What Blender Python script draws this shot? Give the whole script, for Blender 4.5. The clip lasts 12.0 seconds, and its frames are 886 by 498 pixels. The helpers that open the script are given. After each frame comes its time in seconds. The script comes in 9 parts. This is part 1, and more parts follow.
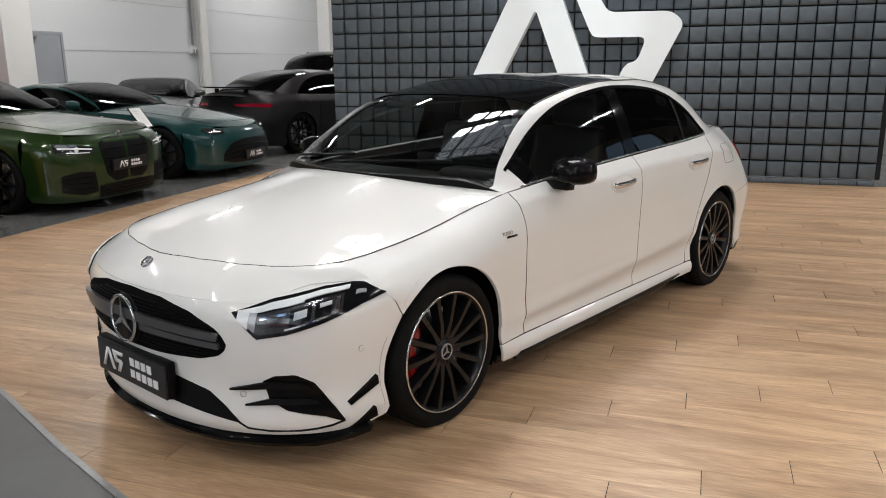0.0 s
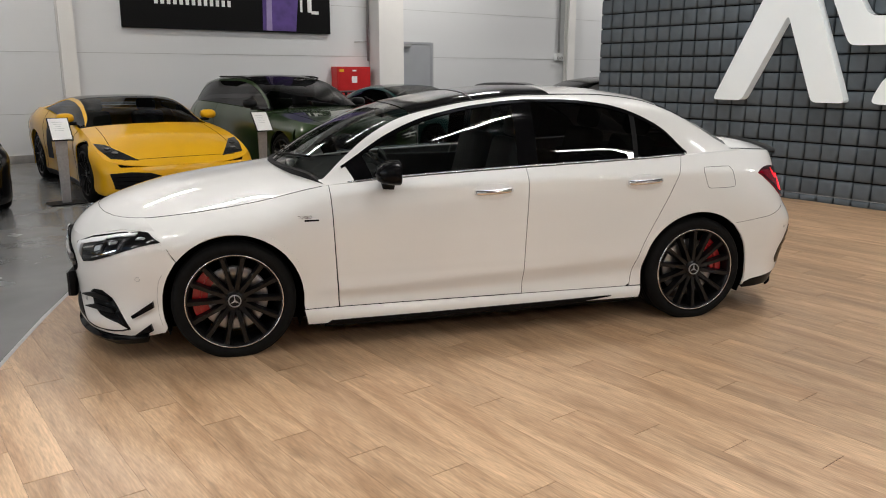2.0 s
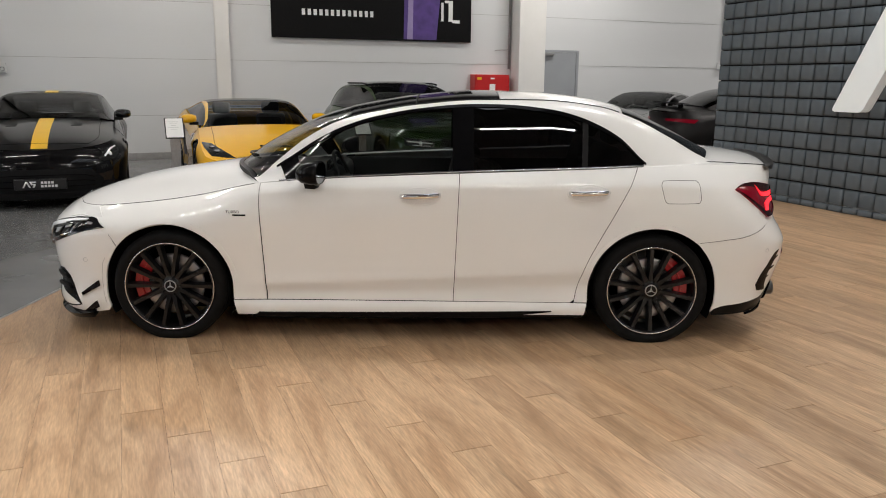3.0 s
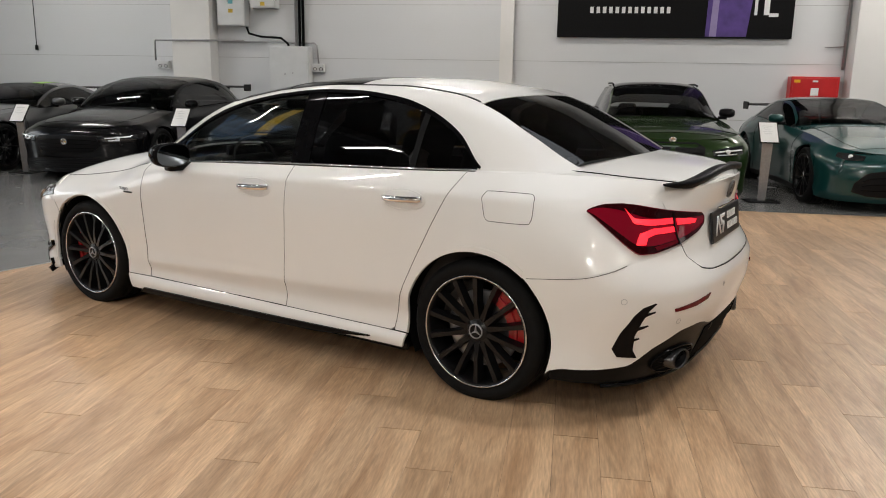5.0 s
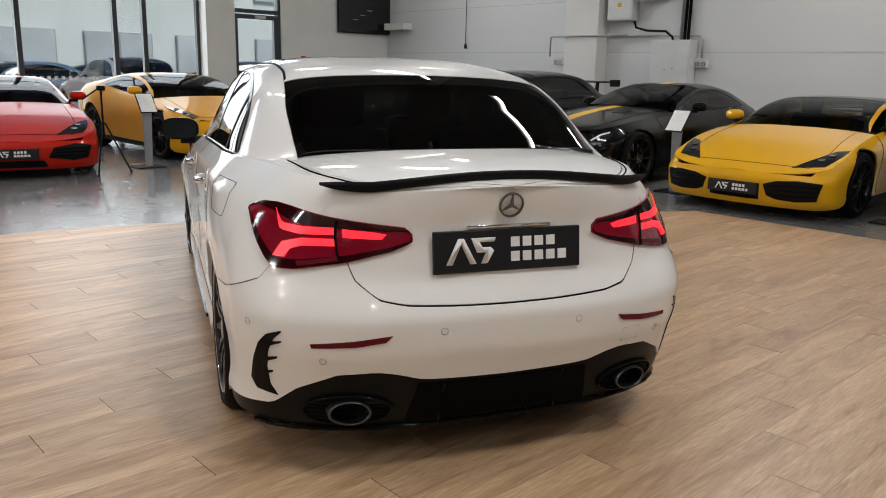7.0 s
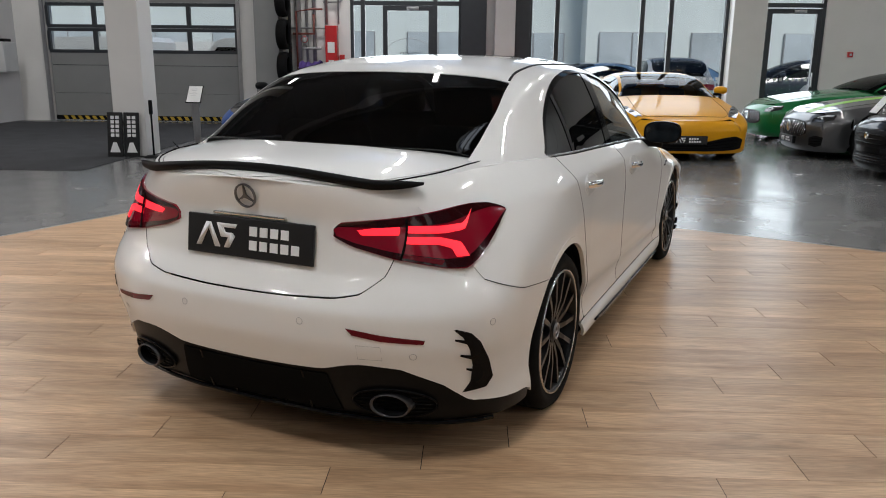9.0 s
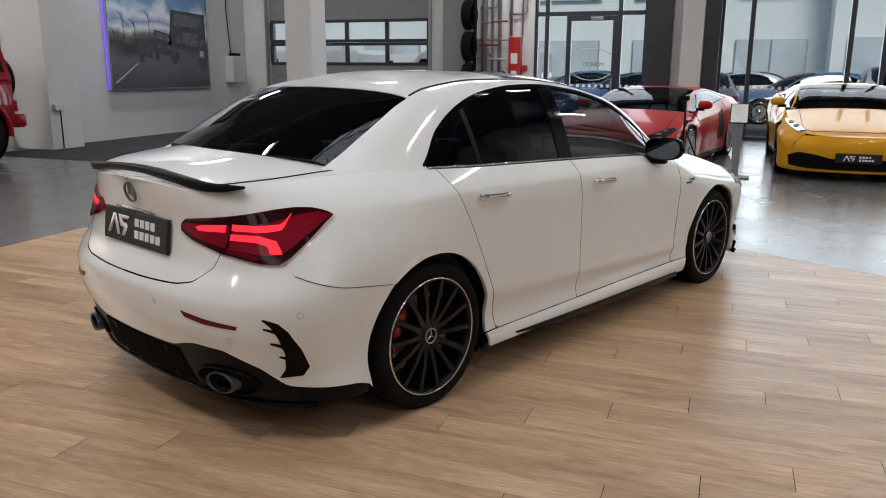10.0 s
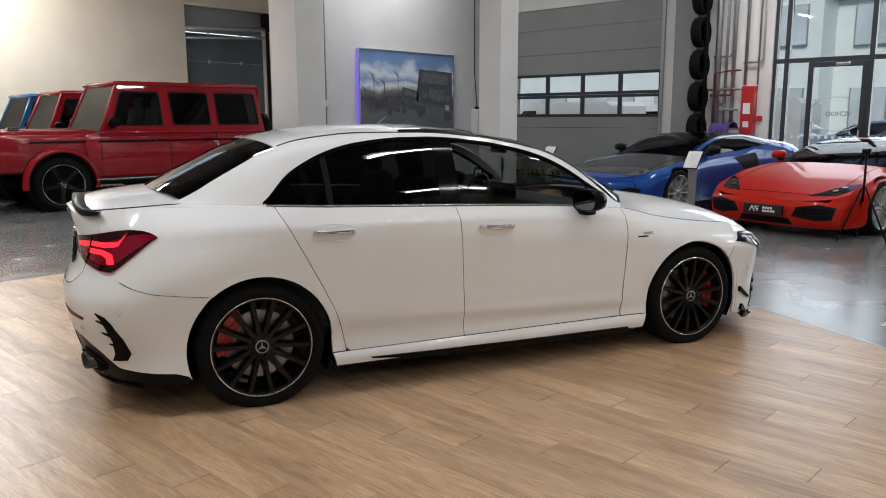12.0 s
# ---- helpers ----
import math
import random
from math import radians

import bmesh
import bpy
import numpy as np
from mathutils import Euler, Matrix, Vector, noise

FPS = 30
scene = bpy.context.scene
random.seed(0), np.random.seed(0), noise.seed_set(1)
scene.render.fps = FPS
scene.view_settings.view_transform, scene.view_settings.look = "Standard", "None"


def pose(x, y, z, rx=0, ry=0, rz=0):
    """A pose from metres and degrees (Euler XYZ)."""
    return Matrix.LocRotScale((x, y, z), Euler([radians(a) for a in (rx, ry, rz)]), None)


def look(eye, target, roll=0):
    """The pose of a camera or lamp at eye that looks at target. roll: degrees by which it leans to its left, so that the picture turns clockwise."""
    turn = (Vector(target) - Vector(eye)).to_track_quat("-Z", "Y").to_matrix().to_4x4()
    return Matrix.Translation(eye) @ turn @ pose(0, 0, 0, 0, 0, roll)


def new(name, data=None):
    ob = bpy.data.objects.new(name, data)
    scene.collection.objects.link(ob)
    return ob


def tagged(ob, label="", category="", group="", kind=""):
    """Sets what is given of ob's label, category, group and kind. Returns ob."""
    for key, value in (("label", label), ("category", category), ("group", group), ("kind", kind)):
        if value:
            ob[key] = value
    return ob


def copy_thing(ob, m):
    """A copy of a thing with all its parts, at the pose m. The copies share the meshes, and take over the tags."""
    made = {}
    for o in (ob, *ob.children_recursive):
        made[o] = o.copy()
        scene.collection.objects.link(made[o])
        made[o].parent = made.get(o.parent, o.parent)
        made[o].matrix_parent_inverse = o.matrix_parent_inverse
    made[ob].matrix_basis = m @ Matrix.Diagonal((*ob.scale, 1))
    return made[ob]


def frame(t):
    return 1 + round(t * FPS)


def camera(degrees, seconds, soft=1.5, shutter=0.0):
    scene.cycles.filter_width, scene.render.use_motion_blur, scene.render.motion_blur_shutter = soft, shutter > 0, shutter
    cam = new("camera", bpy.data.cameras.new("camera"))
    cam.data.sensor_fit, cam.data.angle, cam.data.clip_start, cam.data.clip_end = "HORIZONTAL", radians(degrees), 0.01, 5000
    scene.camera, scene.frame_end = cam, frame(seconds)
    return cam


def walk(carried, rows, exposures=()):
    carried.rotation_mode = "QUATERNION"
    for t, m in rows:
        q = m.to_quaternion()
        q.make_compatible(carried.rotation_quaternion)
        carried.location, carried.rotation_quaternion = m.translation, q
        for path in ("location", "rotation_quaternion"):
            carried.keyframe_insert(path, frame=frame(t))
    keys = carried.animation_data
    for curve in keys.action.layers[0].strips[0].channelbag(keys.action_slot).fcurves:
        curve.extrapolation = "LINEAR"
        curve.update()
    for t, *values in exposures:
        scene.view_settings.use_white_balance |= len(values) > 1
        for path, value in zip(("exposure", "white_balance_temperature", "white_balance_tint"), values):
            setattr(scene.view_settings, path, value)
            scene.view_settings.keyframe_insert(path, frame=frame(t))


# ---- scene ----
cam = camera(59.4, 12.0, soft=1.0)
PATH = [
    (0, (3.638, 2.826, 1.453), (2.172, 1.547, 0.992), -0.5),
    (0.5, (3.164, 3.476, 1.471), (1.92, 1.979, 1.012), -0.3),
    (1, (2.651, 4.086, 1.49), (1.649, 2.416, 1.032), -0.2),
    (1.5, (2.011, 4.558, 1.479), (1.257, 2.762, 1.026), -0.1),
    (2, (1.317, 4.933, 1.49), (0.815, 3.05, 1.044), 0.1),
    (2.5, (0.556, 5.105, 1.478), (0.306, 3.17, 1.041), 0.3),
    (3, (-0.196, 5.117, 1.467), (-0.19, 3.163, 1.041), 0.5),
    (3.2, (-0.453, 5.073, 1.469), (-0.362, 3.122, 1.04), 0.8),
    (4.8, (-2.708, 3.914, 1.372), (-1.777, 2.194, 0.953), 1.0),
    (5, (-2.952, 3.714, 1.377), (-1.925, 2.051, 0.957), 1.0),
    (5.5, (-3.49, 3.135, 1.361), (-2.237, 1.634, 0.937), 1.1),
    (6, (-3.93, 2.502, 1.367), (-2.459, 1.217, 0.936), 1.2),
    (6.5, (-4.241, 1.787, 1.357), (-2.575, 0.771, 0.921), 1.3),
    (7, (-4.459, 1.081, 1.336), (-2.634, 0.395, 0.892), 1.4),
    (7.2, (-4.524, 0.789, 1.323), (-2.651, 0.25, 0.874), 1.5),
    (8.8, (-4.346, -1.397, 1.352), (-2.526, -0.714, 0.882), 0.7),
    (9, (-4.273, -1.679, 1.368), (-2.505, -0.87, 0.897), 0.6),
    (9.5, (-3.971, -2.343, 1.378), (-2.359, -1.255, 0.911), 0.5),
    (10, (-3.627, -2.995, 1.41), (-2.19, -1.68, 0.956), 0.3),
    (10.5, (-3.204, -3.561, 1.423), (-1.95, -2.064, 0.991), 0.2),
    (11, (-2.798, -4.07, 1.45), (-1.72, -2.434, 1.047), 0.1),
    (11.5, (-2.373, -4.431, 1.427), (-1.449, -2.695, 1.061), -0.0),
    (12, (-2.063, -4.652, 1.434), (-1.261, -2.851, 1.102), -0.1),
]
TURN = pose(0, 0, 0, 0, 0, -22.5)  # the white car stands askew in the hall, whose walls run along x and y
walk(cam, [(t, TURN @ look(eye, target, roll)) for t, eye, target, roll in PATH],
     exposures=[(0, 0.0, 6500, 10), (2, -0.06, 6700, 10), (5, 0.02, 6800, 10), (6.5, -0.12, 6700, 10), (9.5, -0.18, 6400, 10), (12, -0.07, 6400, 10)])

# ---------------------------------------------------------------- world, light
world = bpy.data.worlds.new("sky_world")
scene.world = world
world.use_nodes = True
wn = world.node_tree.nodes
sky = wn.new("ShaderNodeTexSky")
sky.sky_type, sky.sun_disc = "NISHITA", False
sky.sun_elevation, sky.sun_rotation = radians(42), radians(20)
world.node_tree.links.new(sky.outputs["Color"], wn["Background"].inputs["Color"])
wn["Background"].inputs["Strength"].default_value = 0.12

sun = new("sun", bpy.data.lights.new("sun", "SUN"))
sun.data.energy, sun.data.angle, sun.data.color = 3.6, radians(20), (1.0, 0.97, 0.93)
sun.matrix_world = look((0, 0, 30), (20, 9, 0))

LAMP_W = 98       # one ceiling light line
ROOF_W = 108      # sky light that enters by the roof light
FRONT_ROOF_W = 22   # blue sky light over the front wall
DAY_W = 225       # sky light that enters one glazed bay
scene.view_settings.exposure = 0.0

E_FLOOR = -0.006  # top of the grey floor; the planks' top is z = 0
CEIL = 6.4
X0, X1, Y0, Y1 = -19.0, 12.6, -10.4, 10.1


# ---------------------------------------------------------------- materials
def mat(name, color, rough=0.5, metal=0.0, coat=0.0, vary=0.0, scale=8.0, bump=0.0, bscale=60.0, spec=0.5, stretch=(1, 1, 1), emit=0.0, vrough=0.0, obj=0.0):
    """Principled material with colour and gloss varied at two scales, and fine relief."""
    m = bpy.data.materials.new(name)
    m.use_nodes = True
    nt = m.node_tree
    b = nt.nodes["Principled BSDF"]
    b.inputs["Base Color"].default_value = (*color, 1)
    b.inputs["Roughness"].default_value = rough
    b.inputs["Metallic"].default_value = metal
    b.inputs["Specular IOR Level"].default_value = spec
    b.inputs["Coat Weight"].default_value = coat
    b.inputs["Coat Roughness"].default_value = 0.03
    if emit:
        b.inputs["Emission Color"].default_value = (*color, 1)
        b.inputs["Emission Strength"].default_value = emit
    if vary or bump or vrough or obj:
        tc = nt.nodes.new("ShaderNodeTexCoord")
        mp = nt.nodes.new("ShaderNodeMapping")
        mp.inputs["Scale"].default_value = stretch
        nt.links.new(tc.outputs["Object"], mp.inputs["Vector"])
        big = nt.nodes.new("ShaderNodeTexNoise")
        big.inputs["Scale"].default_value, big.inputs["Detail"].default_value = scale, 6
        nt.links.new(mp.outputs["Vector"], big.inputs["Vector"])
        src = big.outputs["Fac"]
        if vary or obj:
            hsv = nt.nodes.new("ShaderNodeHueSaturation")
            hsv.inputs["Color"].default_value = (*color, 1)
            rng = nt.nodes.new("ShaderNodeMapRange")
            rng.inputs["From Min"].default_value, rng.inputs["From Max"].default_value = 0.25, 0.75
            rng.inputs["To Min"].default_value, rng.inputs["To Max"].default_value = 1 - vary, 1 + vary
            nt.links.new(src, rng.inputs["Value"])
            last = rng.outputs["Result"]
            if obj:
                oi = nt.nodes.new("ShaderNodeObjectInfo")
                r2 = nt.nodes.new("ShaderNodeMapRange")
                r2.inputs["To Min"].default_value, r2.inputs["To Max"].default_value = 1 - obj, 1 + obj
                nt.links.new(oi.outputs["Random"], r2.inputs["Value"])
                mul = nt.nodes.new("ShaderNodeMath")
                mul.operation = "MULTIPLY"
                nt.links.new(last, mul.inputs[0])
                nt.links.new(r2.outputs["Result"], mul.inputs[1])
                last = mul.outputs[0]
            nt.links.new(last, hsv.inputs["Value"])
            nt.links.new(hsv.outputs["Color"], b.inputs["Base Color"])
        if vrough:
            r3 = nt.nodes.new("ShaderNodeMapRange")
            r3.inputs["From Min"].default_value, r3.inputs["From Max"].default_value = 0.3, 0.7
            r3.inputs["To Min"].default_value, r3.inputs["To Max"].default_value = rough - vrough, rough + vrough
            nt.links.new(src, r3.inputs["Value"])
            nt.links.new(r3.outputs["Result"], b.inputs["Roughness"])
        if bump:
            fine = nt.nodes.new("ShaderNodeTexNoise")
            fine.inputs["Scale"].default_value, fine.inputs["Detail"].default_value = bscale, 4
            nt.links.new(mp.outputs["Vector"], fine.inputs["Vector"])
            bp = nt.nodes.new("ShaderNodeBump")
            bp.inputs["Strength"].default_value, bp.inputs["Distance"].default_value = bump, 0.004
            nt.links.new(fine.outputs["Fac"], bp.inputs["Height"])
            nt.links.new(bp.outputs["Normal"], b.inputs["Normal"])
    return m


def glass_mat(name, tint, rough=0.0, ior=1.55, graze=1.0):
    """Thin tinted pane: reflects by Fresnel, lets tinted light straight through."""
    m = bpy.data.materials.new(name)
    m.use_nodes = True
    nt = m.node_tree
    nt.nodes.remove(nt.nodes["Principled BSDF"])
    out = nt.nodes["Material Output"]
    tr, gl, mx, lw, pw, ma = (nt.nodes.new("ShaderNode" + k) for k in ("BsdfTransparent", "BsdfGlossy", "MixShader", "LayerWeight", "Math", "Math"))
    tr.inputs["Color"].default_value = (*tint, 1)
    gl.inputs["Roughness"].default_value = rough
    f0 = ((ior - 1) / (ior + 1)) ** 2
    lw.inputs["Blend"].default_value = 0.5
    pw.operation, pw.inputs[1].default_value = "POWER", 5.0
    ma.operation, ma.inputs[1].default_value, ma.inputs[2].default_value = "MULTIPLY_ADD", graze - f0, f0
    nt.links.new(lw.outputs["Facing"], pw.inputs[0])
    nt.links.new(pw.outputs[0], ma.inputs[0])
    nt.links.new(ma.outputs[0], mx.inputs["Fac"])
    nt.links.new(tr.outputs["BSDF"], mx.inputs[1])
    nt.links.new(gl.outputs["BSDF"], mx.inputs[2])
    nt.links.new(mx.outputs["Shader"], out.inputs["Surface"])
    return m


def wood_mat():
    """Oak-look planks: long grain along y, growth figure, tone by plank."""
    m = bpy.data.materials.new("oak_plank")
    m.use_nodes = True
    nt = m.node_tree
    b = nt.nodes["Principled BSDF"]
    tc, mp, oi, add = (nt.nodes.new("ShaderNode" + k) for k in ("TexCoord", "Mapping", "ObjectInfo", "VectorMath"))
    mp.inputs["Scale"].default_value = (7.5, 1.0, 1)
    cmb = nt.nodes.new("ShaderNodeCombineXYZ")
    sc = nt.nodes.new("ShaderNodeMath")
    sc.operation, sc.inputs[1].default_value = "MULTIPLY", 40.0
    nt.links.new(oi.outputs["Random"], sc.inputs[0])
    nt.links.new(sc.outputs[0], cmb.inputs["Y"])
    nt.links.new(sc.outputs[0], cmb.inputs["Z"])
    nt.links.new(tc.outputs["Object"], mp.inputs["Vector"])
    nt.links.new(mp.outputs["Vector"], add.inputs[0])
    nt.links.new(cmb.outputs["Vector"], add.inputs[1])
    figure = nt.nodes.new("ShaderNodeTexNoise")
    figure.inputs["Scale"].default_value, figure.inputs["Detail"].default_value, figure.inputs["Distortion"].default_value = 1.1, 8, 0.9
    figure.inputs["Roughness"].default_value = 0.60
    nt.links.new(add.outputs["Vector"], figure.inputs["Vector"])
    ramp = nt.nodes.new("ShaderNodeValToRGB")
    ramp.color_ramp.elements[0].position, ramp.color_ramp.elements[0].color = 0.30, (0.335, 0.194, 0.102, 1)
    ramp.color_ramp.elements[1].position, ramp.color_ramp.elements[1].color = 0.66, (0.610, 0.412, 0.250, 1)
    nt.links.new(figure.outputs["Fac"], ramp.inputs["Fac"])
    m2 = nt.nodes.new("ShaderNodeMapping")
    m2.inputs["Scale"].default_value = (120, 11, 1)
    nt.links.new(tc.outputs["Object"], m2.inputs["Vector"])
    grain = nt.nodes.new("ShaderNodeTexNoise")
    grain.inputs["Scale"].default_value, grain.inputs["Detail"].default_value = 1.0, 4
    nt.links.new(m2.outputs["Vector"], grain.inputs["Vector"])
    hsv = nt.nodes.new("ShaderNodeHueSaturation")
    nt.links.new(ramp.outputs["Color"], hsv.inputs["Color"])
    r1 = nt.nodes.new("ShaderNodeMapRange")
    r1.inputs["To Min"].default_value, r1.inputs["To Max"].default_value = 0.86, 1.10
    nt.links.new(oi.outputs["Random"], r1.inputs["Value"])
    r2 = nt.nodes.new("ShaderNodeMapRange")
    r2.inputs["From Min"].default_value, r2.inputs["From Max"].default_value = 0.3, 0.7
    r2.inputs["To Min"].default_value, r2.inputs["To Max"].default_value = 0.78, 1.17
    nt.links.new(grain.outputs["Fac"], r2.inputs["Value"])
    mul = nt.nodes.new("ShaderNodeMath")
    mul.operation = "MULTIPLY"
    nt.links.new(r1.outputs["Result"], mul.inputs[0])
    nt.links.new(r2.outputs["Result"], mul.inputs[1])
    fleck = nt.nodes.new("ShaderNodeTexNoise")
    fleck.inputs["Scale"].default_value, fleck.inputs["Detail"].default_value, fleck.inputs["Distortion"].default_value = 3.6, 3, 0.6
    nt.links.new(add.outputs["Vector"], fleck.inputs["Vector"])
    r4 = nt.nodes.new("ShaderNodeMapRange")
    r4.inputs["From Min"].default_value, r4.inputs["From Max"].default_value = 0.60, 0.72
    r4.inputs["To Min"].default_value, r4.inputs["To Max"].default_value = 1.0, 0.76
    nt.links.new(fleck.outputs["Fac"], r4.inputs["Value"])
    mul2 = nt.nodes.new("ShaderNodeMath")
    mul2.operation = "MULTIPLY"
    nt.links.new(mul.outputs[0], mul2.inputs[0])
    nt.links.new(r4.outputs["Result"], mul2.inputs[1])
    nt.links.new(mul2.outputs[0], hsv.inputs["Value"])
    nt.links.new(hsv.outputs["Color"], b.inputs["Base Color"])
    r3 = nt.nodes.new("ShaderNodeMapRange")
    r3.inputs["To Min"].default_value, r3.inputs["To Max"].default_value = 0.28, 0.42
    nt.links.new(grain.outputs["Fac"], r3.inputs["Value"])
    nt.links.new(r3.outputs["Result"], b.inputs["Roughness"])
    bp = nt.nodes.new("ShaderNodeBump")
    bp.inputs["Strength"].default_value, bp.inputs["Distance"].default_value = 0.12, 0.002
    nt.links.new(grain.outputs["Fac"], bp.inputs["Height"])
    nt.links.new(bp.outputs["Normal"], b.inputs["Normal"])
    return m


OAK = wood_mat()
CONCRETE = mat("polished_concrete", (0.150, 0.150, 0.148), 0.23, vary=0.16, scale=1.6, bump=0.02, bscale=25, vrough=0.05)
CARPET = mat("dark_carpet", (0.035, 0.036, 0.04), 0.95, vary=0.3, scale=3, bump=0.5, bscale=250)
PANEL_W = mat("white_sandwich_panel", (0.62, 0.63, 0.64), 0.5, vary=0.05, scale=0.6, bump=0.22, bscale=34, stretch=(0.02, 0.02, 1))
PLASTER = mat("white_plaster", (0.70, 0.69, 0.67), 0.75, vary=0.06, scale=1.2, bump=0.08, bscale=70)
# white plaster tinted cream: the bay's warm light put into the colour
PLASTER_WARM = mat("warm_lit_plaster", (0.70, 0.625, 0.50), 0.75, vary=0.06, scale=1.2, bump=0.08, bscale=70)
GREYWALL = mat("grey_wall_paint", (0.60, 0.60, 0.61), 0.75, vary=0.08, scale=0.9, bump=0.08, bscale=70)
CEIL_M = mat("ceiling_sheet", (0.15, 0.155, 0.16), 0.7, vary=0.10, scale=1)
BEAM_M = mat("grey_beam_paint", (0.34, 0.345, 0.35), 0.6, vary=0.06, scale=1)
FOAM = mat("slate_acoustic_fabric", (0.098, 0.118, 0.135), 0.85, vary=0.14, scale=6, bump=0.25, bscale=420, obj=0.10)
FOAM_BACK = mat("black_backing_board", (0.012, 0.013, 0.016), 0.95, vary=0.2)
# weak emission added so that the white mark comes out brighter
LOGO_W = mat("white_acrylic_added_glow", (0.84, 0.89, 0.90), 0.12, coat=0.6, vary=0.03, scale=2, emit=0.14)
PAINT = mat("pearl_white_paint", (0.80, 0.79, 0.765), 0.32, coat=0.95, vary=0.012, scale=3, bump=0.003, bscale=900, spec=0.06)
GLOSS_BLACK = mat("gloss_black_plastic", (0.004, 0.004, 0.0045), 0.08, coat=0.04, spec=0.08, vary=0.2, scale=20)
SATIN_BLACK = mat("satin_black_plastic", (0.0045, 0.0045, 0.005), 0.46, spec=0.12, vary=0.25, scale=30, bump=0.05, bscale=300)
DARK_VOID = mat("matt_black_liner", (0.004, 0.004, 0.004), 0.9, spec=0.06, vary=0.2)
RUBBER = mat("tyre_rubber", (0.006, 0.006, 0.006), 0.72, spec=0.12, vary=0.25, scale=25, bump=0.15, bscale=180)
RIM_BLACK = mat("black_alloy", (0.005, 0.005, 0.0055), 0.28, 0.0, coat=0.10, spec=0.25, vary=0.2, scale=30)
RIM_SILVER = mat("machined_alloy", (0.62, 0.62, 0.63), 0.22, 1.0, vary=0.05, scale=60)
RIM_PALE = mat("silver_alloy_paint", (0.50, 0.51, 0.52), 0.30, 0.35, coat=0.4, vary=0.05, scale=60)
STEEL = mat("brushed_steel", (0.42, 0.42, 0.43), 0.38, 0.9, vary=0.12, scale=40)
DIFF_BLACK = mat("satin_diffuser_plastic", (0.005, 0.005, 0.005), 0.36, spec=0.12, vary=0.2, scale=30, bump=0.05, bscale=300)
# rear emblem's chrome, with dark reflections put into its colour
EMBLEM_SHADED = mat("chrome_dark_reflection", (0.16, 0.16, 0.165), 0.28, 0.9, vary=0.1, scale=30)
EMBLEM = mat("dark_chrome", (0.56, 0.56, 0.57), 0.14, 1.0, vary=0.03)
DARK_STEEL = mat("dark_steel", (0.09, 0.09, 0.093), 0.3, 0.9, vary=0.1, scale=30)
CHROME = mat("chrome", (0.82, 0.82, 0.83), 0.06, 1.0, vary=0.02)
LOUVRE = mat("satin_iridium_louvre", (0.17, 0.17, 0.175), 0.30, 0.85, vary=0.08, scale=20)
SATIN_CHROME = mat("satin_chrome", (0.60, 0.61, 0.62), 0.24, 1.0, vary=0.04)
RED_CALIPER = mat("red_caliper_paint", (0.42, 0.008, 0.012), 0.3, coat=0.5, vary=0.08, scale=30)
SMOKED_RED = mat("smoked_red_lens", (0.022, 0.001, 0.002), 0.08, coat=0.5, spec=0.3, vary=0.1, scale=10)
RED_LENS = mat("red_lamp_lens", (0.13, 0.002, 0.009), 0.10, coat=0.6, spec=0.3, emit=0.42, vary=0.1, scale=10)
RED_GLOW = mat("lit_red_light_guide", (1.0, 0.02, 0.035), 0.3, emit=1.5)
RED_REFLECT = mat("red_reflector", (0.11, 0.002, 0.008), 0.25, coat=0.12, spec=0.2, vary=0.15, scale=80)
CLEAR_LAMP = mat("smoked_lamp_glass", (0.016, 0.017, 0.018), 0.06, coat=1.0, vary=0.3, scale=15)
LAMP_BOWL = mat("grey_lamp_reflector", (0.09, 0.093, 0.098), 0.18, 0.8, vary=0.35, scale=40)
LAMP_WHITE = mat("white_light_guide", (0.86, 0.88, 0.90), 0.25, coat=0.6, vary=0.05)
LAMP_BLACK = mat("black_lamp_housing", (0.006, 0.006, 0.007), 0.12, coat=0.25, spec=0.15, vary=0.2, scale=25)
GLASS_DARK = glass_mat("privacy_glass", (0.045, 0.045, 0.05), ior=1.6)
GLASS_CLEAR = glass_mat("green_tinted_glass", (0.50, 0.53, 0.52), ior=1.6)
GLASS_MID = glass_mat("dark_tinted_windscreen", (0.24, 0.255, 0.25), ior=1.55, graze=0.5)
GLASS_UPRIGHT = glass_mat("upright_windscreen_glass", (0.14, 0.15, 0.15), ior=1.35, graze=0.3)
PANE = glass_mat("window_pane", (0.93, 0.95, 0.95))
PLATE_B = mat("black_show_plate", (0.008, 0.0085, 0.010), 0.35, vary=0.1, scale=20)
PRINT_W = mat("white_print", (0.78, 0.78, 0.78), 0.5, vary=0.03)
SEAT_M = mat("black_upholstery", (0.018, 0.017, 0.017), 0.6, vary=0.3, scale=14, bump=0.2, bscale=260)
SEAT_PALE = mat("pale_grey_leather", (0.34, 0.345, 0.35), 0.55, vary=0.10, scale=14, bump=0.15, bscale=260)
ANTHRACITE = mat("anthracite_frame", (0.030, 0.034, 0.040), 0.4, vary=0.12, scale=6)
GATE_GREY = mat("grey_gate_panel", (0.235, 0.237, 0.237), 0.5, vary=0.07, scale=2, bump=0.06, bscale=90)
GATE_DARK = mat("slate_gate_panel", (0.077, 0.095, 0.109), 0.5, vary=0.1, scale=2, bump=0.06, bscale=90)
RED_BOX = mat("red_hydrant_paint", (0.50, 0.018, 0.020), 0.35, vary=0.08, scale=6)
GREY_DOOR = mat("grey_door_paint", (0.30, 0.315, 0.335), 0.45, vary=0.05, scale=2)
GALV = mat("galvanised_pipe", (0.42, 0.42, 0.42), 0.4, 0.7, vary=0.15, scale=12)
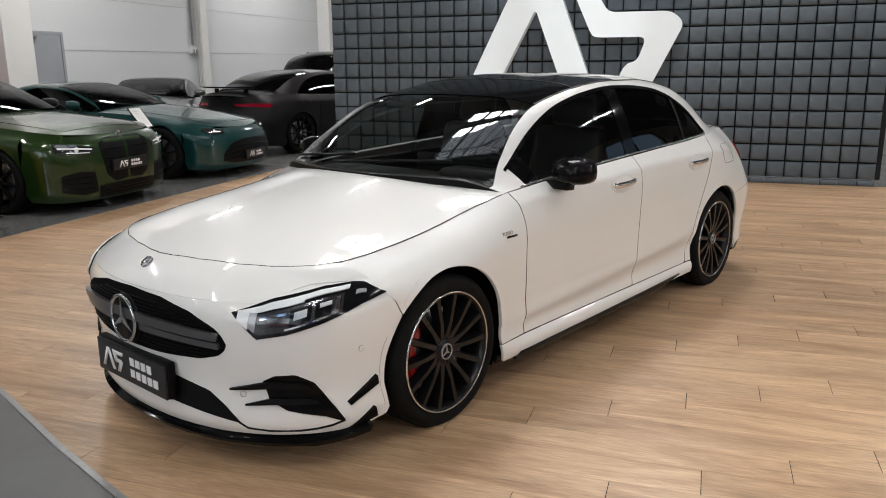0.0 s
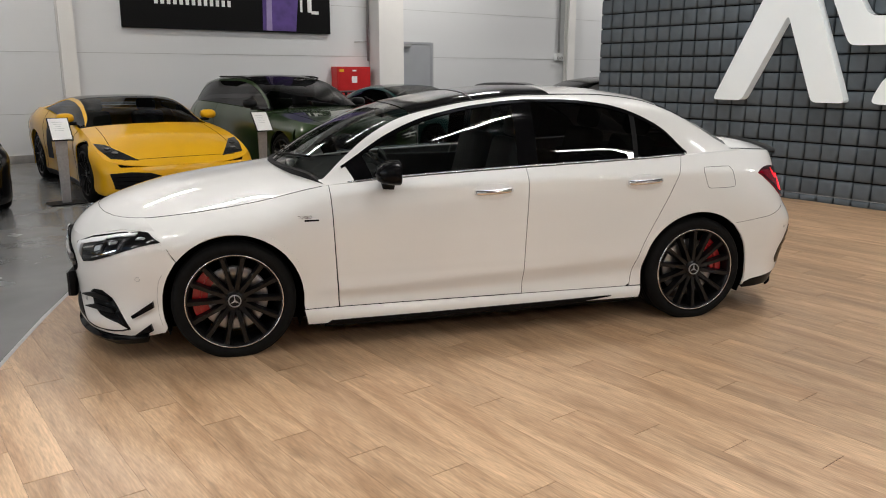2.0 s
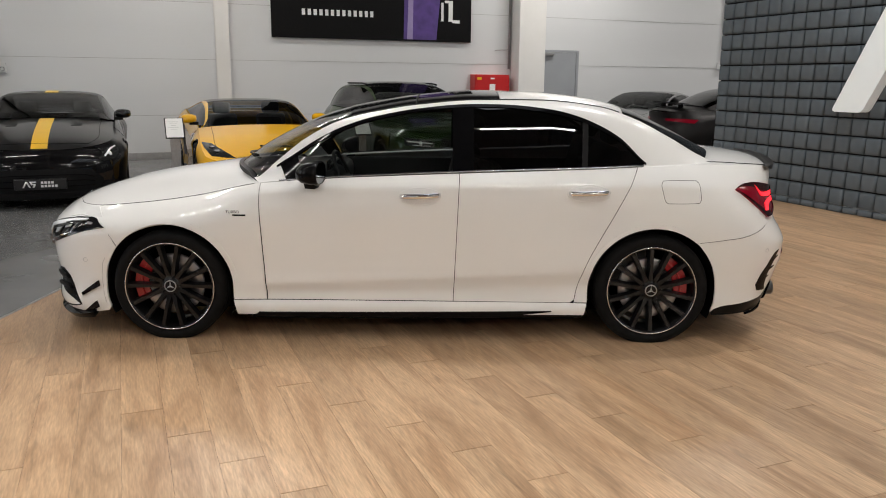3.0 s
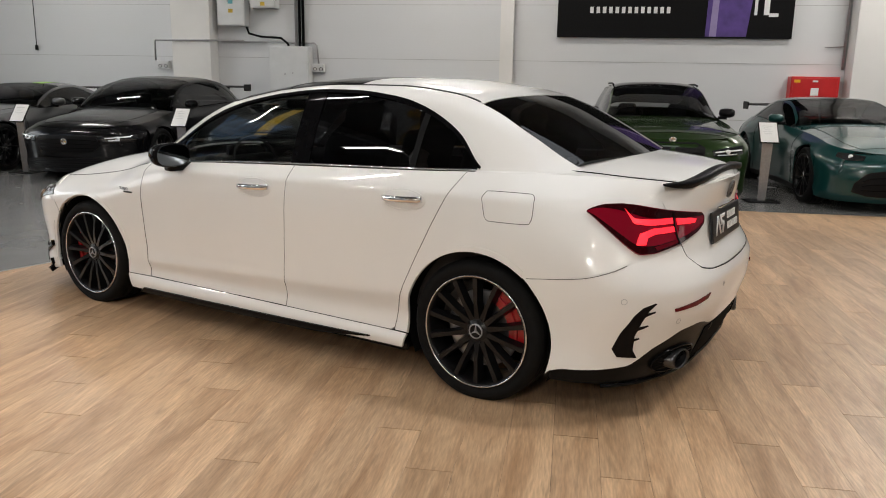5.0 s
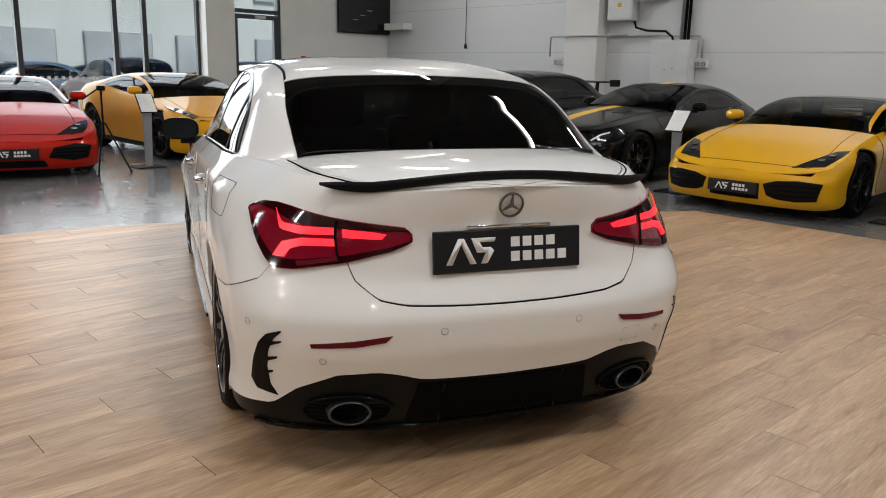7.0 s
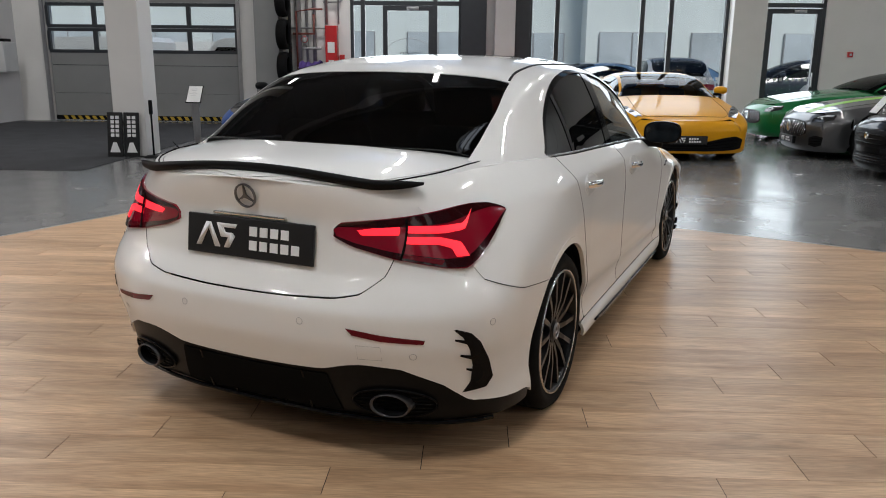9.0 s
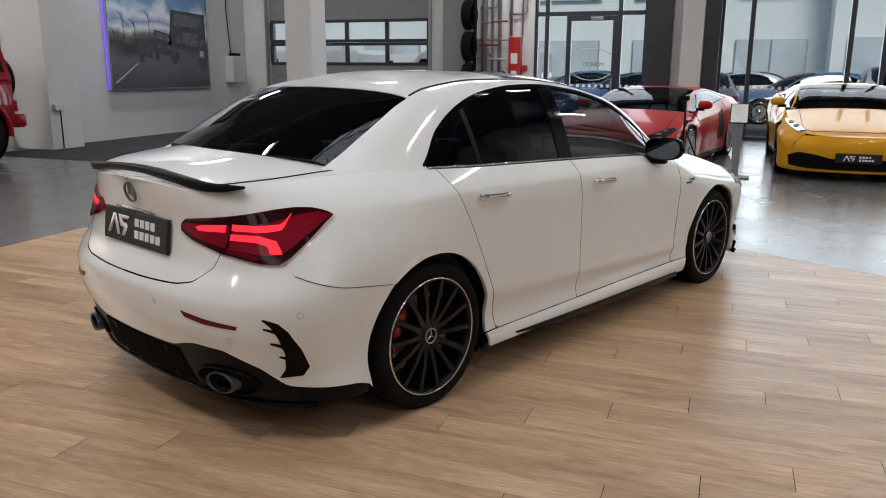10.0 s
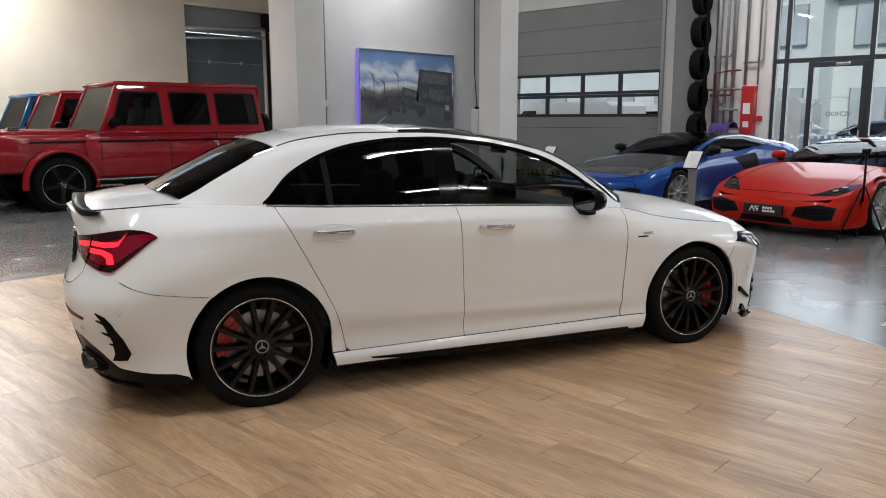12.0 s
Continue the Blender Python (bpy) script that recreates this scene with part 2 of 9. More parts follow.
RUST = mat("red_oxide_pipe", (0.20, 0.06, 0.045), 0.55, vary=0.25, scale=15)
BOX_W = mat("light_grey_enclosure", (0.60, 0.61, 0.61), 0.45, vary=0.05, scale=5)
PAPER = mat("white_paper_sheet", (0.78, 0.78, 0.76), 0.65, vary=0.03, scale=8)
SCREEN = mat("dark_screen", (0.010, 0.011, 0.013), 0.12, vary=0.3, scale=2)
PURPLE = mat("violet_cloth", (0.09, 0.05, 0.22), 0.8, vary=0.25, scale=6, bump=0.3, bscale=80)
LAMP_E = mat("led_strip", (1.0, 0.97, 0.92), 0.5, emit=6.0)
FACADE = mat("pale_facade", (0.74, 0.79, 0.77), 0.7, vary=0.05, scale=0.3)
FACADE_G = mat("facade_window", (0.52, 0.57, 0.60), 0.12, vary=0.2, scale=0.5)
ASPHALT = mat("asphalt", (0.10, 0.10, 0.10), 0.9, vary=0.2, scale=1.5, bump=0.3, bscale=90)
HAZARD_Y = mat("yellow_hazard_paint", (0.52, 0.34, 0.03), 0.5, vary=0.1, scale=10)


# ---------------------------------------------------------------- mesh helpers
def mesh_of(name, verts, faces, material, smooth=True):
    me = bpy.data.meshes.new(name)
    me.from_pydata([tuple(v) for v in verts], [], faces)
    if smooth:
        me.polygons.foreach_set("use_smooth", [True] * len(faces))
    me.materials.append(material)
    me.update()
    return me


def part(name, geo, material, parent, label="", smooth=True, m=None):
    """One mesh under a thing. geo: (verts, faces), a bmesh or a finished mesh."""
    if isinstance(geo, bmesh.types.BMesh):
        me = bpy.data.meshes.new(name)
        geo.to_mesh(me)
        geo.free()
        me.materials.append(material)
        if smooth:
            me.polygons.foreach_set("use_smooth", [True] * len(me.polygons))
    elif isinstance(geo, bpy.types.Mesh):
        me = geo
    else:
        me = mesh_of(name, geo[0], geo[1], material, smooth)
    ob = new(name, me)
    if parent is not None:
        ob.parent = parent
    if m is not None:
        ob.matrix_basis = m
    if label:
        ob["label"] = label
    return ob


def thing(name, label, category, m=None, group="", kind=""):
    ob = new(name)
    ob.empty_display_size = 0.2
    if m is not None:
        ob.matrix_basis = m
    return tagged(ob, label, category, group, kind)


def join(*geos):
    verts, faces = [], []
    for v, f in geos:
        k = len(verts)
        verts += list(v)
        faces += [tuple(i + k for i in q) for q in f]
    return verts, faces


def moved(geo, m):
    return [m @ Vector(v) for v in geo[0]], geo[1]


def box(cx, cy, cz, sx, sy, sz, bevel=0.0):
    """Box by centre and size; bevel rounds all edges."""
    bm = bmesh.new()
    bmesh.ops.create_cube(bm, size=1.0)
    for v in bm.verts:
        v.co = (v.co.x * sx, v.co.y * sy, v.co.z * sz)
    if bevel:
        bmesh.ops.bevel(bm, geom=bm.edges[:], offset=bevel, segments=2, affect="EDGES", profile=0.5)
    bm.verts.index_update()
    geo = [Vector((v.co.x + cx, v.co.y + cy, v.co.z + cz)) for v in bm.verts], [tuple(v.index for v in f.verts) for f in bm.faces]
    bm.free()
    return geo


def cut_below(geo, z):
    """Leaves out the faces that reach below a height."""
    return geo[0], [f for f in geo[1] if min(geo[0][i][2] for i in f) > z]


def lathe(profile, n=48, axis="y", closed=False):
    """Turns (radius, offset) pairs about an axis."""
    verts, faces, k = [], [], len(profile)
    for i in range(n):
        a = 2 * math.pi * i / n
        for r, o in profile:
            c, s = r * math.cos(a), r * math.sin(a)
            verts.append({"y": (c, o, s), "x": (o, c, s), "z": (c, s, o)}[axis])
    last = k if closed else k - 1
    for i in range(n):
        j = (i + 1) % n
        for q in range(last):
            p = (q + 1) % k
            faces.append((i * k + q, i * k + p, j * k + p, j * k + q))
    return verts, faces


def disc(r, o, n=32, axis="y"):
    pts = []
    for i in range(n):
        a = 2 * math.pi * i / n
        c, s = r * math.cos(a), r * math.sin(a)
        pts.append({"y": (c, o, s), "x": (o, c, s), "z": (c, s, o)}[axis])
    return pts, [tuple(range(n))]


def tube(points, r, n=8, closed=False):
    """Round bar along a run of points; its rings are carried on without twist."""
    pts = [Vector(p) for p in points]
    verts, faces, k = [], [], len(pts)
    s = None
    for i, p in enumerate(pts):
        a = pts[(i - 1) % k] if closed or i else p
        b = pts[(i + 1) % k] if closed or i < k - 1 else p
        d = (b - a).normalized()
        if s is None:
            s = d.cross(Vector((0, 0, 1)) if abs(d.z) < 0.9 else Vector((1, 0, 0)))
        s = s - d * s.dot(d)
        s = s.normalized() if s.length > 1e-6 else d.orthogonal().normalized()
        t = s.cross(d)
        for j in range(n):
            w = 2 * math.pi * j / n
            verts.append(p + s * (r * math.cos(w)) + t * (r * math.sin(w)))
    for i in range(k if closed else k - 1):
        q = (i + 1) % k
        for j in range(n):
            l = (j + 1) % n
            faces.append((i * n + j, i * n + l, q * n + l, q * n + j))
    if not closed:
        faces += [tuple(range(n))[::-1], tuple(range((k - 1) * n, k * n))]
    return verts, faces


def prism(outline, depth, axis="y", at=0.0):
    """Extrudes a flat outline; outline pairs lie in the plane across the axis."""
    def put(a, b, o):
        return {"y": (a, o, b), "x": (o, a, b), "z": (a, b, o)}[axis]
    n = len(outline)
    verts = [put(a, b, at) for a, b in outline] + [put(a, b, at + depth) for a, b in outline]
    faces = [tuple(range(n)), tuple(range(2 * n - 1, n - 1, -1))] + [(i, i + n, (i + 1) % n + n, (i + 1) % n) for i in range(n)]
    return verts, faces


def smooth_line(points, n):
    """Even points along a polyline."""
    pts = [np.array(p, float) for p in points]
    seg = [np.linalg.norm(b - a) for a, b in zip(pts, pts[1:])]
    total = sum(seg) or 1e-9
    out, k, run = [], 0, 0.0
    for i in range(n + 1):
        d = total * i / n
        while k < len(seg) - 1 and run + seg[k] < d:
            run += seg[k]
            k += 1
        f = 0 if seg[k] == 0 else min(1.0, (d - run) / seg[k])
        out.append(pts[k] * (1 - f) + pts[k + 1] * f)
    return out


def curve_pts(points, n):
    """Even points along a Catmull-Rom curve through the given ones."""
    p = [np.array(q, float) for q in points]
    p = [2 * p[0] - p[1]] + p + [2 * p[-1] - p[-2]]
    fine = []
    for i in range(1, len(p) - 2):
        for k in range(12):
            t = k / 12
            a, b, c, d = p[i - 1:i + 3]
            fine.append(0.5 * (2 * b + (c - a) * t + (2 * a - 5 * b + 4 * c - d) * t * t + (3 * b - a - 3 * c + d) * t ** 3))
    fine.append(p[-2])
    return smooth_line(fine, n)


def table(*pairs):
    """Smooth function through (x, value) pairs, flat beyond the ends, without overshoot."""
    ps = sorted(pairs)
    xs, ys = [a for a, _ in ps], [b for _, b in ps]
    d = [(ys[i + 1] - ys[i]) / (xs[i + 1] - xs[i]) for i in range(len(xs) - 1)]
    m = [d[0]] + [0.0 if a * b <= 0 else 2 * a * b / (a + b) for a, b in zip(d, d[1:])] + [d[-1]]

    def f(x):
        if x <= xs[0]:
            return ys[0]
        if x >= xs[-1]:
            return ys[-1]
        i = 0
        while x > xs[i + 1]:
            i += 1
        h = xs[i + 1] - xs[i]
        t = (x - xs[i]) / h
        return ((2 * t ** 3 - 3 * t * t + 1) * ys[i] + (t ** 3 - 2 * t * t + t) * h * m[i]
                + (3 * t * t - 2 * t ** 3) * ys[i + 1] + (t ** 3 - t * t) * h * m[i + 1])
    return f


def arc(cx, cz, r, a0, a1, n=14):
    return [(cx + r * math.cos(radians(a0 + (a1 - a0) * i / n)), cz + r * math.sin(radians(a0 + (a1 - a0) * i / n))) for i in range(n + 1)]


def rounded(pts, r, n=4):
    """An outline with its corners rounded."""
    res = []
    k = len(pts)
    for i, p in enumerate(pts):
        p, a, b = Vector(p), Vector(pts[i - 1]), Vector(pts[(i + 1) % k])
        e0, e1 = p + (a - p).normalized() * min(r, (a - p).length * 0.45), p + (b - p).normalized() * min(r, (b - p).length * 0.45)
        res += [tuple(e0 * (1 - t) ** 2 + p * 2 * t * (1 - t) + e1 * t * t) for t in np.linspace(0, 1, n + 1)]
    return res


def skin(fn, A, B, n=24, m=10, off=0.0, depth=0.012, core=0.5, even=True):
    """A panel on the surface fn between two lines of the surface's own coordinates, with edges folded inwards."""
    a, b = smooth_line(A, n), smooth_line(B, n)
    grid, normals = [], []
    for j in range(m + 1):
        w = j / m
        for i in range(n + 1):
            q = a[i] * (1 - w) + b[i] * w
            p = Vector(fn(*q))
            e = 0.004
            du = Vector(fn(q[0] + e, q[1])) - Vector(fn(q[0] - e, q[1]))
            dv = Vector(fn(q[0], q[1] + e)) - Vector(fn(q[0], q[1] - e))
            nn = du.cross(dv)
            nn = nn.normalized() if nn.length > 1e-10 else Vector((0, 0, 1))
            if nn.dot(p - Vector((0.75 * p.x, 0, core))) < 0:
                nn = -nn
            grid.append(p + nn * off)
            normals.append(nn)
    k = n + 1
    faces = [(j * k + i, j * k + i + 1, (j + 1) * k + i + 1, (j + 1) * k + i) for j in range(m) for i in range(n)]
    mid = (m // 2) * k + n // 2
    v0, v1, v3 = grid[mid], grid[mid + 1], grid[mid + k] if mid + k < len(grid) else grid[mid - k]
    turn = (v1 - v0).cross(v3 - v0) if mid + k < len(grid) else (v0 - v1).cross(v3 - v0)
    flip = turn.dot(normals[mid]) < 0
    if flip:
        faces = [f[::-1] for f in faces]
    verts = list(grid)
    if depth:
        ring = [i for i in range(k)] + [j * k + n for j in range(1, m + 1)] + [m * k + i for i in range(n - 1, -1, -1)] + [j * k for j in range(m - 1, 0, -1)]
        s = len(verts)
        for i in ring:
            verts.append(grid[i])
        for i in ring:
            verts.append(grid[i] - normals[i] * depth)
        r = len(ring)
        for i in range(r):
            q = (s + i, s + (i + 1) % r, s + r + (i + 1) % r, s + r + i)
            faces.append(q if flip else q[::-1])
    return verts, faces
MIRROR_DARK = mat("dark_mirror_glass", (0.10, 0.11, 0.12), 0.05, 1.0, vary=0.05)


# ---------------------------------------------------------------- the shape of a car
class Shape:
    """A car's surfaces from short tables: x forwards, y to its left, z up, the ground at z = 0."""

    def __init__(self, front, rear, width, top, hood, roof, inset, reach, side, glass_top, bow_front=0.26, bow_rear=0.16,
                 corner_front=0.52, corner_rear=0.42, ef=0.92, er=0.80, ex=None, section=None, belt=(0.84, -1.62), crease=None, dish=None):
        self.F, self.B, self.width, self.T, self.H = table(*front), table(*rear), table(*width), table(*top), table(*hood)
        self.R, self.inset, self.reach, self.side, self.glass_top = table(*roof), table(*inset), table(*reach), table(*side), table(*glass_top)
        self.bf, self.br, self.lf, self.lr, self.ef, self.er, self.ex = bow_front, bow_rear, corner_front, corner_rear, ef, er, ex or er
        self.belt, self.crease, self.dish = belt, crease and table(*crease), dish and table(*dish)
        sec = section or ((0, 1.0, 0.0), (0.2, 0.945, 0.28), (0.4, 0.865, 0.60), (0.55, 0.785, 0.82), (0.7, 0.63, 0.93), (0.85, 0.33, 0.985), (1.0, 0.0, 1.0))
        self.sy, self.sz = table(*[(t, y) for t, y, _ in sec]), table(*[(t, z) for t, _, z in sec])
        self.tz = table(*[(z, t) for t, _, z in sec])

    def W(self, x, z):
        d, r = self.T(x) - z, self.reach(x)
        d = max(d, -0.02)
        tuck = self.inset(x) * (1 - d / r) ** 2 if d < r else 0.0
        if self.crease and d < r:
            c, i = self.crease(x), self.inset(x)
            a = min(0.7 * i, 0.75 * c) * min(1.0, max(0.0, (1.5 - x) / 0.5)) * min(1.0, max(0.0, (x + 2.0) / 0.5))
            tuck = a * max(0.0, 1 - d / c) ** 1.1 + (i - a) * (1 - d / r) ** 2
        if self.dish:
            tuck += self.dish(z + 0.045 * x * min(1.0, max(0.0, (z - 0.25) / 0.08))) * min(1.0, max(0.0, (1.05 - x) / 0.25)) * min(1.0, max(0.0, (x + 1.25) / 0.30))
        return self.width(x) - self.side(z) - tuck

    def wall(self, p, z):
        """Round the body: 0 the nose, 1 to 2 the left side, 3 the middle of the tail, on past it the other side."""
        if p < 0:
            x, y, z = self.wall(-p, z)
            return x, -y, z
        if p > 3:
            x, y, z = self.wall(6 - p, z)
            return x, -y, z
        f, b = self.F(z), self.B(z)
        if p <= 1:
            a = p * math.pi / 2
            x = f - self.lf * (1 - max(math.cos(a), 0) ** self.ef)
            return x, self.W(x, z) * math.sin(a) ** self.ef, z
        if p < 2:
            x = (f - self.lf) * (2 - p) + (b + self.lr) * (p - 1)
            return x, self.W(x, z), z
        a = (3 - p) * math.pi / 2
        x = b + self.lr * (1 - max(math.cos(a), 0) ** self.ex)
        return x, self.W(x, z) * math.sin(a) ** self.er, z

    def px(self, x, z):
        """Where round the body the left side has this x."""
        f, b = self.F(z), self.B(z)
        if x >= f - self.lf:
            return math.acos(min(1, max(0, (x - f + self.lf) / self.lf)) ** (1 / self.ef)) / (math.pi / 2)
        if x > b + self.lr:
            return 1 + (f - self.lf - x) / (f - self.lf - b - self.lr)
        return 3 - math.acos(min(1, max(0, (b + self.lr - x) / self.lr)) ** (1 / self.ex)) / (math.pi / 2)

    def py(self, y, z, tail=False):
        """Where round the nose or the tail the body has this y."""
        lo, hi = 0.0, 1.0
        for _ in range(24):
            mid = (lo + hi) / 2
            if self.wall(3 - mid if tail else mid, z)[1] < abs(y):
                lo = mid
            else:
                hi = mid
        s = 1 if y >= 0 else -1
        return 3 - s * lo if tail else s * lo

    def side_pts(self, pts):
        return [(self.px(x, z), z) for x, z in pts]

    def front_pts(self, pts):
        return [(self.py(y, z), z) for y, z in pts]

    def tail_pts(self, pts):
        return [(self.py(y, z, True), z) for y, z in pts]

    def left(self, p, z):
        return self.wall(p, z)

    def right(self, p, z):
        x, y, z = self.wall(p, z)
        return x, -y, z

    def rim(self, x):
        """Half width of the shoulder line at x."""
        z = self.T(x)
        return self.wall(self.px(x, z), z)[1]

    def top(self, x, y):
        """Bonnet or boot lid."""
        e = max(self.rim(x), 0.02)
        f = min(1.0, abs(y) / e)
        return x, y, self.T(x) + (self.H(x) - self.T(x)) * (1 - f ** 2.3)

    def cabin(self, xs, t):
        """The glasshouse: t = 0 on the left belt, 1 over the middle, 2 on the right belt."""
        s = 1
        if t > 1:
            t, s = 2 - t, -1
        zb, yb = self.T(xs), self.rim(xs) - 0.012
        f = self.sy(t)
        a = max(0.0, min(1.0, (xs - (self.belt[0] - 0.94)) / 0.94))
        b = max(0.0, min(1.0, ((self.belt[1] + 1.0) - xs) / 1.0))
        bow = self.bf * a * a * (3 - 2 * a) - self.br * b * b * (3 - 2 * b)
        return xs + bow * (1 - f * f), s * yb * f, zb + max(0.004, self.R(xs) - zb) * self.sz(t)


WHITE_CAR = dict(
    front=((0.10, 2.22), (0.18, 2.255), (0.30, 2.245), (0.45, 2.262), (0.57, 2.265), (0.63, 2.245), (0.67, 2.21), (0.70, 2.165)),
    rear=((0.15, -2.155), (0.25, -2.20), (0.38, -2.24), (0.48, -2.265), (0.56, -2.268), (0.62, -2.245), (0.70, -2.200), (0.84, -2.180), (0.92, -2.197), (0.97, -2.205), (1.0, -2.20)),
    width=((-2.3, 0.83), (-1.9, 0.872), (-1.36, 0.896), (-0.8, 0.884), (0.4, 0.884), (1.0, 0.888), (1.36, 0.896), (1.8, 0.875), (2.3, 0.83)),
    top=((2.165, 0.70), (2.0, 0.722), (1.8, 0.742), (1.5, 0.772), (1.2, 0.815), (0.84, 0.893), (0.4, 0.926), (-0.28, 0.957), (-1.0, 0.985), (-1.3, 1.0), (-1.7, 1.008), (-2.0, 0.995), (-2.22, 0.965)),
    hood=((2.165, 0.705), (2.1, 0.742), (2.0, 0.782), (1.8, 0.842), (1.63, 0.878), (1.4, 0.913), (1.12, 0.952), (0.8, 0.98), (-1.4, 1.10), (-1.7, 1.075), (-1.9, 1.056), (-2.1, 1.03), (-2.22, 0.985)),
    roof=((0.84, 0.962), (0.66, 1.10), (0.36, 1.278), (0.15, 1.340), (-0.03, 1.374), (-0.38, 1.402), (-0.74, 1.398), (-1.05, 1.358), (-1.22, 1.300), (-1.42, 1.195), (-1.62, 1.086), (-1.72, 1.034)),
    inset=((2.2, 0.15), (1.2, 0.155), (0.84, 0.10), (0.4, 0.075), (-0.9, 0.075), (-1.3, 0.10), (-1.8, 0.21), (-2.2, 0.235)),
    reach=((2.2, 0.15), (1.1, 0.17), (0.6, 0.24), (-1.0, 0.26), (-1.5, 0.34), (-1.9, 0.42), (-2.2, 0.42)),
    side=((0.10, 0.055), (0.17, 0.020), (0.23, 0.014), (0.30, 0.022), (0.405, 0.017), (0.435, 0.012), (0.52, 0.004), (0.62, 0.0), (0.72, 0.001), (0.85, 0.006), (1.05, 0.010)),
    glass_top=((0.84, 0.30), (0.7, 0.46), (0.47, 0.66), (0.16, 0.775), (-0.25, 0.805), (-0.5, 0.80), (-0.8, 0.73), (-0.95, 0.655), (-1.15, 0.44), (-1.31, 0.03)),
    crease=((1.2, 0.050), (0.9, 0.045), (0.3, 0.055), (-0.3, 0.068), (-1.0, 0.088), (-1.5, 0.105), (-2.0, 0.13)),
    dish=((0.14, -0.010), (0.185, -0.012), (0.215, -0.004), (0.24, 0.014), (0.28, 0.014), (0.335, 0.0015), (0.362, -0.0068), (0.372, -0.0077), (0.385, -0.0067), (0.42, -0.002), (0.50, 0.0065), (0.62, 0.009), (0.70, 0.006), (0.80, 0.0)), er=0.64, ex=0.88)


def make_wheel(parent, x, y, z, radius, width, rim_r, spokes, rim_mat, lip_mat, caliper=None, cap=CHROME, seg=56, spoke_w=0.016, label="", turned=0.0):
    """Tyre, rim, spokes, brake disc and caliper; y's sign says on which side it sits."""
    s = 1 if y > 0 else -1
    m = pose(x, y, z) @ (Matrix.Identity(4) if s > 0 else Matrix.Rotation(math.pi, 4, "Z"))
    h = width / 2
    barrel = lathe([(rim_r, h - 0.012), (rim_r - 0.006, h - 0.004), (rim_r - 0.014, h - 0.010), (rim_r - 0.018, h - 0.045), (rim_r - 0.032, h - 0.10), (rim_r - 0.03, -h + 0.03), (rim_r, -h + 0.02)], seg)
    wheel = part("wheel", barrel, rim_mat, parent, label, m=m)
    tr = radius - rim_r
    part("tyre", lathe([(rim_r - 0.002, -h + 0.02), (rim_r + 0.25 * tr, -h + 0.003), (rim_r + 0.6 * tr, -h), (radius - 0.014, -h + 0.012), (radius - 0.001, -h + 0.030),
                        (radius, -0.045), (radius - 0.006, -0.043), (radius - 0.006, -0.037), (radius, -0.035), (radius, -0.005), (radius - 0.006, -0.004), (radius - 0.006, 0.004), (radius, 0.005), (radius, 0.035), (radius - 0.006, 0.037), (radius - 0.006, 0.043), (radius, 0.045),
                        (radius - 0.001, h - 0.030), (radius - 0.014, h - 0.012), (rim_r + 0.6 * tr, h), (rim_r + 0.25 * tr, h - 0.003), (rim_r - 0.002, h - 0.014)], seg), RUBBER, wheel, "black low-profile tyre")
    part("rim_lip", lathe([(rim_r + 0.001, h - 0.010), (rim_r - 0.001, h - 0.002), (rim_r - 0.006, h - 0.003), (rim_r - 0.008, h - 0.012)], seg), lip_mat, wheel, "thin bright rim lip")
    r0, r1 = 0.045, rim_r - 0.012
    w = spoke_w
    sp = join(prism([(r0, -w * 0.75), (r1, -w * 0.55), (r1, w * 0.55), (r0, w * 0.75)], 0.001, "y", 0))
    verts = []
    for k, (ra, wa, ya, yb) in enumerate(((r0, w * 0.9, h - 0.030, h - 0.070), (0.45 * (r0 + r1), w * 0.62, h - 0.016, h - 0.058), (r1, w * 0.75, h - 0.012, h - 0.050))):
        verts += [(ra, yb, -wa), (ra, ya, -wa * 0.55), (ra, ya, wa * 0.55), (ra, yb, wa)]
    faces = [(k * 4 + i, k * 4 + (i + 1) % 4, k * 4 + 4 + (i + 1) % 4, k * 4 + 4 + i) for k in range(2) for i in range(4)]
    me = mesh_of("spoke", verts, faces, rim_mat, False)
    for i in range(spokes):
        part("spoke", me, rim_mat, wheel, m=Matrix.Rotation(turned + 2 * math.pi * i / spokes, 4, "Y"))
    part("hub", lathe([(0.0, h - 0.020), (0.030, h - 0.021), (0.036, h - 0.026), (0.056, h - 0.030), (0.066, h - 0.045), (0.066, h - 0.075)], 28), rim_mat, wheel)
    part("centre_cap", lathe([(0.034, h - 0.022), (0.034, h - 0.015), (0.030, h - 0.013), (0.028, h - 0.017)], 28), cap, wheel, "steel ring centre cap")
    star = [prism([(-0.005, 0), (0.005, 0), (0.0006, 0.028), (-0.0006, 0.028)], 0.004, "y", h - 0.019) for _ in range(3)]
    part("cap_emblem", join(*[moved(g, Matrix.Rotation(2 * math.pi * i / 3, 4, "Y")) for i, g in enumerate(star)]), cap, wheel)
    part("brake_disc", lathe([(0.06, h - 0.090), (0.06, h - 0.084), (rim_r - 0.085, h - 0.082), (rim_r - 0.078, h - 0.085), (rim_r - 0.078, h - 0.10)], 40), STEEL, wheel, "steel brake disc")
    for i in range(5):
        a = 2 * math.pi * (i + 0.5) / 5
        part("wheel_bolt", moved(lathe([(0, 0), (0.007, 0), (0.008, -0.012)], 8), Matrix.Translation((0.052 * math.cos(a), h - 0.026, 0.052 * math.sin(a)))), SATIN_BLACK, wheel)
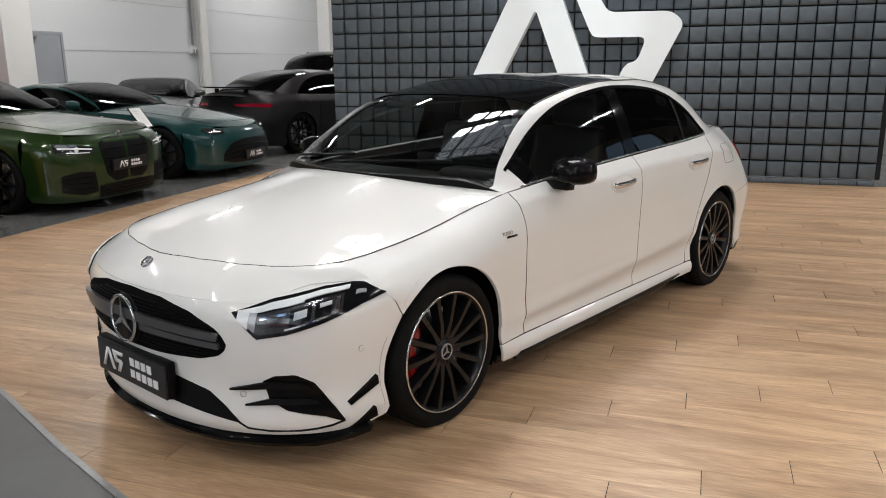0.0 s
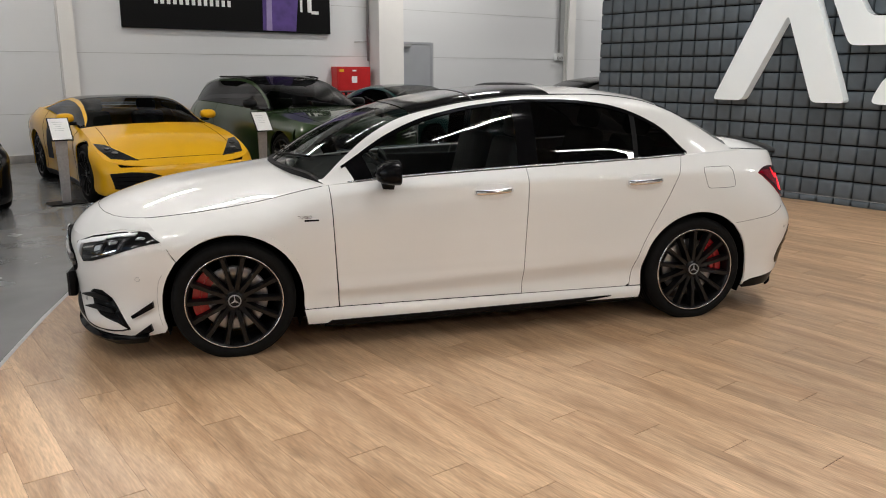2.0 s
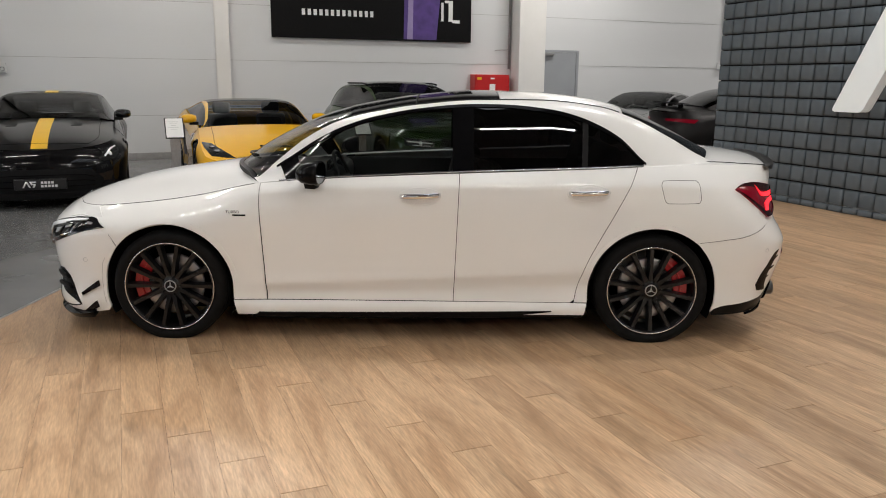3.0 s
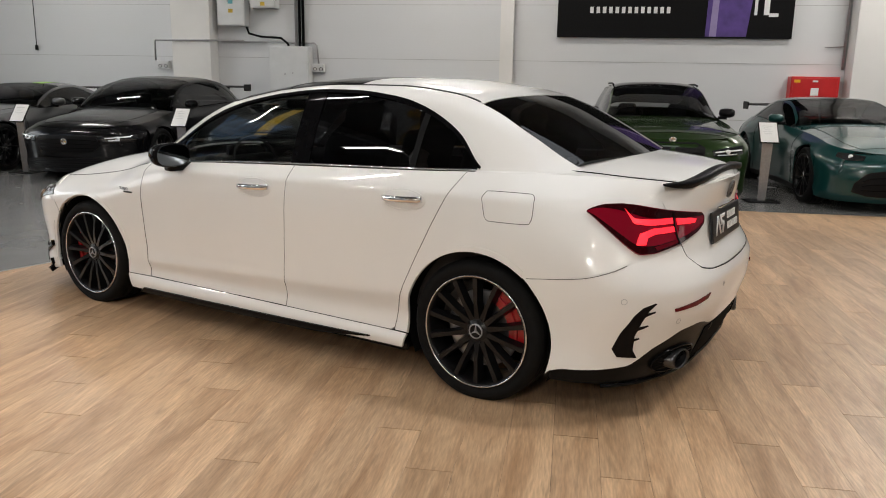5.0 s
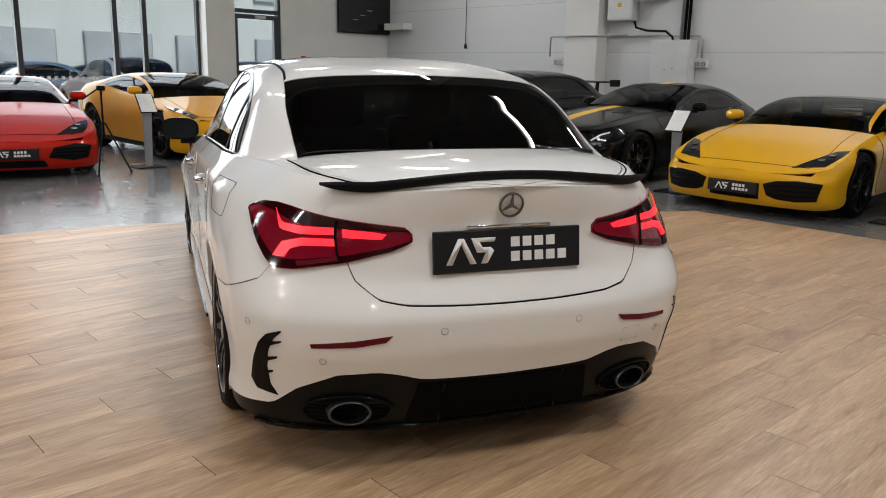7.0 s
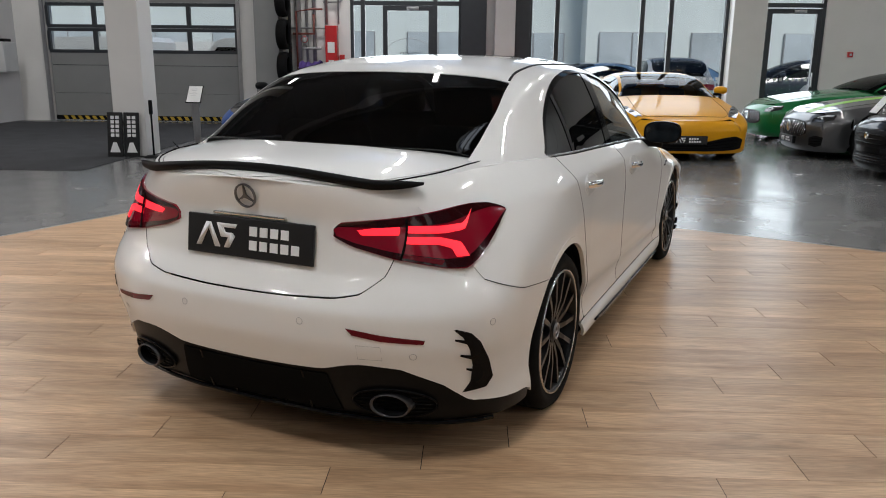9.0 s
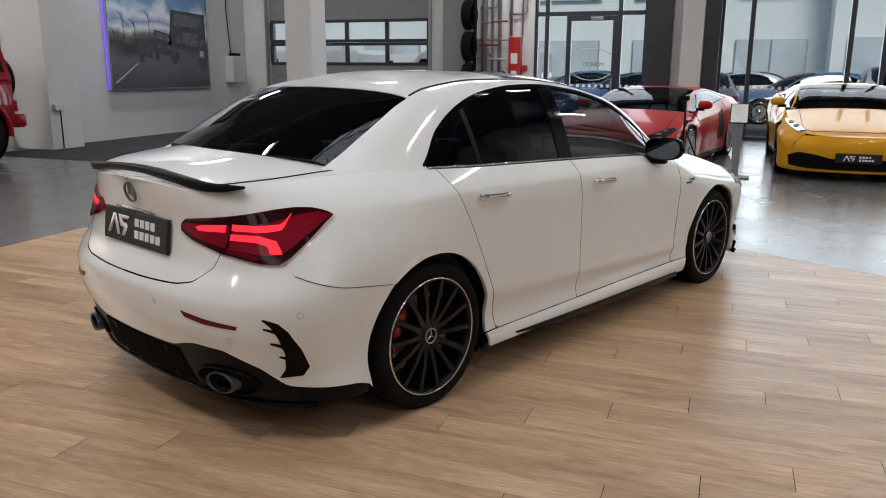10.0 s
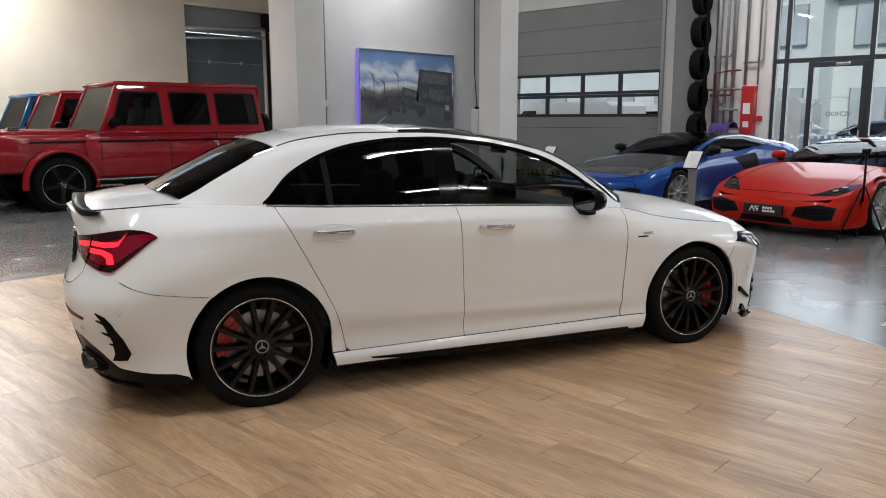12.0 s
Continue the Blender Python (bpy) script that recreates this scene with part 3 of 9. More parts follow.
    if caliper:
        sgn, lift = (1 if x > 0 else -1) * s, 8 if x > 0 else 25
        pts = arc(0, 0, rim_r - 0.038, 143, 217, 10) + arc(0, 0, rim_r - 0.115, 214, 146, 10)
        cal = join(prism(pts, -0.05, "y", h - 0.066), *[moved(box(0, 0, 0, 0.012, 0.014, 0.09, 0.004), Matrix.Rotation(radians(-da), 4, "Y") @ Matrix.Translation((-(rim_r - 0.078), h - 0.062, 0))) for da in (-24, 0, 24)])
        rot = Matrix.Rotation(radians(-lift * sgn) + (math.pi if sgn > 0 else 0), 4, "Y")
        ob = part("brake_caliper", moved(cal, rot), caliper, wheel, "red painted brake caliper", smooth=False)
    return wheel


def plate_parts(parent, m, w=0.53, h=0.115, bars=True):
    """Black show plate with the dealer's mark and plain bars for its writing; faces local +x."""
    pl = part("number_plate", box(0, 0, 0, 0.012, w, h, 0.004), PLATE_B, parent, "black dealer show plate with white mark and bars", smooth=False, m=m)
    if not bars:
        return pl
    k = h / 0.115
    def sign(pts):
        return prism([(a * k, b * k) for a, b in pts], 0.003, "x", 0.0062)
    part("plate_mark", join(sign([(-0.185, -0.034), (-0.168, -0.034), (-0.142, 0.020), (-0.116, -0.034), (-0.098, -0.034), (-0.134, 0.036), (-0.150, 0.036)]),
                            sign([(-0.112, 0.036), (-0.040, 0.036), (-0.046, 0.024), (-0.088, 0.024), (-0.080, 0.010), (-0.056, 0.010), (-0.046, 0.0), (-0.066, -0.034), (-0.084, -0.034), (-0.070, -0.004), (-0.096, -0.004)])), PRINT_W, pl)
    for n, z in ((4, 0.021), (5, -0.019)):
        for i in range(n):
            part("plate_bar", box(0.007, (0.018 + 0.036 * i) * k, z * k, 0.003, 0.026 * k, 0.027 * k), PRINT_W, pl, smooth=False)
    return pl


def emblem(parent, m, r, name="emblem", metal=EMBLEM):
    """Chrome ring with three arms, facing local +x."""
    ob = part(name, lathe([(r, 0.0), (r, 0.007), (r * 0.93, 0.010), (r * 0.86, 0.006), (r * 0.86, 0.0)], 40, "x"), metal, parent, "chrome ring emblem", m=m)
    for i in range(3):
        part("emblem_arm", moved(prism([(-r * 0.14, 0.0), (r * 0.14, 0.0), (0.0, r * 0.9)], 0.008, "x", 0.0), Matrix.Rotation(2 * math.pi * i / 3, 4, "X")), metal, ob, smooth=False)
    return ob


def mirror_parts(parent, x, y, z, shell, s=1.0):
    """Both door mirrors: shell on a short arm, glass to the rear."""
    for q in (1, -1):
        g = []
        rings = []
        for i, (dx, k) in enumerate(((-0.070, 0.90), (-0.062, 1.0), (-0.02, 1.0), (0.03, 0.86), (0.065, 0.55), (0.080, 0.12))):
            ring = []
            for j in range(20):
                a = 2 * math.pi * j / 20
                cy, cz = math.cos(a), math.sin(a)
                ring.append((dx * s, 0.118 * s * k * math.copysign(abs(cy) ** 0.75, cy), 0.070 * s * k * math.copysign(abs(cz) ** 0.7, cz) + 0.012 * s * (1 - k) * -1))
            rings.append(ring)
        verts = [v for r in rings for v in r]
        faces = [(i * 20 + j, i * 20 + (j + 1) % 20, i * 20 + 20 + (j + 1) % 20, i * 20 + 20 + j) for i in range(5) for j in range(20)] + [tuple(range(100, 120))]
        m = pose(x, q * (y + 0.09 * s), z, 0, 0, -6 * q)
        ob = part("door_mirror", (verts, faces), shell, parent, m=m)
        part("mirror_glass", ([(-0.066 * s, *v[1:]) for v in [(0, 0.106 * s * math.copysign(abs(math.cos(2 * math.pi * j / 20)) ** 0.75, math.cos(2 * math.pi * j / 20)), 0.062 * s * math.copysign(abs(math.sin(2 * math.pi * j / 20)) ** 0.7, math.sin(2 * math.pi * j / 20))) for j in range(20)]], [tuple(range(20))]), MIRROR_DARK, ob, "mirror glass")
        part("mirror_arm", prism([(-0.045 * s, -0.052 * s), (0.04 * s, -0.05 * s), (0.03 * s, -0.095 * s), (-0.03 * s, -0.098 * s)], -q * 0.13 * s, "y", -q * 0.0), SATIN_BLACK, ob)


def seat_parts(parent, x, y, z, material, s=1.0):
    seat = part("seat", box(x, y, z, 0.50 * s, 0.48 * s, 0.16, 0.05), material, parent, "dark upholstered car seat")
    back = box(0, 0, 0.30, 0.13, 0.46 * s, 0.62, 0.05)
    part("backrest", moved(back, pose(x - 0.25 * s, y, z, 0, -14, 0)), material, seat)
    part("headrest", moved(box(0, 0, 0.70, 0.09, 0.26, 0.17, 0.04), pose(x - 0.25 * s, y, z, 0, -14, 0)), material, seat)


def arch_liner(parent, x, y, z, r, w):
    g = cut_below(lathe([(r, 0.0), (r, -w), (0.05, -w)], 40), 0.10 - z)
    for q in (1, -1):
        part("wheel_arch_liner", moved(g, pose(x, q * y, z) @ (Matrix.Identity(4) if q > 0 else Matrix.Rotation(math.pi, 4, "Z"))), DARK_VOID, parent, "matt black wheel arch liner")


# ---------------------------------------------------------------- the white saloon
CAR_POSE = pose(0, 0, 0, 0, 0, -22.5)
WX, WZ, AR = 1.3645, 0.308, 0.362     # axles, hub height, arch radius
car = thing("saloon_car", "pearl white sports saloon with black roof on oak planks", "car", CAR_POSE)
sh = Shape(**WHITE_CAR)
SPLIT = 0.236   # top of the sill


def both(name, A, B, material, n, m, label="", depth=0.014, off=0.0, pts=True):
    """The same panel on the left and on the right."""
    for fn in (sh.left, sh.right):
        on = (lambda x, z, f=fn: f(sh.px(x, z), z))
        part(name, skin(on, A, B, n, m, off, depth), material, car, label)


G = 0.0018
# sides: wing, two doors, quarter panel, sill
wing_low = [(1.80, 0.692), (1.74, 0.665), (1.68, 0.605)] + [(a, b) for a, b in arc(WX, WZ, AR, 40, 180, 26)] + [(1.003, SPLIT + 0.003), (0.816 + G, SPLIT + 0.003)]
wing_top = [(1.80, sh.T(1.80))] + [(x, sh.T(x) - 0.001) for x in (1.7, 1.5, 1.35, 1.2, 1.1, 1.0)] + [(0.875, sh.T(0.875)), (0.845 + G, sh.T(0.845))]
both("wing", wing_top, wing_low, PAINT, 60, 16)
both("front_door", [(0.845 - G, sh.T(0.845))] + [(x, sh.T(x)) for x in (0.6, 0.3, 0.0)] + [(-0.272 + G, sh.T(-0.272))],
     [(0.812 - G, SPLIT + 0.003), (0.3, SPLIT + 0.002), (-0.243 + G, SPLIT + 0.001)], PAINT, 30, 44)
both("rear_door", [(-0.272 - G, sh.T(-0.272)), (-0.6, sh.T(-0.6)), (-1.0, sh.T(-1.0)), (-1.262, sh.T(-1.262))],
     [(-0.243 - G, SPLIT), (-0.6, SPLIT - 0.001), (-0.925, SPLIT - 0.002), (-0.945, 0.34), (-0.985, 0.46), (-1.045, 0.585), (-1.105, 0.70)], PAINT, 34, 44)
q_top = [(-1.262 - 2 * G, sh.T(-1.262))] + [(x, sh.T(x)) for x in (-1.4, -1.6, -1.8, -2.0)] + [(-2.09, sh.T(-2.09))]
q_mid = [(-1.105 - 2 * G, 0.70)] + arc(-WX, WZ, AR, 58, 130, 24) + [(-1.66, 0.597), (-1.75, 0.608), (-1.86, 0.626), (-1.95, 0.655), (-2.0, 0.680)]
both("quarter_panel", q_top, q_mid, PAINT, 60, 20)
both("quarter_sliver", [(-1.105 - 2 * G, 0.70), (-1.045 - 2 * G, 0.585), (-0.985 - 2 * G, 0.46), (-0.945 - 2 * G, 0.34), (-0.925 - 2 * G, SPLIT)], arc(-WX, WZ, AR, 58, 4, 20) + [(-1.002, SPLIT)], PAINT, 30, 6)
both("sill", [(1.003, SPLIT - 0.001), (0.3, SPLIT - 0.002), (-1.0, SPLIT - 0.005)], [(0.985, 0.150), (0.3, 0.155), (-0.985, 0.165)], PAINT, 40, 8)
both("sill_blade", [(0.86, 0.168), (0.3, 0.172), (-0.45, 0.182), (-0.80, 0.190)], [(0.90, 0.138), (0.3, 0.136), (-0.45, 0.148), (-0.80, 0.186)], GLOSS_BLACK, 30, 4, "gloss black side skirt blade", off=0.010, depth=0.03)
both("underbody_skirt", [(0.99, 0.150), (-0.99, 0.165)], [(0.985, 0.115), (-0.985, 0.12)], SATIN_BLACK, 20, 2, off=-0.03)
for fn in (sh.left, sh.right):
    for run in ([(0.845, sh.T(0.845)), (0.814, SPLIT)], [(-0.272, sh.T(-0.272)), (-0.243, SPLIT)], [(-1.264, sh.T(-1.262)), (-1.108, 0.70), (-1.048, 0.585), (-0.988, 0.46), (-0.948, 0.34), (-0.928, SPLIT)],
                [(0.99, SPLIT), (0.3, SPLIT), (-0.24, SPLIT - 0.001), (-0.99, SPLIT - 0.003)], [(-1.612, 0.590), (-1.66, 0.5955), (-1.75, 0.6065), (-1.86, 0.6245), (-1.95, 0.6535), (-2.0, 0.6785)]):
        part("panel_joint", tube([Vector(fn(sh.px(*q), q[1])) + (Vector((-0.002, 0.002 if fn == sh.left else -0.002, 0)) if q[0] < -1.8 else Vector()) for q in (curve_pts(run, 40) if len(run) > 4 else smooth_line(run, 40))], 0.0012, 5), DARK_VOID, car)
for fn in (sh.left, sh.right):
    on = (lambda x, z, f=fn: f(sh.px(x, z), z))
    part("wing_flange", skin(on, [(1.81, 0.705), (1.70, 0.662), (1.645, 0.602)], [(1.81, 0.66), (1.70, 0.60), (1.645, 0.556)], 12, 4, -0.0022, 0.004), PAINT, car)
    part("arch_flare", skin(on, arc(WX, WZ, AR + 0.030, 46, 176, 30), arc(WX, WZ, AR + 0.001, 44, 178, 30), 40, 4, 0.0028, 0.006), PAINT, car)
    part("arch_flare", skin(on, arc(-WX, WZ, AR + 0.026, 6, 127, 30), arc(-WX, WZ, AR + 0.001, 4, 128, 30), 40, 4, 0.0028, 0.006), PAINT, car)
    part("quarter_flange", skin(on, [(-1.60, 0.62), (-1.70, 0.645), (-1.86, 0.665), (-2.04, 0.71)], [(-1.614, 0.583), (-1.70, 0.575), (-1.86, 0.595), (-2.04, 0.64)], 18, 4, -0.0022, 0.004), PAINT, car)
# fuel flap and door handles
for fn, s in ((sh.left, 1), (sh.right, -1)):
    if s > 0:
        pts = [(-1.382, 0.905), (-1.390, 0.924), (-1.410, 0.932), (-1.575, 0.930), (-1.596, 0.922), (-1.605, 0.903), (-1.610, 0.835), (-1.602, 0.818), (-1.585, 0.810), (-1.435, 0.810), (-1.412, 0.816), (-1.402, 0.832)]
        ring = [Vector(fn(*q)) for q in sh.side_pts([tuple(v) for v in curve_pts(pts + pts[:1], 60)[:-1]])]
        part("fuel_flap_joint", tube(ring, 0.0013, 6, True), DARK_VOID, car)
    for hx, hz in ((-0.055, 0.838), (-0.985, 0.862)):
        q = sh.px(hx, hz)
        base = Vector(fn(q, hz))
        bowl = skin(fn, sh.side_pts([(hx + 0.105, hz - 0.005), (hx + 0.06, hz + 0.030), (hx - 0.06, hz + 0.030), (hx - 0.10, hz)]), sh.side_pts([(hx + 0.105, hz - 0.005), (hx + 0.06, hz - 0.038), (hx - 0.06, hz - 0.036), (hx - 0.10, hz)]), 20, 6, 0.0015, 0.004)
        part("handle_bowl", bowl, PAINT, car)
        rim = [(hx + 0.118 * math.cos(a), hz - 0.002 + 0.046 * math.sin(a)) for a in np.linspace(0, 2 * math.pi, 33)[:-1]]
        part("handle_bowl_rim", tube([Vector(fn(sh.px(*q), q[1])) for q in rim], 0.0022, 6, True), PAINT, car)
        h = []
        for i in range(13):
            t = i / 12
            xx = hx + 0.108 - 0.216 * t
            o = 0.010 + 0.030 * math.sin(math.pi * t) ** 0.6
            p = Vector(fn(sh.px(xx, hz + 0.006 * t), hz + 0.006 * t))
            h.append(p + Vector((0, s * o, 0)))
        hv, hf = tube(h, 0.010, 12)
        hv = [Vector((v.x, v.y, (hz + 0.003) + (v.z - hz - 0.003) * 1.45)) for v in hv]
        part("door_handle", (hv, hf), CHROME, car, "chrome door handle")
# bonnet, nose panel, boot lid


def on_hood(x, f):
    return sh.top(x, f * (sh.rim(x) - 0.006))


hg_h = [(1.795, 1.0), (1.88, 0.985), (1.96, 0.94), (2.03, 0.82), (2.078, 0.58), (2.104, 0.25), (2.110, 0.0)]
hg_a = [(x, -f) for x, f in hg_h] + hg_h[-2::-1]
hg_b = [(0.86, -1.0), (0.94, -0.8), (1.02, -0.5), (1.07, -0.2), (1.08, 0), (1.07, 0.2), (1.02, 0.5), (0.94, 0.8), (0.86, 1.0)]
part("bonnet", skin(on_hood, hg_a, hg_b, 56, 40, 0.0, 0.012), PAINT, car)


def nose(a, w):
    """From the bumper's upper rim (w = 0) to the bonnet's front edge (w = 1), across by the angle a."""
    q = smooth_nose[0]
    k = (a + 1) / 2 * (len(q) - 1)
    i = int(min(len(q) - 2, max(0, math.floor(k))))
    f = k - i
    hx, hf = q[i][0] * (1 - f) + q[i + 1][0] * f, q[i][1] * (1 - f) + q[i + 1][1] * f
    p1 = Vector(on_hood(hx + 0.004, hf))
    w0 = min(1.0, max(0.0, (abs(a) - 0.52) / 0.26))
    p0 = Vector(sh.wall(a * 0.915, 0.636 + 0.056 * w0 * w0 * (3 - 2 * w0)))
    n0 = Vector((1.0, 0.55 * a, 0.0)).normalized()
    mid = (p0 + p1) / 2 + n0 * 0.012 + Vector((0, 0, 0.020))
    return p0 * (1 - w) ** 2 + mid * 2 * w * (1 - w) + p1 * w * w


smooth_nose = [smooth_line(hg_a, 60)]
for s in (1, -1):
    part("nose_flange", skin(sh.wall, [(p * s, z) for p, z in sh.front_pts([(0.40, 0.648), (0.56, 0.664), (0.66, 0.694), (0.76, 0.704)])], [(p * s, z) for p, z in sh.front_pts([(0.40, 0.615), (0.56, 0.62), (0.66, 0.63), (0.76, 0.64)])], 16, 4, -0.006, 0.004), PAINT, car)
part("bonnet_joint", tube([Vector(on_hood(x + 0.002, f)) for x, f in [(q, -1.004) for q in np.linspace(0.88, 1.78, 20)] + [tuple(q) for q in smooth_line(hg_a, 60)] + [(q, 1.004) for q in np.linspace(1.78, 0.88, 20)]], 0.0015, 6), DARK_VOID, car)
part("nose_panel", skin(nose, [(-1.0, 1.0), (1.0, 1.0)], [(-1.0, 0.0), (1.0, 0.0)], 56, 10, 0.0, 0.012), PAINT, car)


def on_deck(x, f):
    return sh.top(x, f * sh.rim(x))


part("boot_lid", skin(on_deck, [(-1.66, -0.93), (-1.78, -0.5), (-1.80, 0.0), (-1.78, 0.5), (-1.66, 0.93)], [(-2.16, -0.93), (-2.215, -0.5), (-2.222, 0.0), (-2.215, 0.5), (-2.16, 0.93)], 40, 14, 0.0, 0.012), PAINT, car)
for s in (1, -1):
    part("deck_shoulder", skin(on_deck, [(-1.42, 0.70 * s), (-1.66, 0.94 * s), (-1.9, 0.94 * s), (-2.16, 0.94 * s)], [(-1.30, 1.0 * s), (-1.66, 1.0 * s), (-1.9, 1.0 * s), (-2.15, 1.0 * s)], 20, 6, 0.0, 0.012), PAINT, car)
lid_a = sh.tail_pts([(0.585, 0.958), (0.3, 0.972), (0, 0.976), (-0.3, 0.972), (-0.585, 0.958)])
lid_b = sh.tail_pts([(0.572, 0.88), (0.533, 0.748), (0.510, 0.692), (0.443, 0.638), (0.36, 0.621), (0.15, 0.611), (0, 0.609), (-0.15, 0.611), (-0.36, 0.621), (-0.443, 0.638), (-0.510, 0.692), (-0.533, 0.748), (-0.572, 0.88)])
part("boot_lid_face", skin(sh.wall, lid_a, lid_b, 60, 18, 0.0, 0.014), PAINT, car)
lip_a = [Vector(on_deck(*q)) for q in smooth_line([(-2.16, -0.93), (-2.215, -0.5), (-2.222, 0.0), (-2.215, 0.5), (-2.16, 0.93)], 40)]
lip_b = [Vector(sh.wall(*q)) for q in reversed(smooth_line(lid_a, 40))]
lip_m = [(a + b) / 2 + Vector((-0.006, 0, 0.003)) for a, b in zip(lip_a, lip_b)]
part("boot_lip", (lip_a + lip_m + lip_b, [(j * 41 + i, j * 41 + i + 1, j * 41 + i + 42, j * 41 + i + 41) for j in range(2) for i in range(40)]), PAINT, car)
part("boot_joint", tube([Vector(sh.wall(p, z)) for p, z in smooth_line(sh.tail_pts([(0.528, 0.744), (0.5075, 0.689), (0.4415, 0.635), (0.36, 0.618), (0.15, 0.608), (0, 0.606), (-0.15, 0.608), (-0.36, 0.618), (-0.4415, 0.635), (-0.5075, 0.689), (-0.528, 0.744)]), 60)], 0.0016, 6), DARK_VOID, car)
for s in (1, -1):
    part("boot_joint", tube([Vector(on_deck(x, (0.935 + 0.052 * ((-1.68 - x) / 0.47) ** 1.3) * s)) + Vector((0, 0, 0.0015)) for x in np.linspace(-1.68, -2.13, 14)], 0.0028, 6), DARK_VOID, car)
# rear bumper: from arch to arch
rb_half_a = sh.side_pts([(-1.60, 0.587), (-1.66, 0.594), (-1.75, 0.605), (-1.86, 0.623), (-1.95, 0.652), (-2.0, 0.677)]) + sh.tail_pts([(0.62, 0.715), (0.527, 0.740), (0.505, 0.686), (0.440, 0.632), (0.36, 0.615), (0.15, 0.605), (0.0, 0.603)])
rb_half_b = sh.side_pts([(-1.60, 0.587)] + arc(-WX, WZ, AR, 131, 200, 10)[1:] + [(-1.72, 0.205)]) + sh.side_pts([(-1.78, 0.226), (-1.93, 0.242)]) + sh.tail_pts([(0.757, 0.258), (0.689, 0.328), (0.57, 0.389), (0.45, 0.398), (0.39, 0.389), (0.297, 0.362), (0.0, 0.353)])


def across(half, turn=6.0):
    return list(half) + [(turn - p, z) for p, z in reversed(half[:-1])]


def spread(line):
    """Stretch the side's stretch of the round-the-body coordinate to the pace of the corner."""
    return [(p if 2 <= p <= 4 else 2 - (2 - p) * 6 if p < 2 else 4 + (p - 4) * 6, z) for p, z in line]


def spread_wall(g, z):
    return sh.wall(g if 2 <= g <= 4 else 2 - (2 - g) / 6 if g < 2 else 4 + (g - 4) / 6, z)


part("rear_bumper", skin(spread_wall, spread(across(rb_half_a)), spread(across(rb_half_b)), 120, 20, 0.0, 0.014), PAINT, car)
for s in (1, -1):
    fn = sh.left if s > 0 else sh.right
    part("quarter_fill", skin(fn, sh.side_pts([(-1.9, 0.97), (-2.0, 0.97)]) + sh.tail_pts([(0.60, 0.955)]), sh.side_pts([(-1.9, 0.645), (-2.0, 0.662)]) + sh.tail_pts([(0.50, 0.73)]), 16, 14, -0.003, 0.01), PAINT, car)
# diffuser, tail pipes
df_a = sh.side_pts([(-1.72, 0.203), (-1.78, 0.224), (-1.93, 0.240)]) + sh.tail_pts([(0.757, 0.255), (0.689, 0.326), (0.57, 0.387), (0.45, 0.396), (0.39, 0.387), (0.297, 0.360), (0.0, 0.351)])
df_b = sh.side_pts([(-1.72, 0.165), (-1.78, 0.165), (-1.93, 0.168)]) + sh.tail_pts([(0.757, 0.17), (0.689, 0.172), (0.57, 0.175), (0.45, 0.175), (0.38, 0.175), (0.30, 0.172), (0.0, 0.17)])
diff = part("diffuser", skin(spread_wall, spread(across(df_a)), spread(across(df_b)), 90, 8, -0.008, 0.03), DIFF_BLACK, car, "satin black rear diffuser")
part("diffuser_lip", tube([Vector(sh.wall(p, z - 0.004)) for p, z in across(df_b[2:])], 0.008, 8), GLOSS_BLACK, car)
part("diffuser_recess", skin(sh.wall, sh.tail_pts([(0.31, 0.340), (0.0, 0.335), (-0.31, 0.340)]), sh.tail_pts([(0.34, 0.190), (0.0, 0.188), (-0.34, 0.190)]), 24, 4, -0.003, 0.006), DARK_VOID, diff, "black recess")
for y in (-0.22, -0.11, 0.11, 0.22):
    part("diffuser_fin", moved(prism([(-2.225, 0.340), (-2.19, 0.340), (-2.11, 0.19), (-2.165, 0.178)], 0.008, "y", 0), Matrix.Translation((0, y, 0))), GLOSS_BLACK, diff, smooth=False)
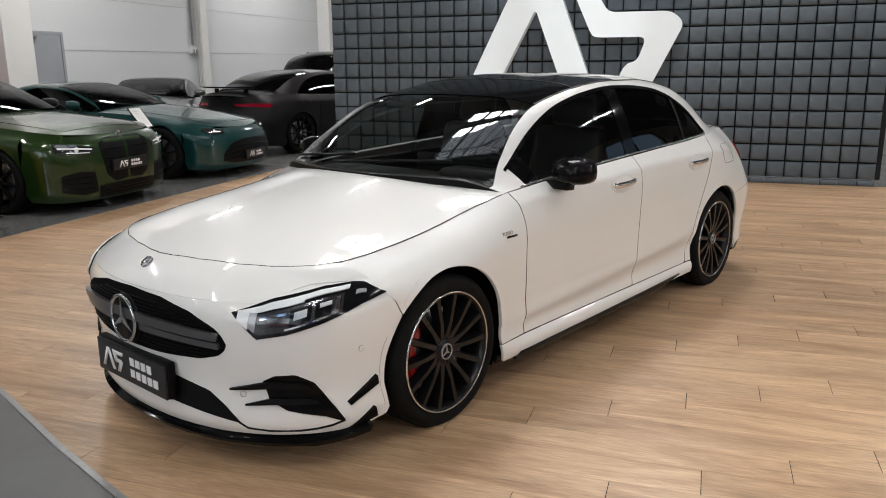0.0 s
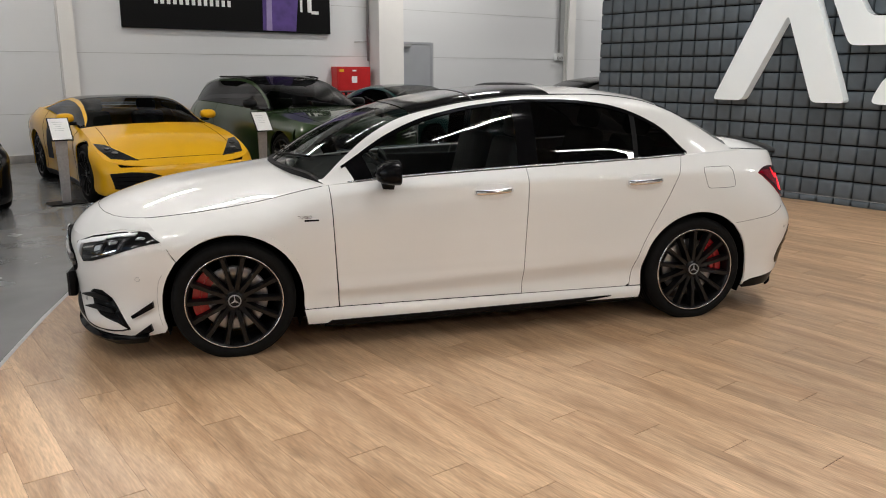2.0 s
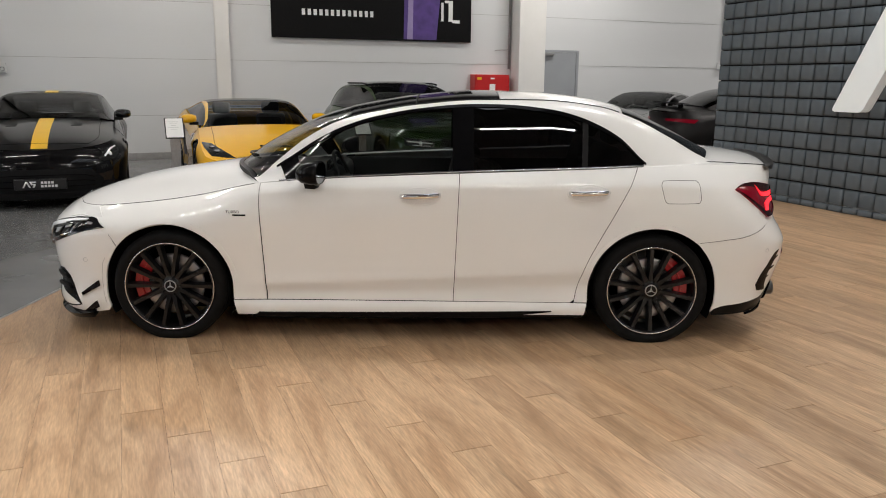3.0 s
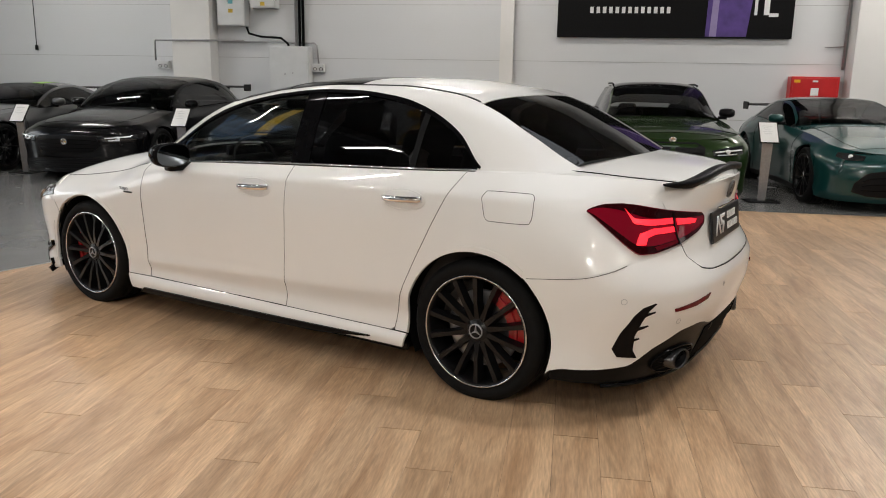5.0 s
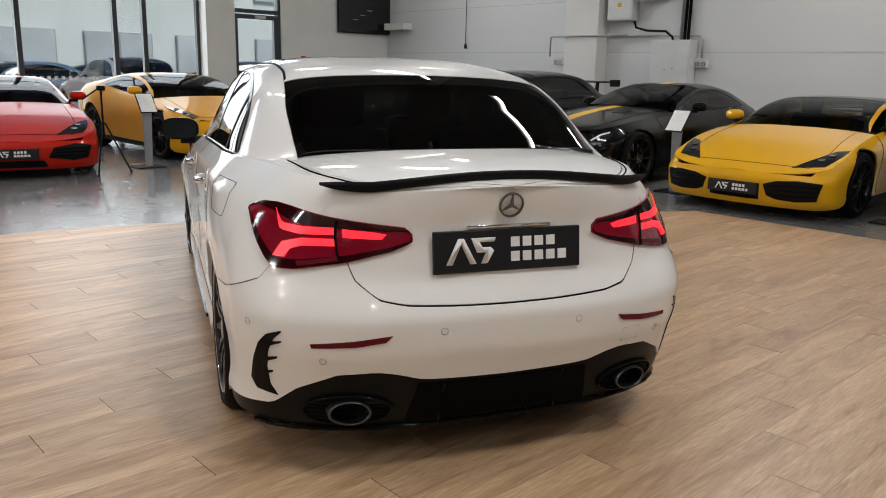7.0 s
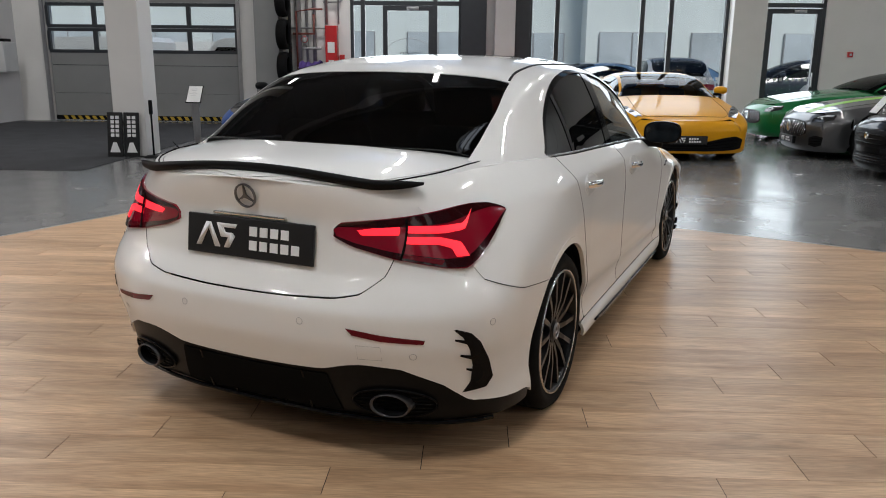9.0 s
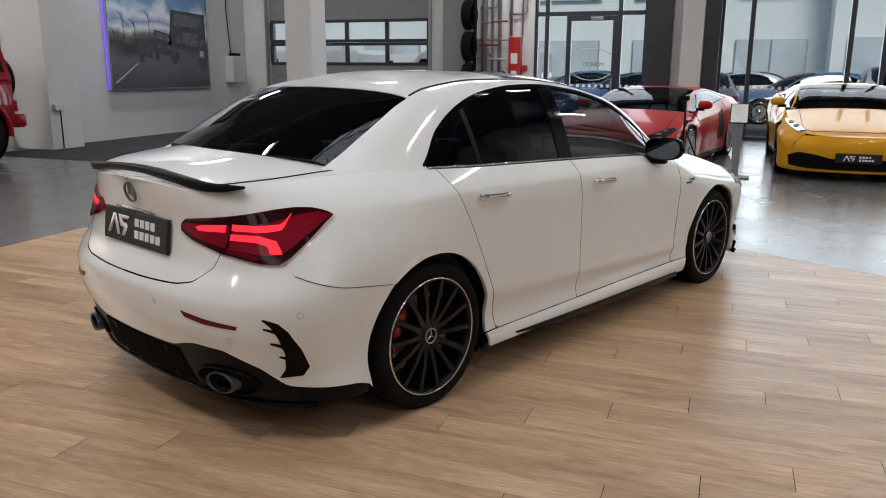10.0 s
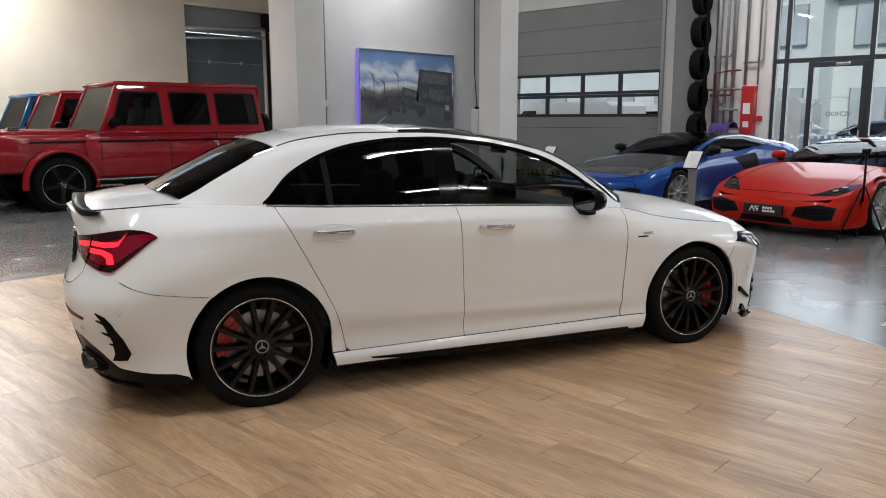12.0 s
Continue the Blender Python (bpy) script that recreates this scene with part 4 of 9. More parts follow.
for s in (1, -1):
    oval = [(0.088 * math.cos(a), 0.052 * math.sin(a)) for a in np.linspace(0, 2 * math.pi, 33)[:-1]]
    rim = [(0.530 + 0.137 * math.cos(a), 0.250 + 0.056 * math.sin(a)) for a in np.linspace(0, math.pi, 25)]
    low = [(y, 0.50 - z) for y, z in rim]
    side = (lambda q: [(p if s > 0 else 6 - p, z) for p, z in sh.tail_pts(q)])
    part("exhaust_surround", skin(sh.wall, side(rim), side(low), 24, 6, -0.002, 0.008), DARK_VOID, diff, "black oval exhaust surround")
    part("surround_rim", tube([Vector(sh.wall(p, z)) for p, z in side(rim) + side(low)[-2:0:-1]], 0.005, 6, True), GLOSS_BLACK, diff)
    for k in (-0.030, -0.015, 0.0, 0.015, 0.030):
        wd = 0.125 * math.sqrt(1 - (k / 0.056) ** 2)
        part("surround_rib", tube([Vector(sh.wall(p, z)) for p, z in side([(0.530 + wd * f, 0.250 + k) for f in np.linspace(-1, 1, 9)])], 0.0025, 5), GLOSS_BLACK, diff)
    secs = [(-2.172, 0.68), (-2.182, 0.74), (-2.172, 0.80), (-2.01, 0.80), (-2.01, 0.70), (-2.165, 0.67)]
    v = [(x + 0.20 * y * k * s, y * k + s * 0.530, z * k + 0.250) for x, k in secs for y, z in oval]
    part("tail_pipe", (v, [(j * 32 + i, j * 32 + (i + 1) % 32, j * 32 + 32 + (i + 1) % 32, j * 32 + 32 + i) for j in range(5) for i in range(32)]), DARK_STEEL, diff, "dark steel oval tail pipe")
    part("pipe_bore", ([(-2.12 + 0.20 * y * 0.7 * s, y * 0.7 + s * 0.530, z * 0.7 + 0.250) for y, z in oval], [tuple(range(32))]), DARK_VOID, diff, smooth=False)
    fn = sh.left if s > 0 else sh.right
    # vertical air outlet with fins, reflector, sensors
    vent_a = sh.side_pts([(-2.112, 0.532), (-2.075, 0.515), (-2.045, 0.480), (-2.001, 0.410), (-1.968, 0.335), (-1.985, 0.300)])
    vent_b = sh.side_pts([(-2.118, 0.528), (-2.100, 0.495), (-2.078, 0.450), (-2.054, 0.390), (-2.045, 0.328), (-2.052, 0.292)])
    vent_b = [tuple(b * (0.66 + 0.06 * i) + a * (0.34 - 0.06 * i)) for i, (a, b) in enumerate((np.array(a), np.array(b)) for a, b in zip(vent_a, vent_b))]
    vent = part("bumper_vent", skin(fn, vent_a, vent_b, 24, 5, 0.003, 0.01), GLOSS_BLACK, car, "gloss black bumper outlet with fins")
    for z, vx in ((0.486, -2.066), (0.428, -2.044), (0.372, -2.014)):
        part("vent_fin", skin(fn, sh.side_pts([(vx, z), (vx - 0.046, z + 0.012)]), sh.side_pts([(vx, z - 0.016), (vx - 0.046, z + 0.007)]), 6, 2, 0.004, 0.01), GLOSS_BLACK, vent)
    t = (lambda q: [(p if s > 0 else 6 - p, z) for p, z in q])
    part("rear_reflector", skin(sh.wall, t(sh.tail_pts([(0.655, 0.498), (0.52, 0.512), (0.409, 0.527)])), t(sh.tail_pts([(0.650, 0.485), (0.52, 0.492), (0.430, 0.506)])), 16, 4, 0.004, 0.006), RED_REFLECT, car, "dark red rear reflector")
    # tail lamp: smoked red lens, lit guides
    ta = t(sh.side_pts([(-1.818, 0.880), (-1.845, 0.896), (-1.88, 0.906), (-1.935, 0.910), (-1.985, 0.905)]) + sh.tail_pts([(0.57, 0.884), (0.435, 0.866), (0.345, 0.855), (0.325, 0.832)]))
    tb = t(sh.side_pts([(-1.818, 0.876), (-1.85, 0.856), (-1.90, 0.818), (-1.95, 0.778), (-2.00, 0.736), (-2.03, 0.716)]) + sh.tail_pts([(0.68, 0.718), (0.531, 0.744), (0.395, 0.777), (0.325, 0.805), (0.325, 0.828)]))
    lamp = part("tail_lamp", skin(sh.wall, ta, tb, 40, 10, 0.008, 0.02), RED_LENS, car, "smoked red tail lamp with lit guides")
    la, lb = smooth_line(ta, 30), smooth_line(tb, 30)
    mix = lambda f: [tuple(a * (1 - f) + b * f) for a, b in zip(la, lb)]
    part("lens_band", skin(sh.wall, mix(0.015), mix(0.22), 40, 3, 0.0105, 0.004), SMOKED_RED, lamp, "dark smoked band")
    part("lens_band", skin(sh.wall, mix(0.83), mix(0.99), 40, 3, 0.0105, 0.004), SMOKED_RED, lamp)
    for ga, gb in ((((-1.945, 0.892), (-1.985, 0.852), (-2.04, 0.847)), ((-1.965, 0.868), (-1.99, 0.832), (-2.04, 0.824))),
                   (((-2.012, 0.752), (-2.014, 0.795), (-2.05, 0.812)), ((-2.040, 0.752), (-2.040, 0.778), (-2.06, 0.790)))):
        part("light_guide", skin(sh.wall, t(sh.side_pts(ga) + sh.tail_pts([(0.555, ga[-1][1] + 0.003)])), t(sh.side_pts(gb) + sh.tail_pts([(0.555, gb[-1][1] + 0.003)])), 16, 3, 0.012, 0.004), RED_GLOW, lamp, "glowing red light guide")
    part("light_guide", skin(sh.wall, t(sh.tail_pts([(0.535, 0.847), (0.45, 0.840), (0.405, 0.832)])), t(sh.tail_pts([(0.535, 0.820), (0.45, 0.817), (0.420, 0.817)])), 10, 3, 0.012, 0.004), RED_GLOW, lamp)
    part("light_guide", skin(sh.wall, t(sh.tail_pts([(0.535, 0.808), (0.46, 0.808), (0.43, 0.808)])), t(sh.tail_pts([(0.535, 0.792), (0.46, 0.797), (0.44, 0.800)])), 10, 2, 0.012, 0.004), RED_LENS, lamp)
    part("lamp_joint", skin(sh.wall, t(sh.tail_pts([(0.553, 0.872), (0.546, 0.872)])), t(sh.tail_pts([(0.553, 0.740), (0.546, 0.742)])), 2, 12, 0.0135, 0.004), DARK_VOID, lamp)
    part("reversing_lamp", skin(sh.wall, t(sh.tail_pts([(0.675, 0.742), (0.55, 0.762)])), t(sh.tail_pts([(0.67, 0.728), (0.55, 0.750)])), 8, 2, 0.0125, 0.003), RED_REFLECT, lamp, "dull red lower strip")
for s in (1, -1):
    part("tail_flange", skin(sh.wall, [(p if s > 0 else 6 - p, z) for p, z in sh.tail_pts([(0.70, 0.968), (0.46, 0.975)])], [(p if s > 0 else 6 - p, z) for p, z in sh.tail_pts([(0.70, 0.86), (0.46, 0.86)])], 10, 6, -0.0025, 0.004), PAINT, car)
for y, z in ((0.243, 0.533), (-0.243, 0.533), (0.617, 0.440), (-0.617, 0.440), (0.826, 0.542), (-0.826, 0.542)):
    p = sh.py(y, z, True)
    c = Vector(sh.wall(p, z))
    nn = (c - Vector(sh.wall(p, z + 0.004))).cross(c - Vector(sh.wall(p + 0.004, z)))
    nn = nn.normalized() * (1 if nn.x < 0 else -1)
    part("parking_sensor", lathe([(0.0115, 0.0), (0.0125, 0.0015), (0.0105, 0.0015)], 16, "z"), STEEL, car, m=Matrix.Translation(c) @ nn.to_track_quat("Z", "Y").to_matrix().to_4x4())
part("tow_flap_joint", tube([Vector(sh.wall(p, z)) for p, z in sh.tail_pts([(-0.44, 0.47), (-0.52, 0.47), (-0.52, 0.42), (-0.44, 0.42)])], 0.0012, 5, True), GALV, car)
# boot spoiler, emblem, rear plate
sp_v, sp_f = [], []
for i in range(41):
    y = 0.600 - 1.20 * i / 40
    q = abs(y / 0.600)
    e = 1 - q ** 8
    lift = 0.015 + 0.010 * q ** 4 * e
    x = -2.150 + 0.085 * q ** 3.5
    z = sh.top(max(x, -2.2), min(abs(y), sh.rim(max(x, -2.2))))[2]
    sp_v += [(x + 0.055 * e + 0.004, y, z + 0.001), (x, y, z + 0.003 + 0.6 * lift * e), (x - 0.040 * e, y, z + 0.003 + lift * e), (x - 0.039 * e - 0.001, y, z - 0.006 + lift * e * 0.4), (x - 0.030 * e - 0.002, y, z - 0.006 - (0.006 + 0.014 * q ** 4) * e)]
sp_f = [(i * 5 + j, i * 5 + j + 1, i * 5 + 6 + j, i * 5 + 5 + j) for i in range(40) for j in range(4)]
part("boot_spoiler", (sp_v, sp_f), SATIN_BLACK, car, "dark carbon boot lid spoiler")
emblem(car, pose(-2.203, 0, 0.922, 0, 0, 180) @ pose(0, 0, 0, 0, 12, 0), 0.043, "rear_emblem", EMBLEM_SHADED)
plate_parts(car, pose(-2.196, 0, 0.772, 0, 0, 180) @ pose(0, 0, 0, 0, -7, 0), 0.53, 0.138)
part("plate_lamp_strip", box(-2.190, 0, 0.852, 0.016, 0.30, 0.010, 0.003), CHROME, car)
# front bumper from arch to arch, with grille opening, intakes, splitter
fb_half_a = sh.side_pts([(1.645, 0.54), (1.68, 0.60), (1.74, 0.66), (1.80, 0.69)]) + sh.front_pts([(0.74, 0.690), (0.66, 0.672), (0.56, 0.645), (0.45, 0.635), (0.25, 0.635), (0.0, 0.635)])
fb_half_b = sh.side_pts([(1.645, 0.54)] + arc(WX, WZ, AR, 38, -20, 10)[1:] + [(1.72, 0.165), (1.80, 0.150)]) + sh.front_pts([(0.72, 0.140), (0.60, 0.135), (0.45, 0.130), (0.25, 0.130), (0.0, 0.130)])


def across_f(half):
    return list(half) + [(-p, z) for p, z in reversed(half[:-1])]


part("front_bumper", skin(sh.wall, across_f(fb_half_a), across_f(fb_half_b), 110, 26, 0.0, 0.014), PAINT, car)
gr_a = across_f(sh.front_pts([(0.512, 0.485), (0.495, 0.520), (0.467, 0.546), (0.367, 0.592), (0.203, 0.622), (0.0, 0.630)]))
gr_b = across_f(sh.front_pts([(0.512, 0.485), (0.505, 0.462), (0.475, 0.438), (0.40, 0.418), (0.20, 0.403), (0.0, 0.398)]))
grille = part("grille", skin(sh.wall, gr_a, gr_b, 60, 10, 0.003, 0.015), DARK_VOID, car, "black grille opening with louvre bars")
for dz, th, o in ((0.516, 0.022, 0.024), (0.484, 0.015, 0.018)):
    part("grille_bar", skin(sh.wall, across_f(sh.front_pts([(0.49, dz + th * 0.6), (0.3, dz + th * 1.2), (0.0, dz + th * 1.6)])), across_f(sh.front_pts([(0.49, dz - 0.014), (0.3, dz - 0.006), (0.0, dz - 0.004)])), 50, 3, o, 0.016), LOUVRE, grille, "satin grey grille louvre")
for i in range(5):
    z = 0.545 + 0.013 * i
    w = 0.44 - 0.06 * i
    part("grille_slat", skin(sh.wall, across_f(sh.front_pts([(w, z + 0.003), (0.0, z + 0.003)])), across_f(sh.front_pts([(w, z), (0.0, z)])), 30, 1, 0.007, 0.01), SATIN_BLACK, grille)
for i in range(4):
    z = 0.425 + 0.014 * i
    part("grille_slat", skin(sh.wall, across_f(sh.front_pts([(0.42, z + 0.003), (0.0, z + 0.003)])), across_f(sh.front_pts([(0.42, z), (0.0, z)])), 30, 1, 0.007, 0.01), SATIN_BLACK, grille)
part("grille_boss", lathe([(0.0, 0.010), (0.094, 0.010), (0.100, 0.0)], 36, "x"), SATIN_BLACK, grille, m=pose(2.272, 0, 0.508))
emblem(car, pose(2.288, 0, 0.508), 0.097, "grille_emblem")
em = Vector(nose(0.0, 0.62))
emblem(car, Matrix.Translation(em) @ pose(0, 0, 0, 0, -52, 0), 0.027, "bonnet_emblem")
plate_parts(car, pose(2.278, 0, 0.304), 0.53, 0.138)
part("plate_holder", box(2.256, 0, 0.308, 0.034, 0.540, 0.146, 0.006), SATIN_BLACK, car)
li_a = across_f(sh.front_pts([(0.535, 0.186), (0.48, 0.240), (0.407, 0.289), (0.25, 0.320), (0.0, 0.325)]))
li_b = across_f(sh.front_pts([(0.535, 0.182), (0.42, 0.198), (0.25, 0.216), (0.10, 0.220), (0.0, 0.221)]))
part("lower_intake", skin(sh.wall, li_a, li_b, 50, 6, 0.003, 0.01), SATIN_BLACK, car, "black lower air intake")
part("splitter", skin(sh.wall, across_f(sh.side_pts([(1.80, 0.165), (1.90, 0.145)]) + sh.front_pts([(0.70, 0.128), (0.45, 0.124), (0.0, 0.124)])), across_f(sh.side_pts([(1.80, 0.138), (1.90, 0.118)]) + sh.front_pts([(0.70, 0.100), (0.45, 0.098), (0.0, 0.098)])), 80, 3, 0.030, 0.06), GLOSS_BLACK, car, "gloss black front splitter")
for s in (1, -1):
    fn = sh.left if s > 0 else sh.right
    fl = (lambda q: [(p * s, z) for p, z in q])
    # headlamp
    ha = sh.front_pts([(0.533, 0.606), (0.64, 0.652), (0.74, 0.682)]) + sh.side_pts([(1.80, 0.688), (1.765, 0.684), (1.713, 0.646)])
    hb = sh.front_pts([(0.533, 0.606), (0.577, 0.566), (0.621, 0.516), (0.714, 0.536), (0.800, 0.574)]) + sh.side_pts([(1.825, 0.622), (1.713, 0.643)])
    lamp = part("headlamp", skin(sh.wall, fl(ha), fl(hb), 36, 10, 0.005, 0.02), LAMP_BLACK, car, "smoked headlamp with white light guide")
    la, lb = smooth_line(ha, 40), smooth_line(hb, 40)

    def inner(f0, f1, u0, u1, material, nm, o, lab="", n=16, dp=0.006):
        """A strip of the lamp: f across it from the top edge, u along it."""
        cut = slice(int(40 * u0), int(40 * u1) + 1)
        A = fl([tuple(p * (1 - f0) + q * f0) for p, q in list(zip(la, lb))[cut]])
        B = fl([tuple(p * (1 - f1) + q * f1) for p, q in list(zip(la, lb))[cut]])
        return part(nm, skin(sh.wall, A, B, n, 4, o, dp), material, lamp, lab)

    inner(0.30, 0.88, 0.14, 0.70, LAMP_BOWL, "reflector_bowl", 0.0075, "grey reflector behind clear glass")
    inner(0.10, 0.26, 0.07, 0.46, LAMP_WHITE, "light_guide", 0.011, "white daytime light guide", 24)
    inner(0.10, 0.21, 0.45, 0.74, LAMP_WHITE, "light_guide", 0.011, "", 16)
    inner(0.22, 0.92, 0.050, 0.135, LAMP_WHITE, "light_guide", 0.0105)
    inner(0.24, 0.84, 0.135, 0.19, STEEL, "bezel", 0.0095, "grey inner bezel")
    inner(0.40, 0.46, 0.20, 0.36, CHROME, "bezel_strip", 0.0095, "bright bezel strip", 14)
    inner(0.38, 0.76, 0.38, 0.51, LAMP_BLACK, "lamp_module", 0.013, "projector module")
    inner(0.38, 0.76, 0.53, 0.64, LAMP_BLACK, "lamp_module", 0.013)
    inner(0.46, 0.64, 0.40, 0.48, STEEL, "projector_lens", 0.018)
    inner(0.44, 0.54, 0.55, 0.63, STEEL, "projector_lens", 0.018)
    inner(0.80, 0.85, 0.36, 0.66, CHROME, "bezel_strip", 0.0095, "", 20)
    inner(0.36, 0.84, 0.655, 0.685, CHROME, "bezel_strip", 0.0095)
    inner(0.30, 0.46, 0.79, 0.86, STEEL, "side_marker", 0.0095, "small pale side marker")
    # side intake with two fins
    ia = sh.front_pts([(0.618, 0.352), (0.655, 0.373), (0.715, 0.378)]) + sh.side_pts([(1.978, 0.345), (1.935, 0.268), (1.893, 0.192)])
    ib = sh.front_pts([(0.618, 0.345), (0.634, 0.276), (0.690, 0.240)]) + sh.side_pts([(2.01, 0.228), (1.955, 0.214), (1.900, 0.186)])
    part("side_intake", skin(sh.wall, fl(ia), fl(ib), 30, 8, 0.003, 0.01), GLOSS_BLACK, car, "gloss black side air intake")
    for fa, fb in ((((0.499, 0.314), (0.60, 0.343), (0.645, 0.354), (0.74, 0.345)), ((0.501, 0.309), (0.60, 0.322), (0.645, 0.327), (0.75, 0.324))), (((0.556, 0.259), (0.62, 0.280), (0.65, 0.289), (0.75, 0.285)), ((0.558, 0.254), (0.62, 0.260), (0.65, 0.263), (0.77, 0.265)))):
        part("intake_fin", skin(sh.wall, fl(sh.front_pts(fa)), fl(sh.front_pts(fb)), 12, 3, 0.014, 0.012), SATIN_BLACK, car, "black intake fin")
    part("lip_groove", tube([Vector(sh.wall(p, z)) for p, z in fl(sh.front_pts([(0.530, 0.184), (0.560, 0.163), (0.63, 0.157), (0.72, 0.160)]) + sh.side_pts([(1.975, 0.166), (1.935, 0.174), (1.893, 0.188)]))], 0.0045, 6), SATIN_BLACK, car)
    # canards
    for pts, nm in ((((1.884, 0.258), (1.768, 0.338), (1.764, 0.305), (1.875, 0.244)), "upper"), (((1.875, 0.150), (1.785, 0.220), (1.775, 0.182), (1.865, 0.130)), "lower")):
        a = [Vector(fn(*q)) for q in sh.side_pts(pts)]
        o = Vector((0.004, s * 0.020, 0))
        v = a + [a[0] + o * 0.5, a[1] + o, a[2] + o, a[3] + o * 0.5]
        part("canard", (v, [(0, 1, 2, 3), (4, 5, 6, 7), (0, 4, 5, 1), (1, 5, 6, 2), (2, 6, 7, 3), (3, 7, 4, 0)]), GLOSS_BLACK, car, "gloss black front canard", smooth=False)
    # grey line drawn for the shaded edge of the white air curtain fin
    part("air_curtain_edge", tube([Vector(fn(sh.px(x, z), z)) for x, z in smooth_line([(1.716, 0.475), (1.735, 0.44), (1.748, 0.36), (1.744, 0.27), (1.730, 0.205)], 24)], 0.0012, 6), GALV, car)
    part("bumper_joint", tube([Vector(fn(*q)) + Vector((0, s * 0.0005, 0)) for q in sh.side_pts([(1.715, 0.646), (1.68, 0.605), (1.645, 0.545)])], 0.0010, 5), DARK_VOID, car)
    for y, z in ((0.868, 0.458),):
        q = sh.px(1.835, z)
        c = Vector(fn(q, z))
        part("parking_sensor", lathe([(0.0115, 0.0), (0.0125, 0.002), (0.0105, 0.002)], 16, "y"), STEEL, car, m=Matrix.Translation(c + Vector((0, 0.001 * s, 0))) @ (Matrix.Identity(4) if s > 0 else Matrix.Rotation(math.pi, 4, "Z")))
    c = Vector(sh.wall(sh.py(0.545 * s, 0.295), 0.295))
    part("parking_sensor", lathe([(0.0115, 0.0), (0.0125, 0.003), (0.0105, 0.003)], 16, "x"), STEEL, car, m=Matrix.Translation(c + Vector((0.001, 0, 0))) @ Matrix.Rotation(radians(28 * s), 4, "Z"))
    # badge on the wing
    fc = bpy.data.curves.new("badge_text", "FONT")
    fc.body, fc.size, fc.extrude, fc.align_x = "TURBO", 0.023, 0.0015, "CENTER"
    tmp = new("badge_tmp", fc)
    dg = bpy.context.evaluated_depsgraph_get()
    bme = bpy.data.meshes.new_from_object(tmp.evaluated_get(dg))
    bpy.data.objects.remove(tmp)
    bme.materials.clear()
    bme.materials.append(SATIN_CHROME)
    q = Vector(fn(sh.px(0.985, 0.735), 0.735))
    part("wing_badge", bme, SATIN_CHROME, car, "chrome lettering on the wing", m=Matrix.Translation(q + Vector((0, s * 0.003, 0))) @ pose(0, 0, 0, 90, 0, 180 if s > 0 else 0))
    part("badge_bar", box(q.x - 0.035, q.y + s * 0.002, q.z - 0.011, 0.075, 0.004, 0.009), SATIN_BLACK, car)

# glasshouse


def gt(xs):
    return sh.tz(sh.glass_top(xs))


def strip(xs0, xs1, lo, hi, n, m, material, name, label="", off=0.0, depth=0.008, right=True):
    xs = [xs0 + (xs1 - xs0) * i / n for i in range(n + 1)]
    for k in ((0, 1) if right else (0,)):
        A, B = [(x, lo(x)) for x in xs], [(x, hi(x)) for x in xs]
        if k:
            A, B = [(x, 2 - t) for x, t in A], [(x, 2 - t) for x, t in B]
        part(name, skin(sh.cabin, A, B, n, m, off, depth, 0.8), material, car, label)


edge = table((0.84, 0.24), (0.7, 0.42), (0.5, 0.56), (0.30, 0.615), (-0.4, 0.635), (-1.0, 0.645), (-1.2, 0.612), (-1.45, 0.52), (-1.62, 0.39), (-1.72, 0.28))
low = lambda x: 0.012
TRIM = 0.035
strip(0.70, -1.308, lambda x: min(gt(x) + TRIM, edge(x) - 0.004) if x > -1.30 else 0.02, lambda x: edge(x), 70, 8, PAINT, "roof_rail")
strip(0.86, 0.70, lambda x: 0.0, lambda x: edge(x), 8, 6, PAINT, "pillar_base")
strip(-1.30, -1.70, lambda x: 0.0, lambda x: edge(x), 20, 12, PAINT, "rear_pillar")
mid = lambda x: 2 - edge(x)
strip(0.285, -0.50, lambda x: edge(x) + 0.006, mid, 24, 30, GLOSS_BLACK, "glass_roof", "black panoramic glass roof", off=0.001, right=False)
part("roof_bar", skin(sh.cabin, [(-0.02, edge(-0.02) + 0.006), (-0.02, 1), (-0.02, 2 - edge(-0.02))], [(-0.03, edge(-0.03) + 0.006), (-0.03, 1), (-0.03, 2 - edge(-0.03))], 30, 1, 0.003, 0.004), SATIN_BLACK, car)
for s in (0, 1):
    A = [(x, (edge(x) + 0.001)) for x in np.linspace(0.30, -1.15, 30)]
    B = [(x, (edge(x) + 0.012)) for x in np.linspace(0.30, -1.15, 30)]
    if s:
        A, B = [(x, 2 - t) for x, t in A], [(x, 2 - t) for x, t in B]
    part("roof_seam", skin(sh.cabin, A, B, 40, 1, 0.003, 0.004, 0.8), SATIN_BLACK, car)
strip(-0.505, -1.165, lambda x: edge(x) + 0.004, mid, 24, 30, PAINT, "roof_panel", right=False)
strip(0.84, 0.29, lambda x: edge(x) + 0.004, mid, 26, 36, GLASS_CLEAR, "windscreen", "tinted windscreen", off=-0.002, right=False, depth=0.006)
strip(-1.17, -1.66, lambda x: edge(x) + 0.006, mid, 22, 36, GLASS_DARK, "rear_window", "dark tinted rear window", off=-0.001, right=False, depth=0.006)
part("screen_header", skin(sh.cabin, [(0.30, edge(0.3) + 0.006), (0.30, 1), (0.30, 2 - edge(0.3))], [(0.25, edge(0.25) + 0.006), (0.25, 1), (0.25, 2 - edge(0.25))], 30, 3, 0.002, 0.006, 0.8), GLOSS_BLACK, car)
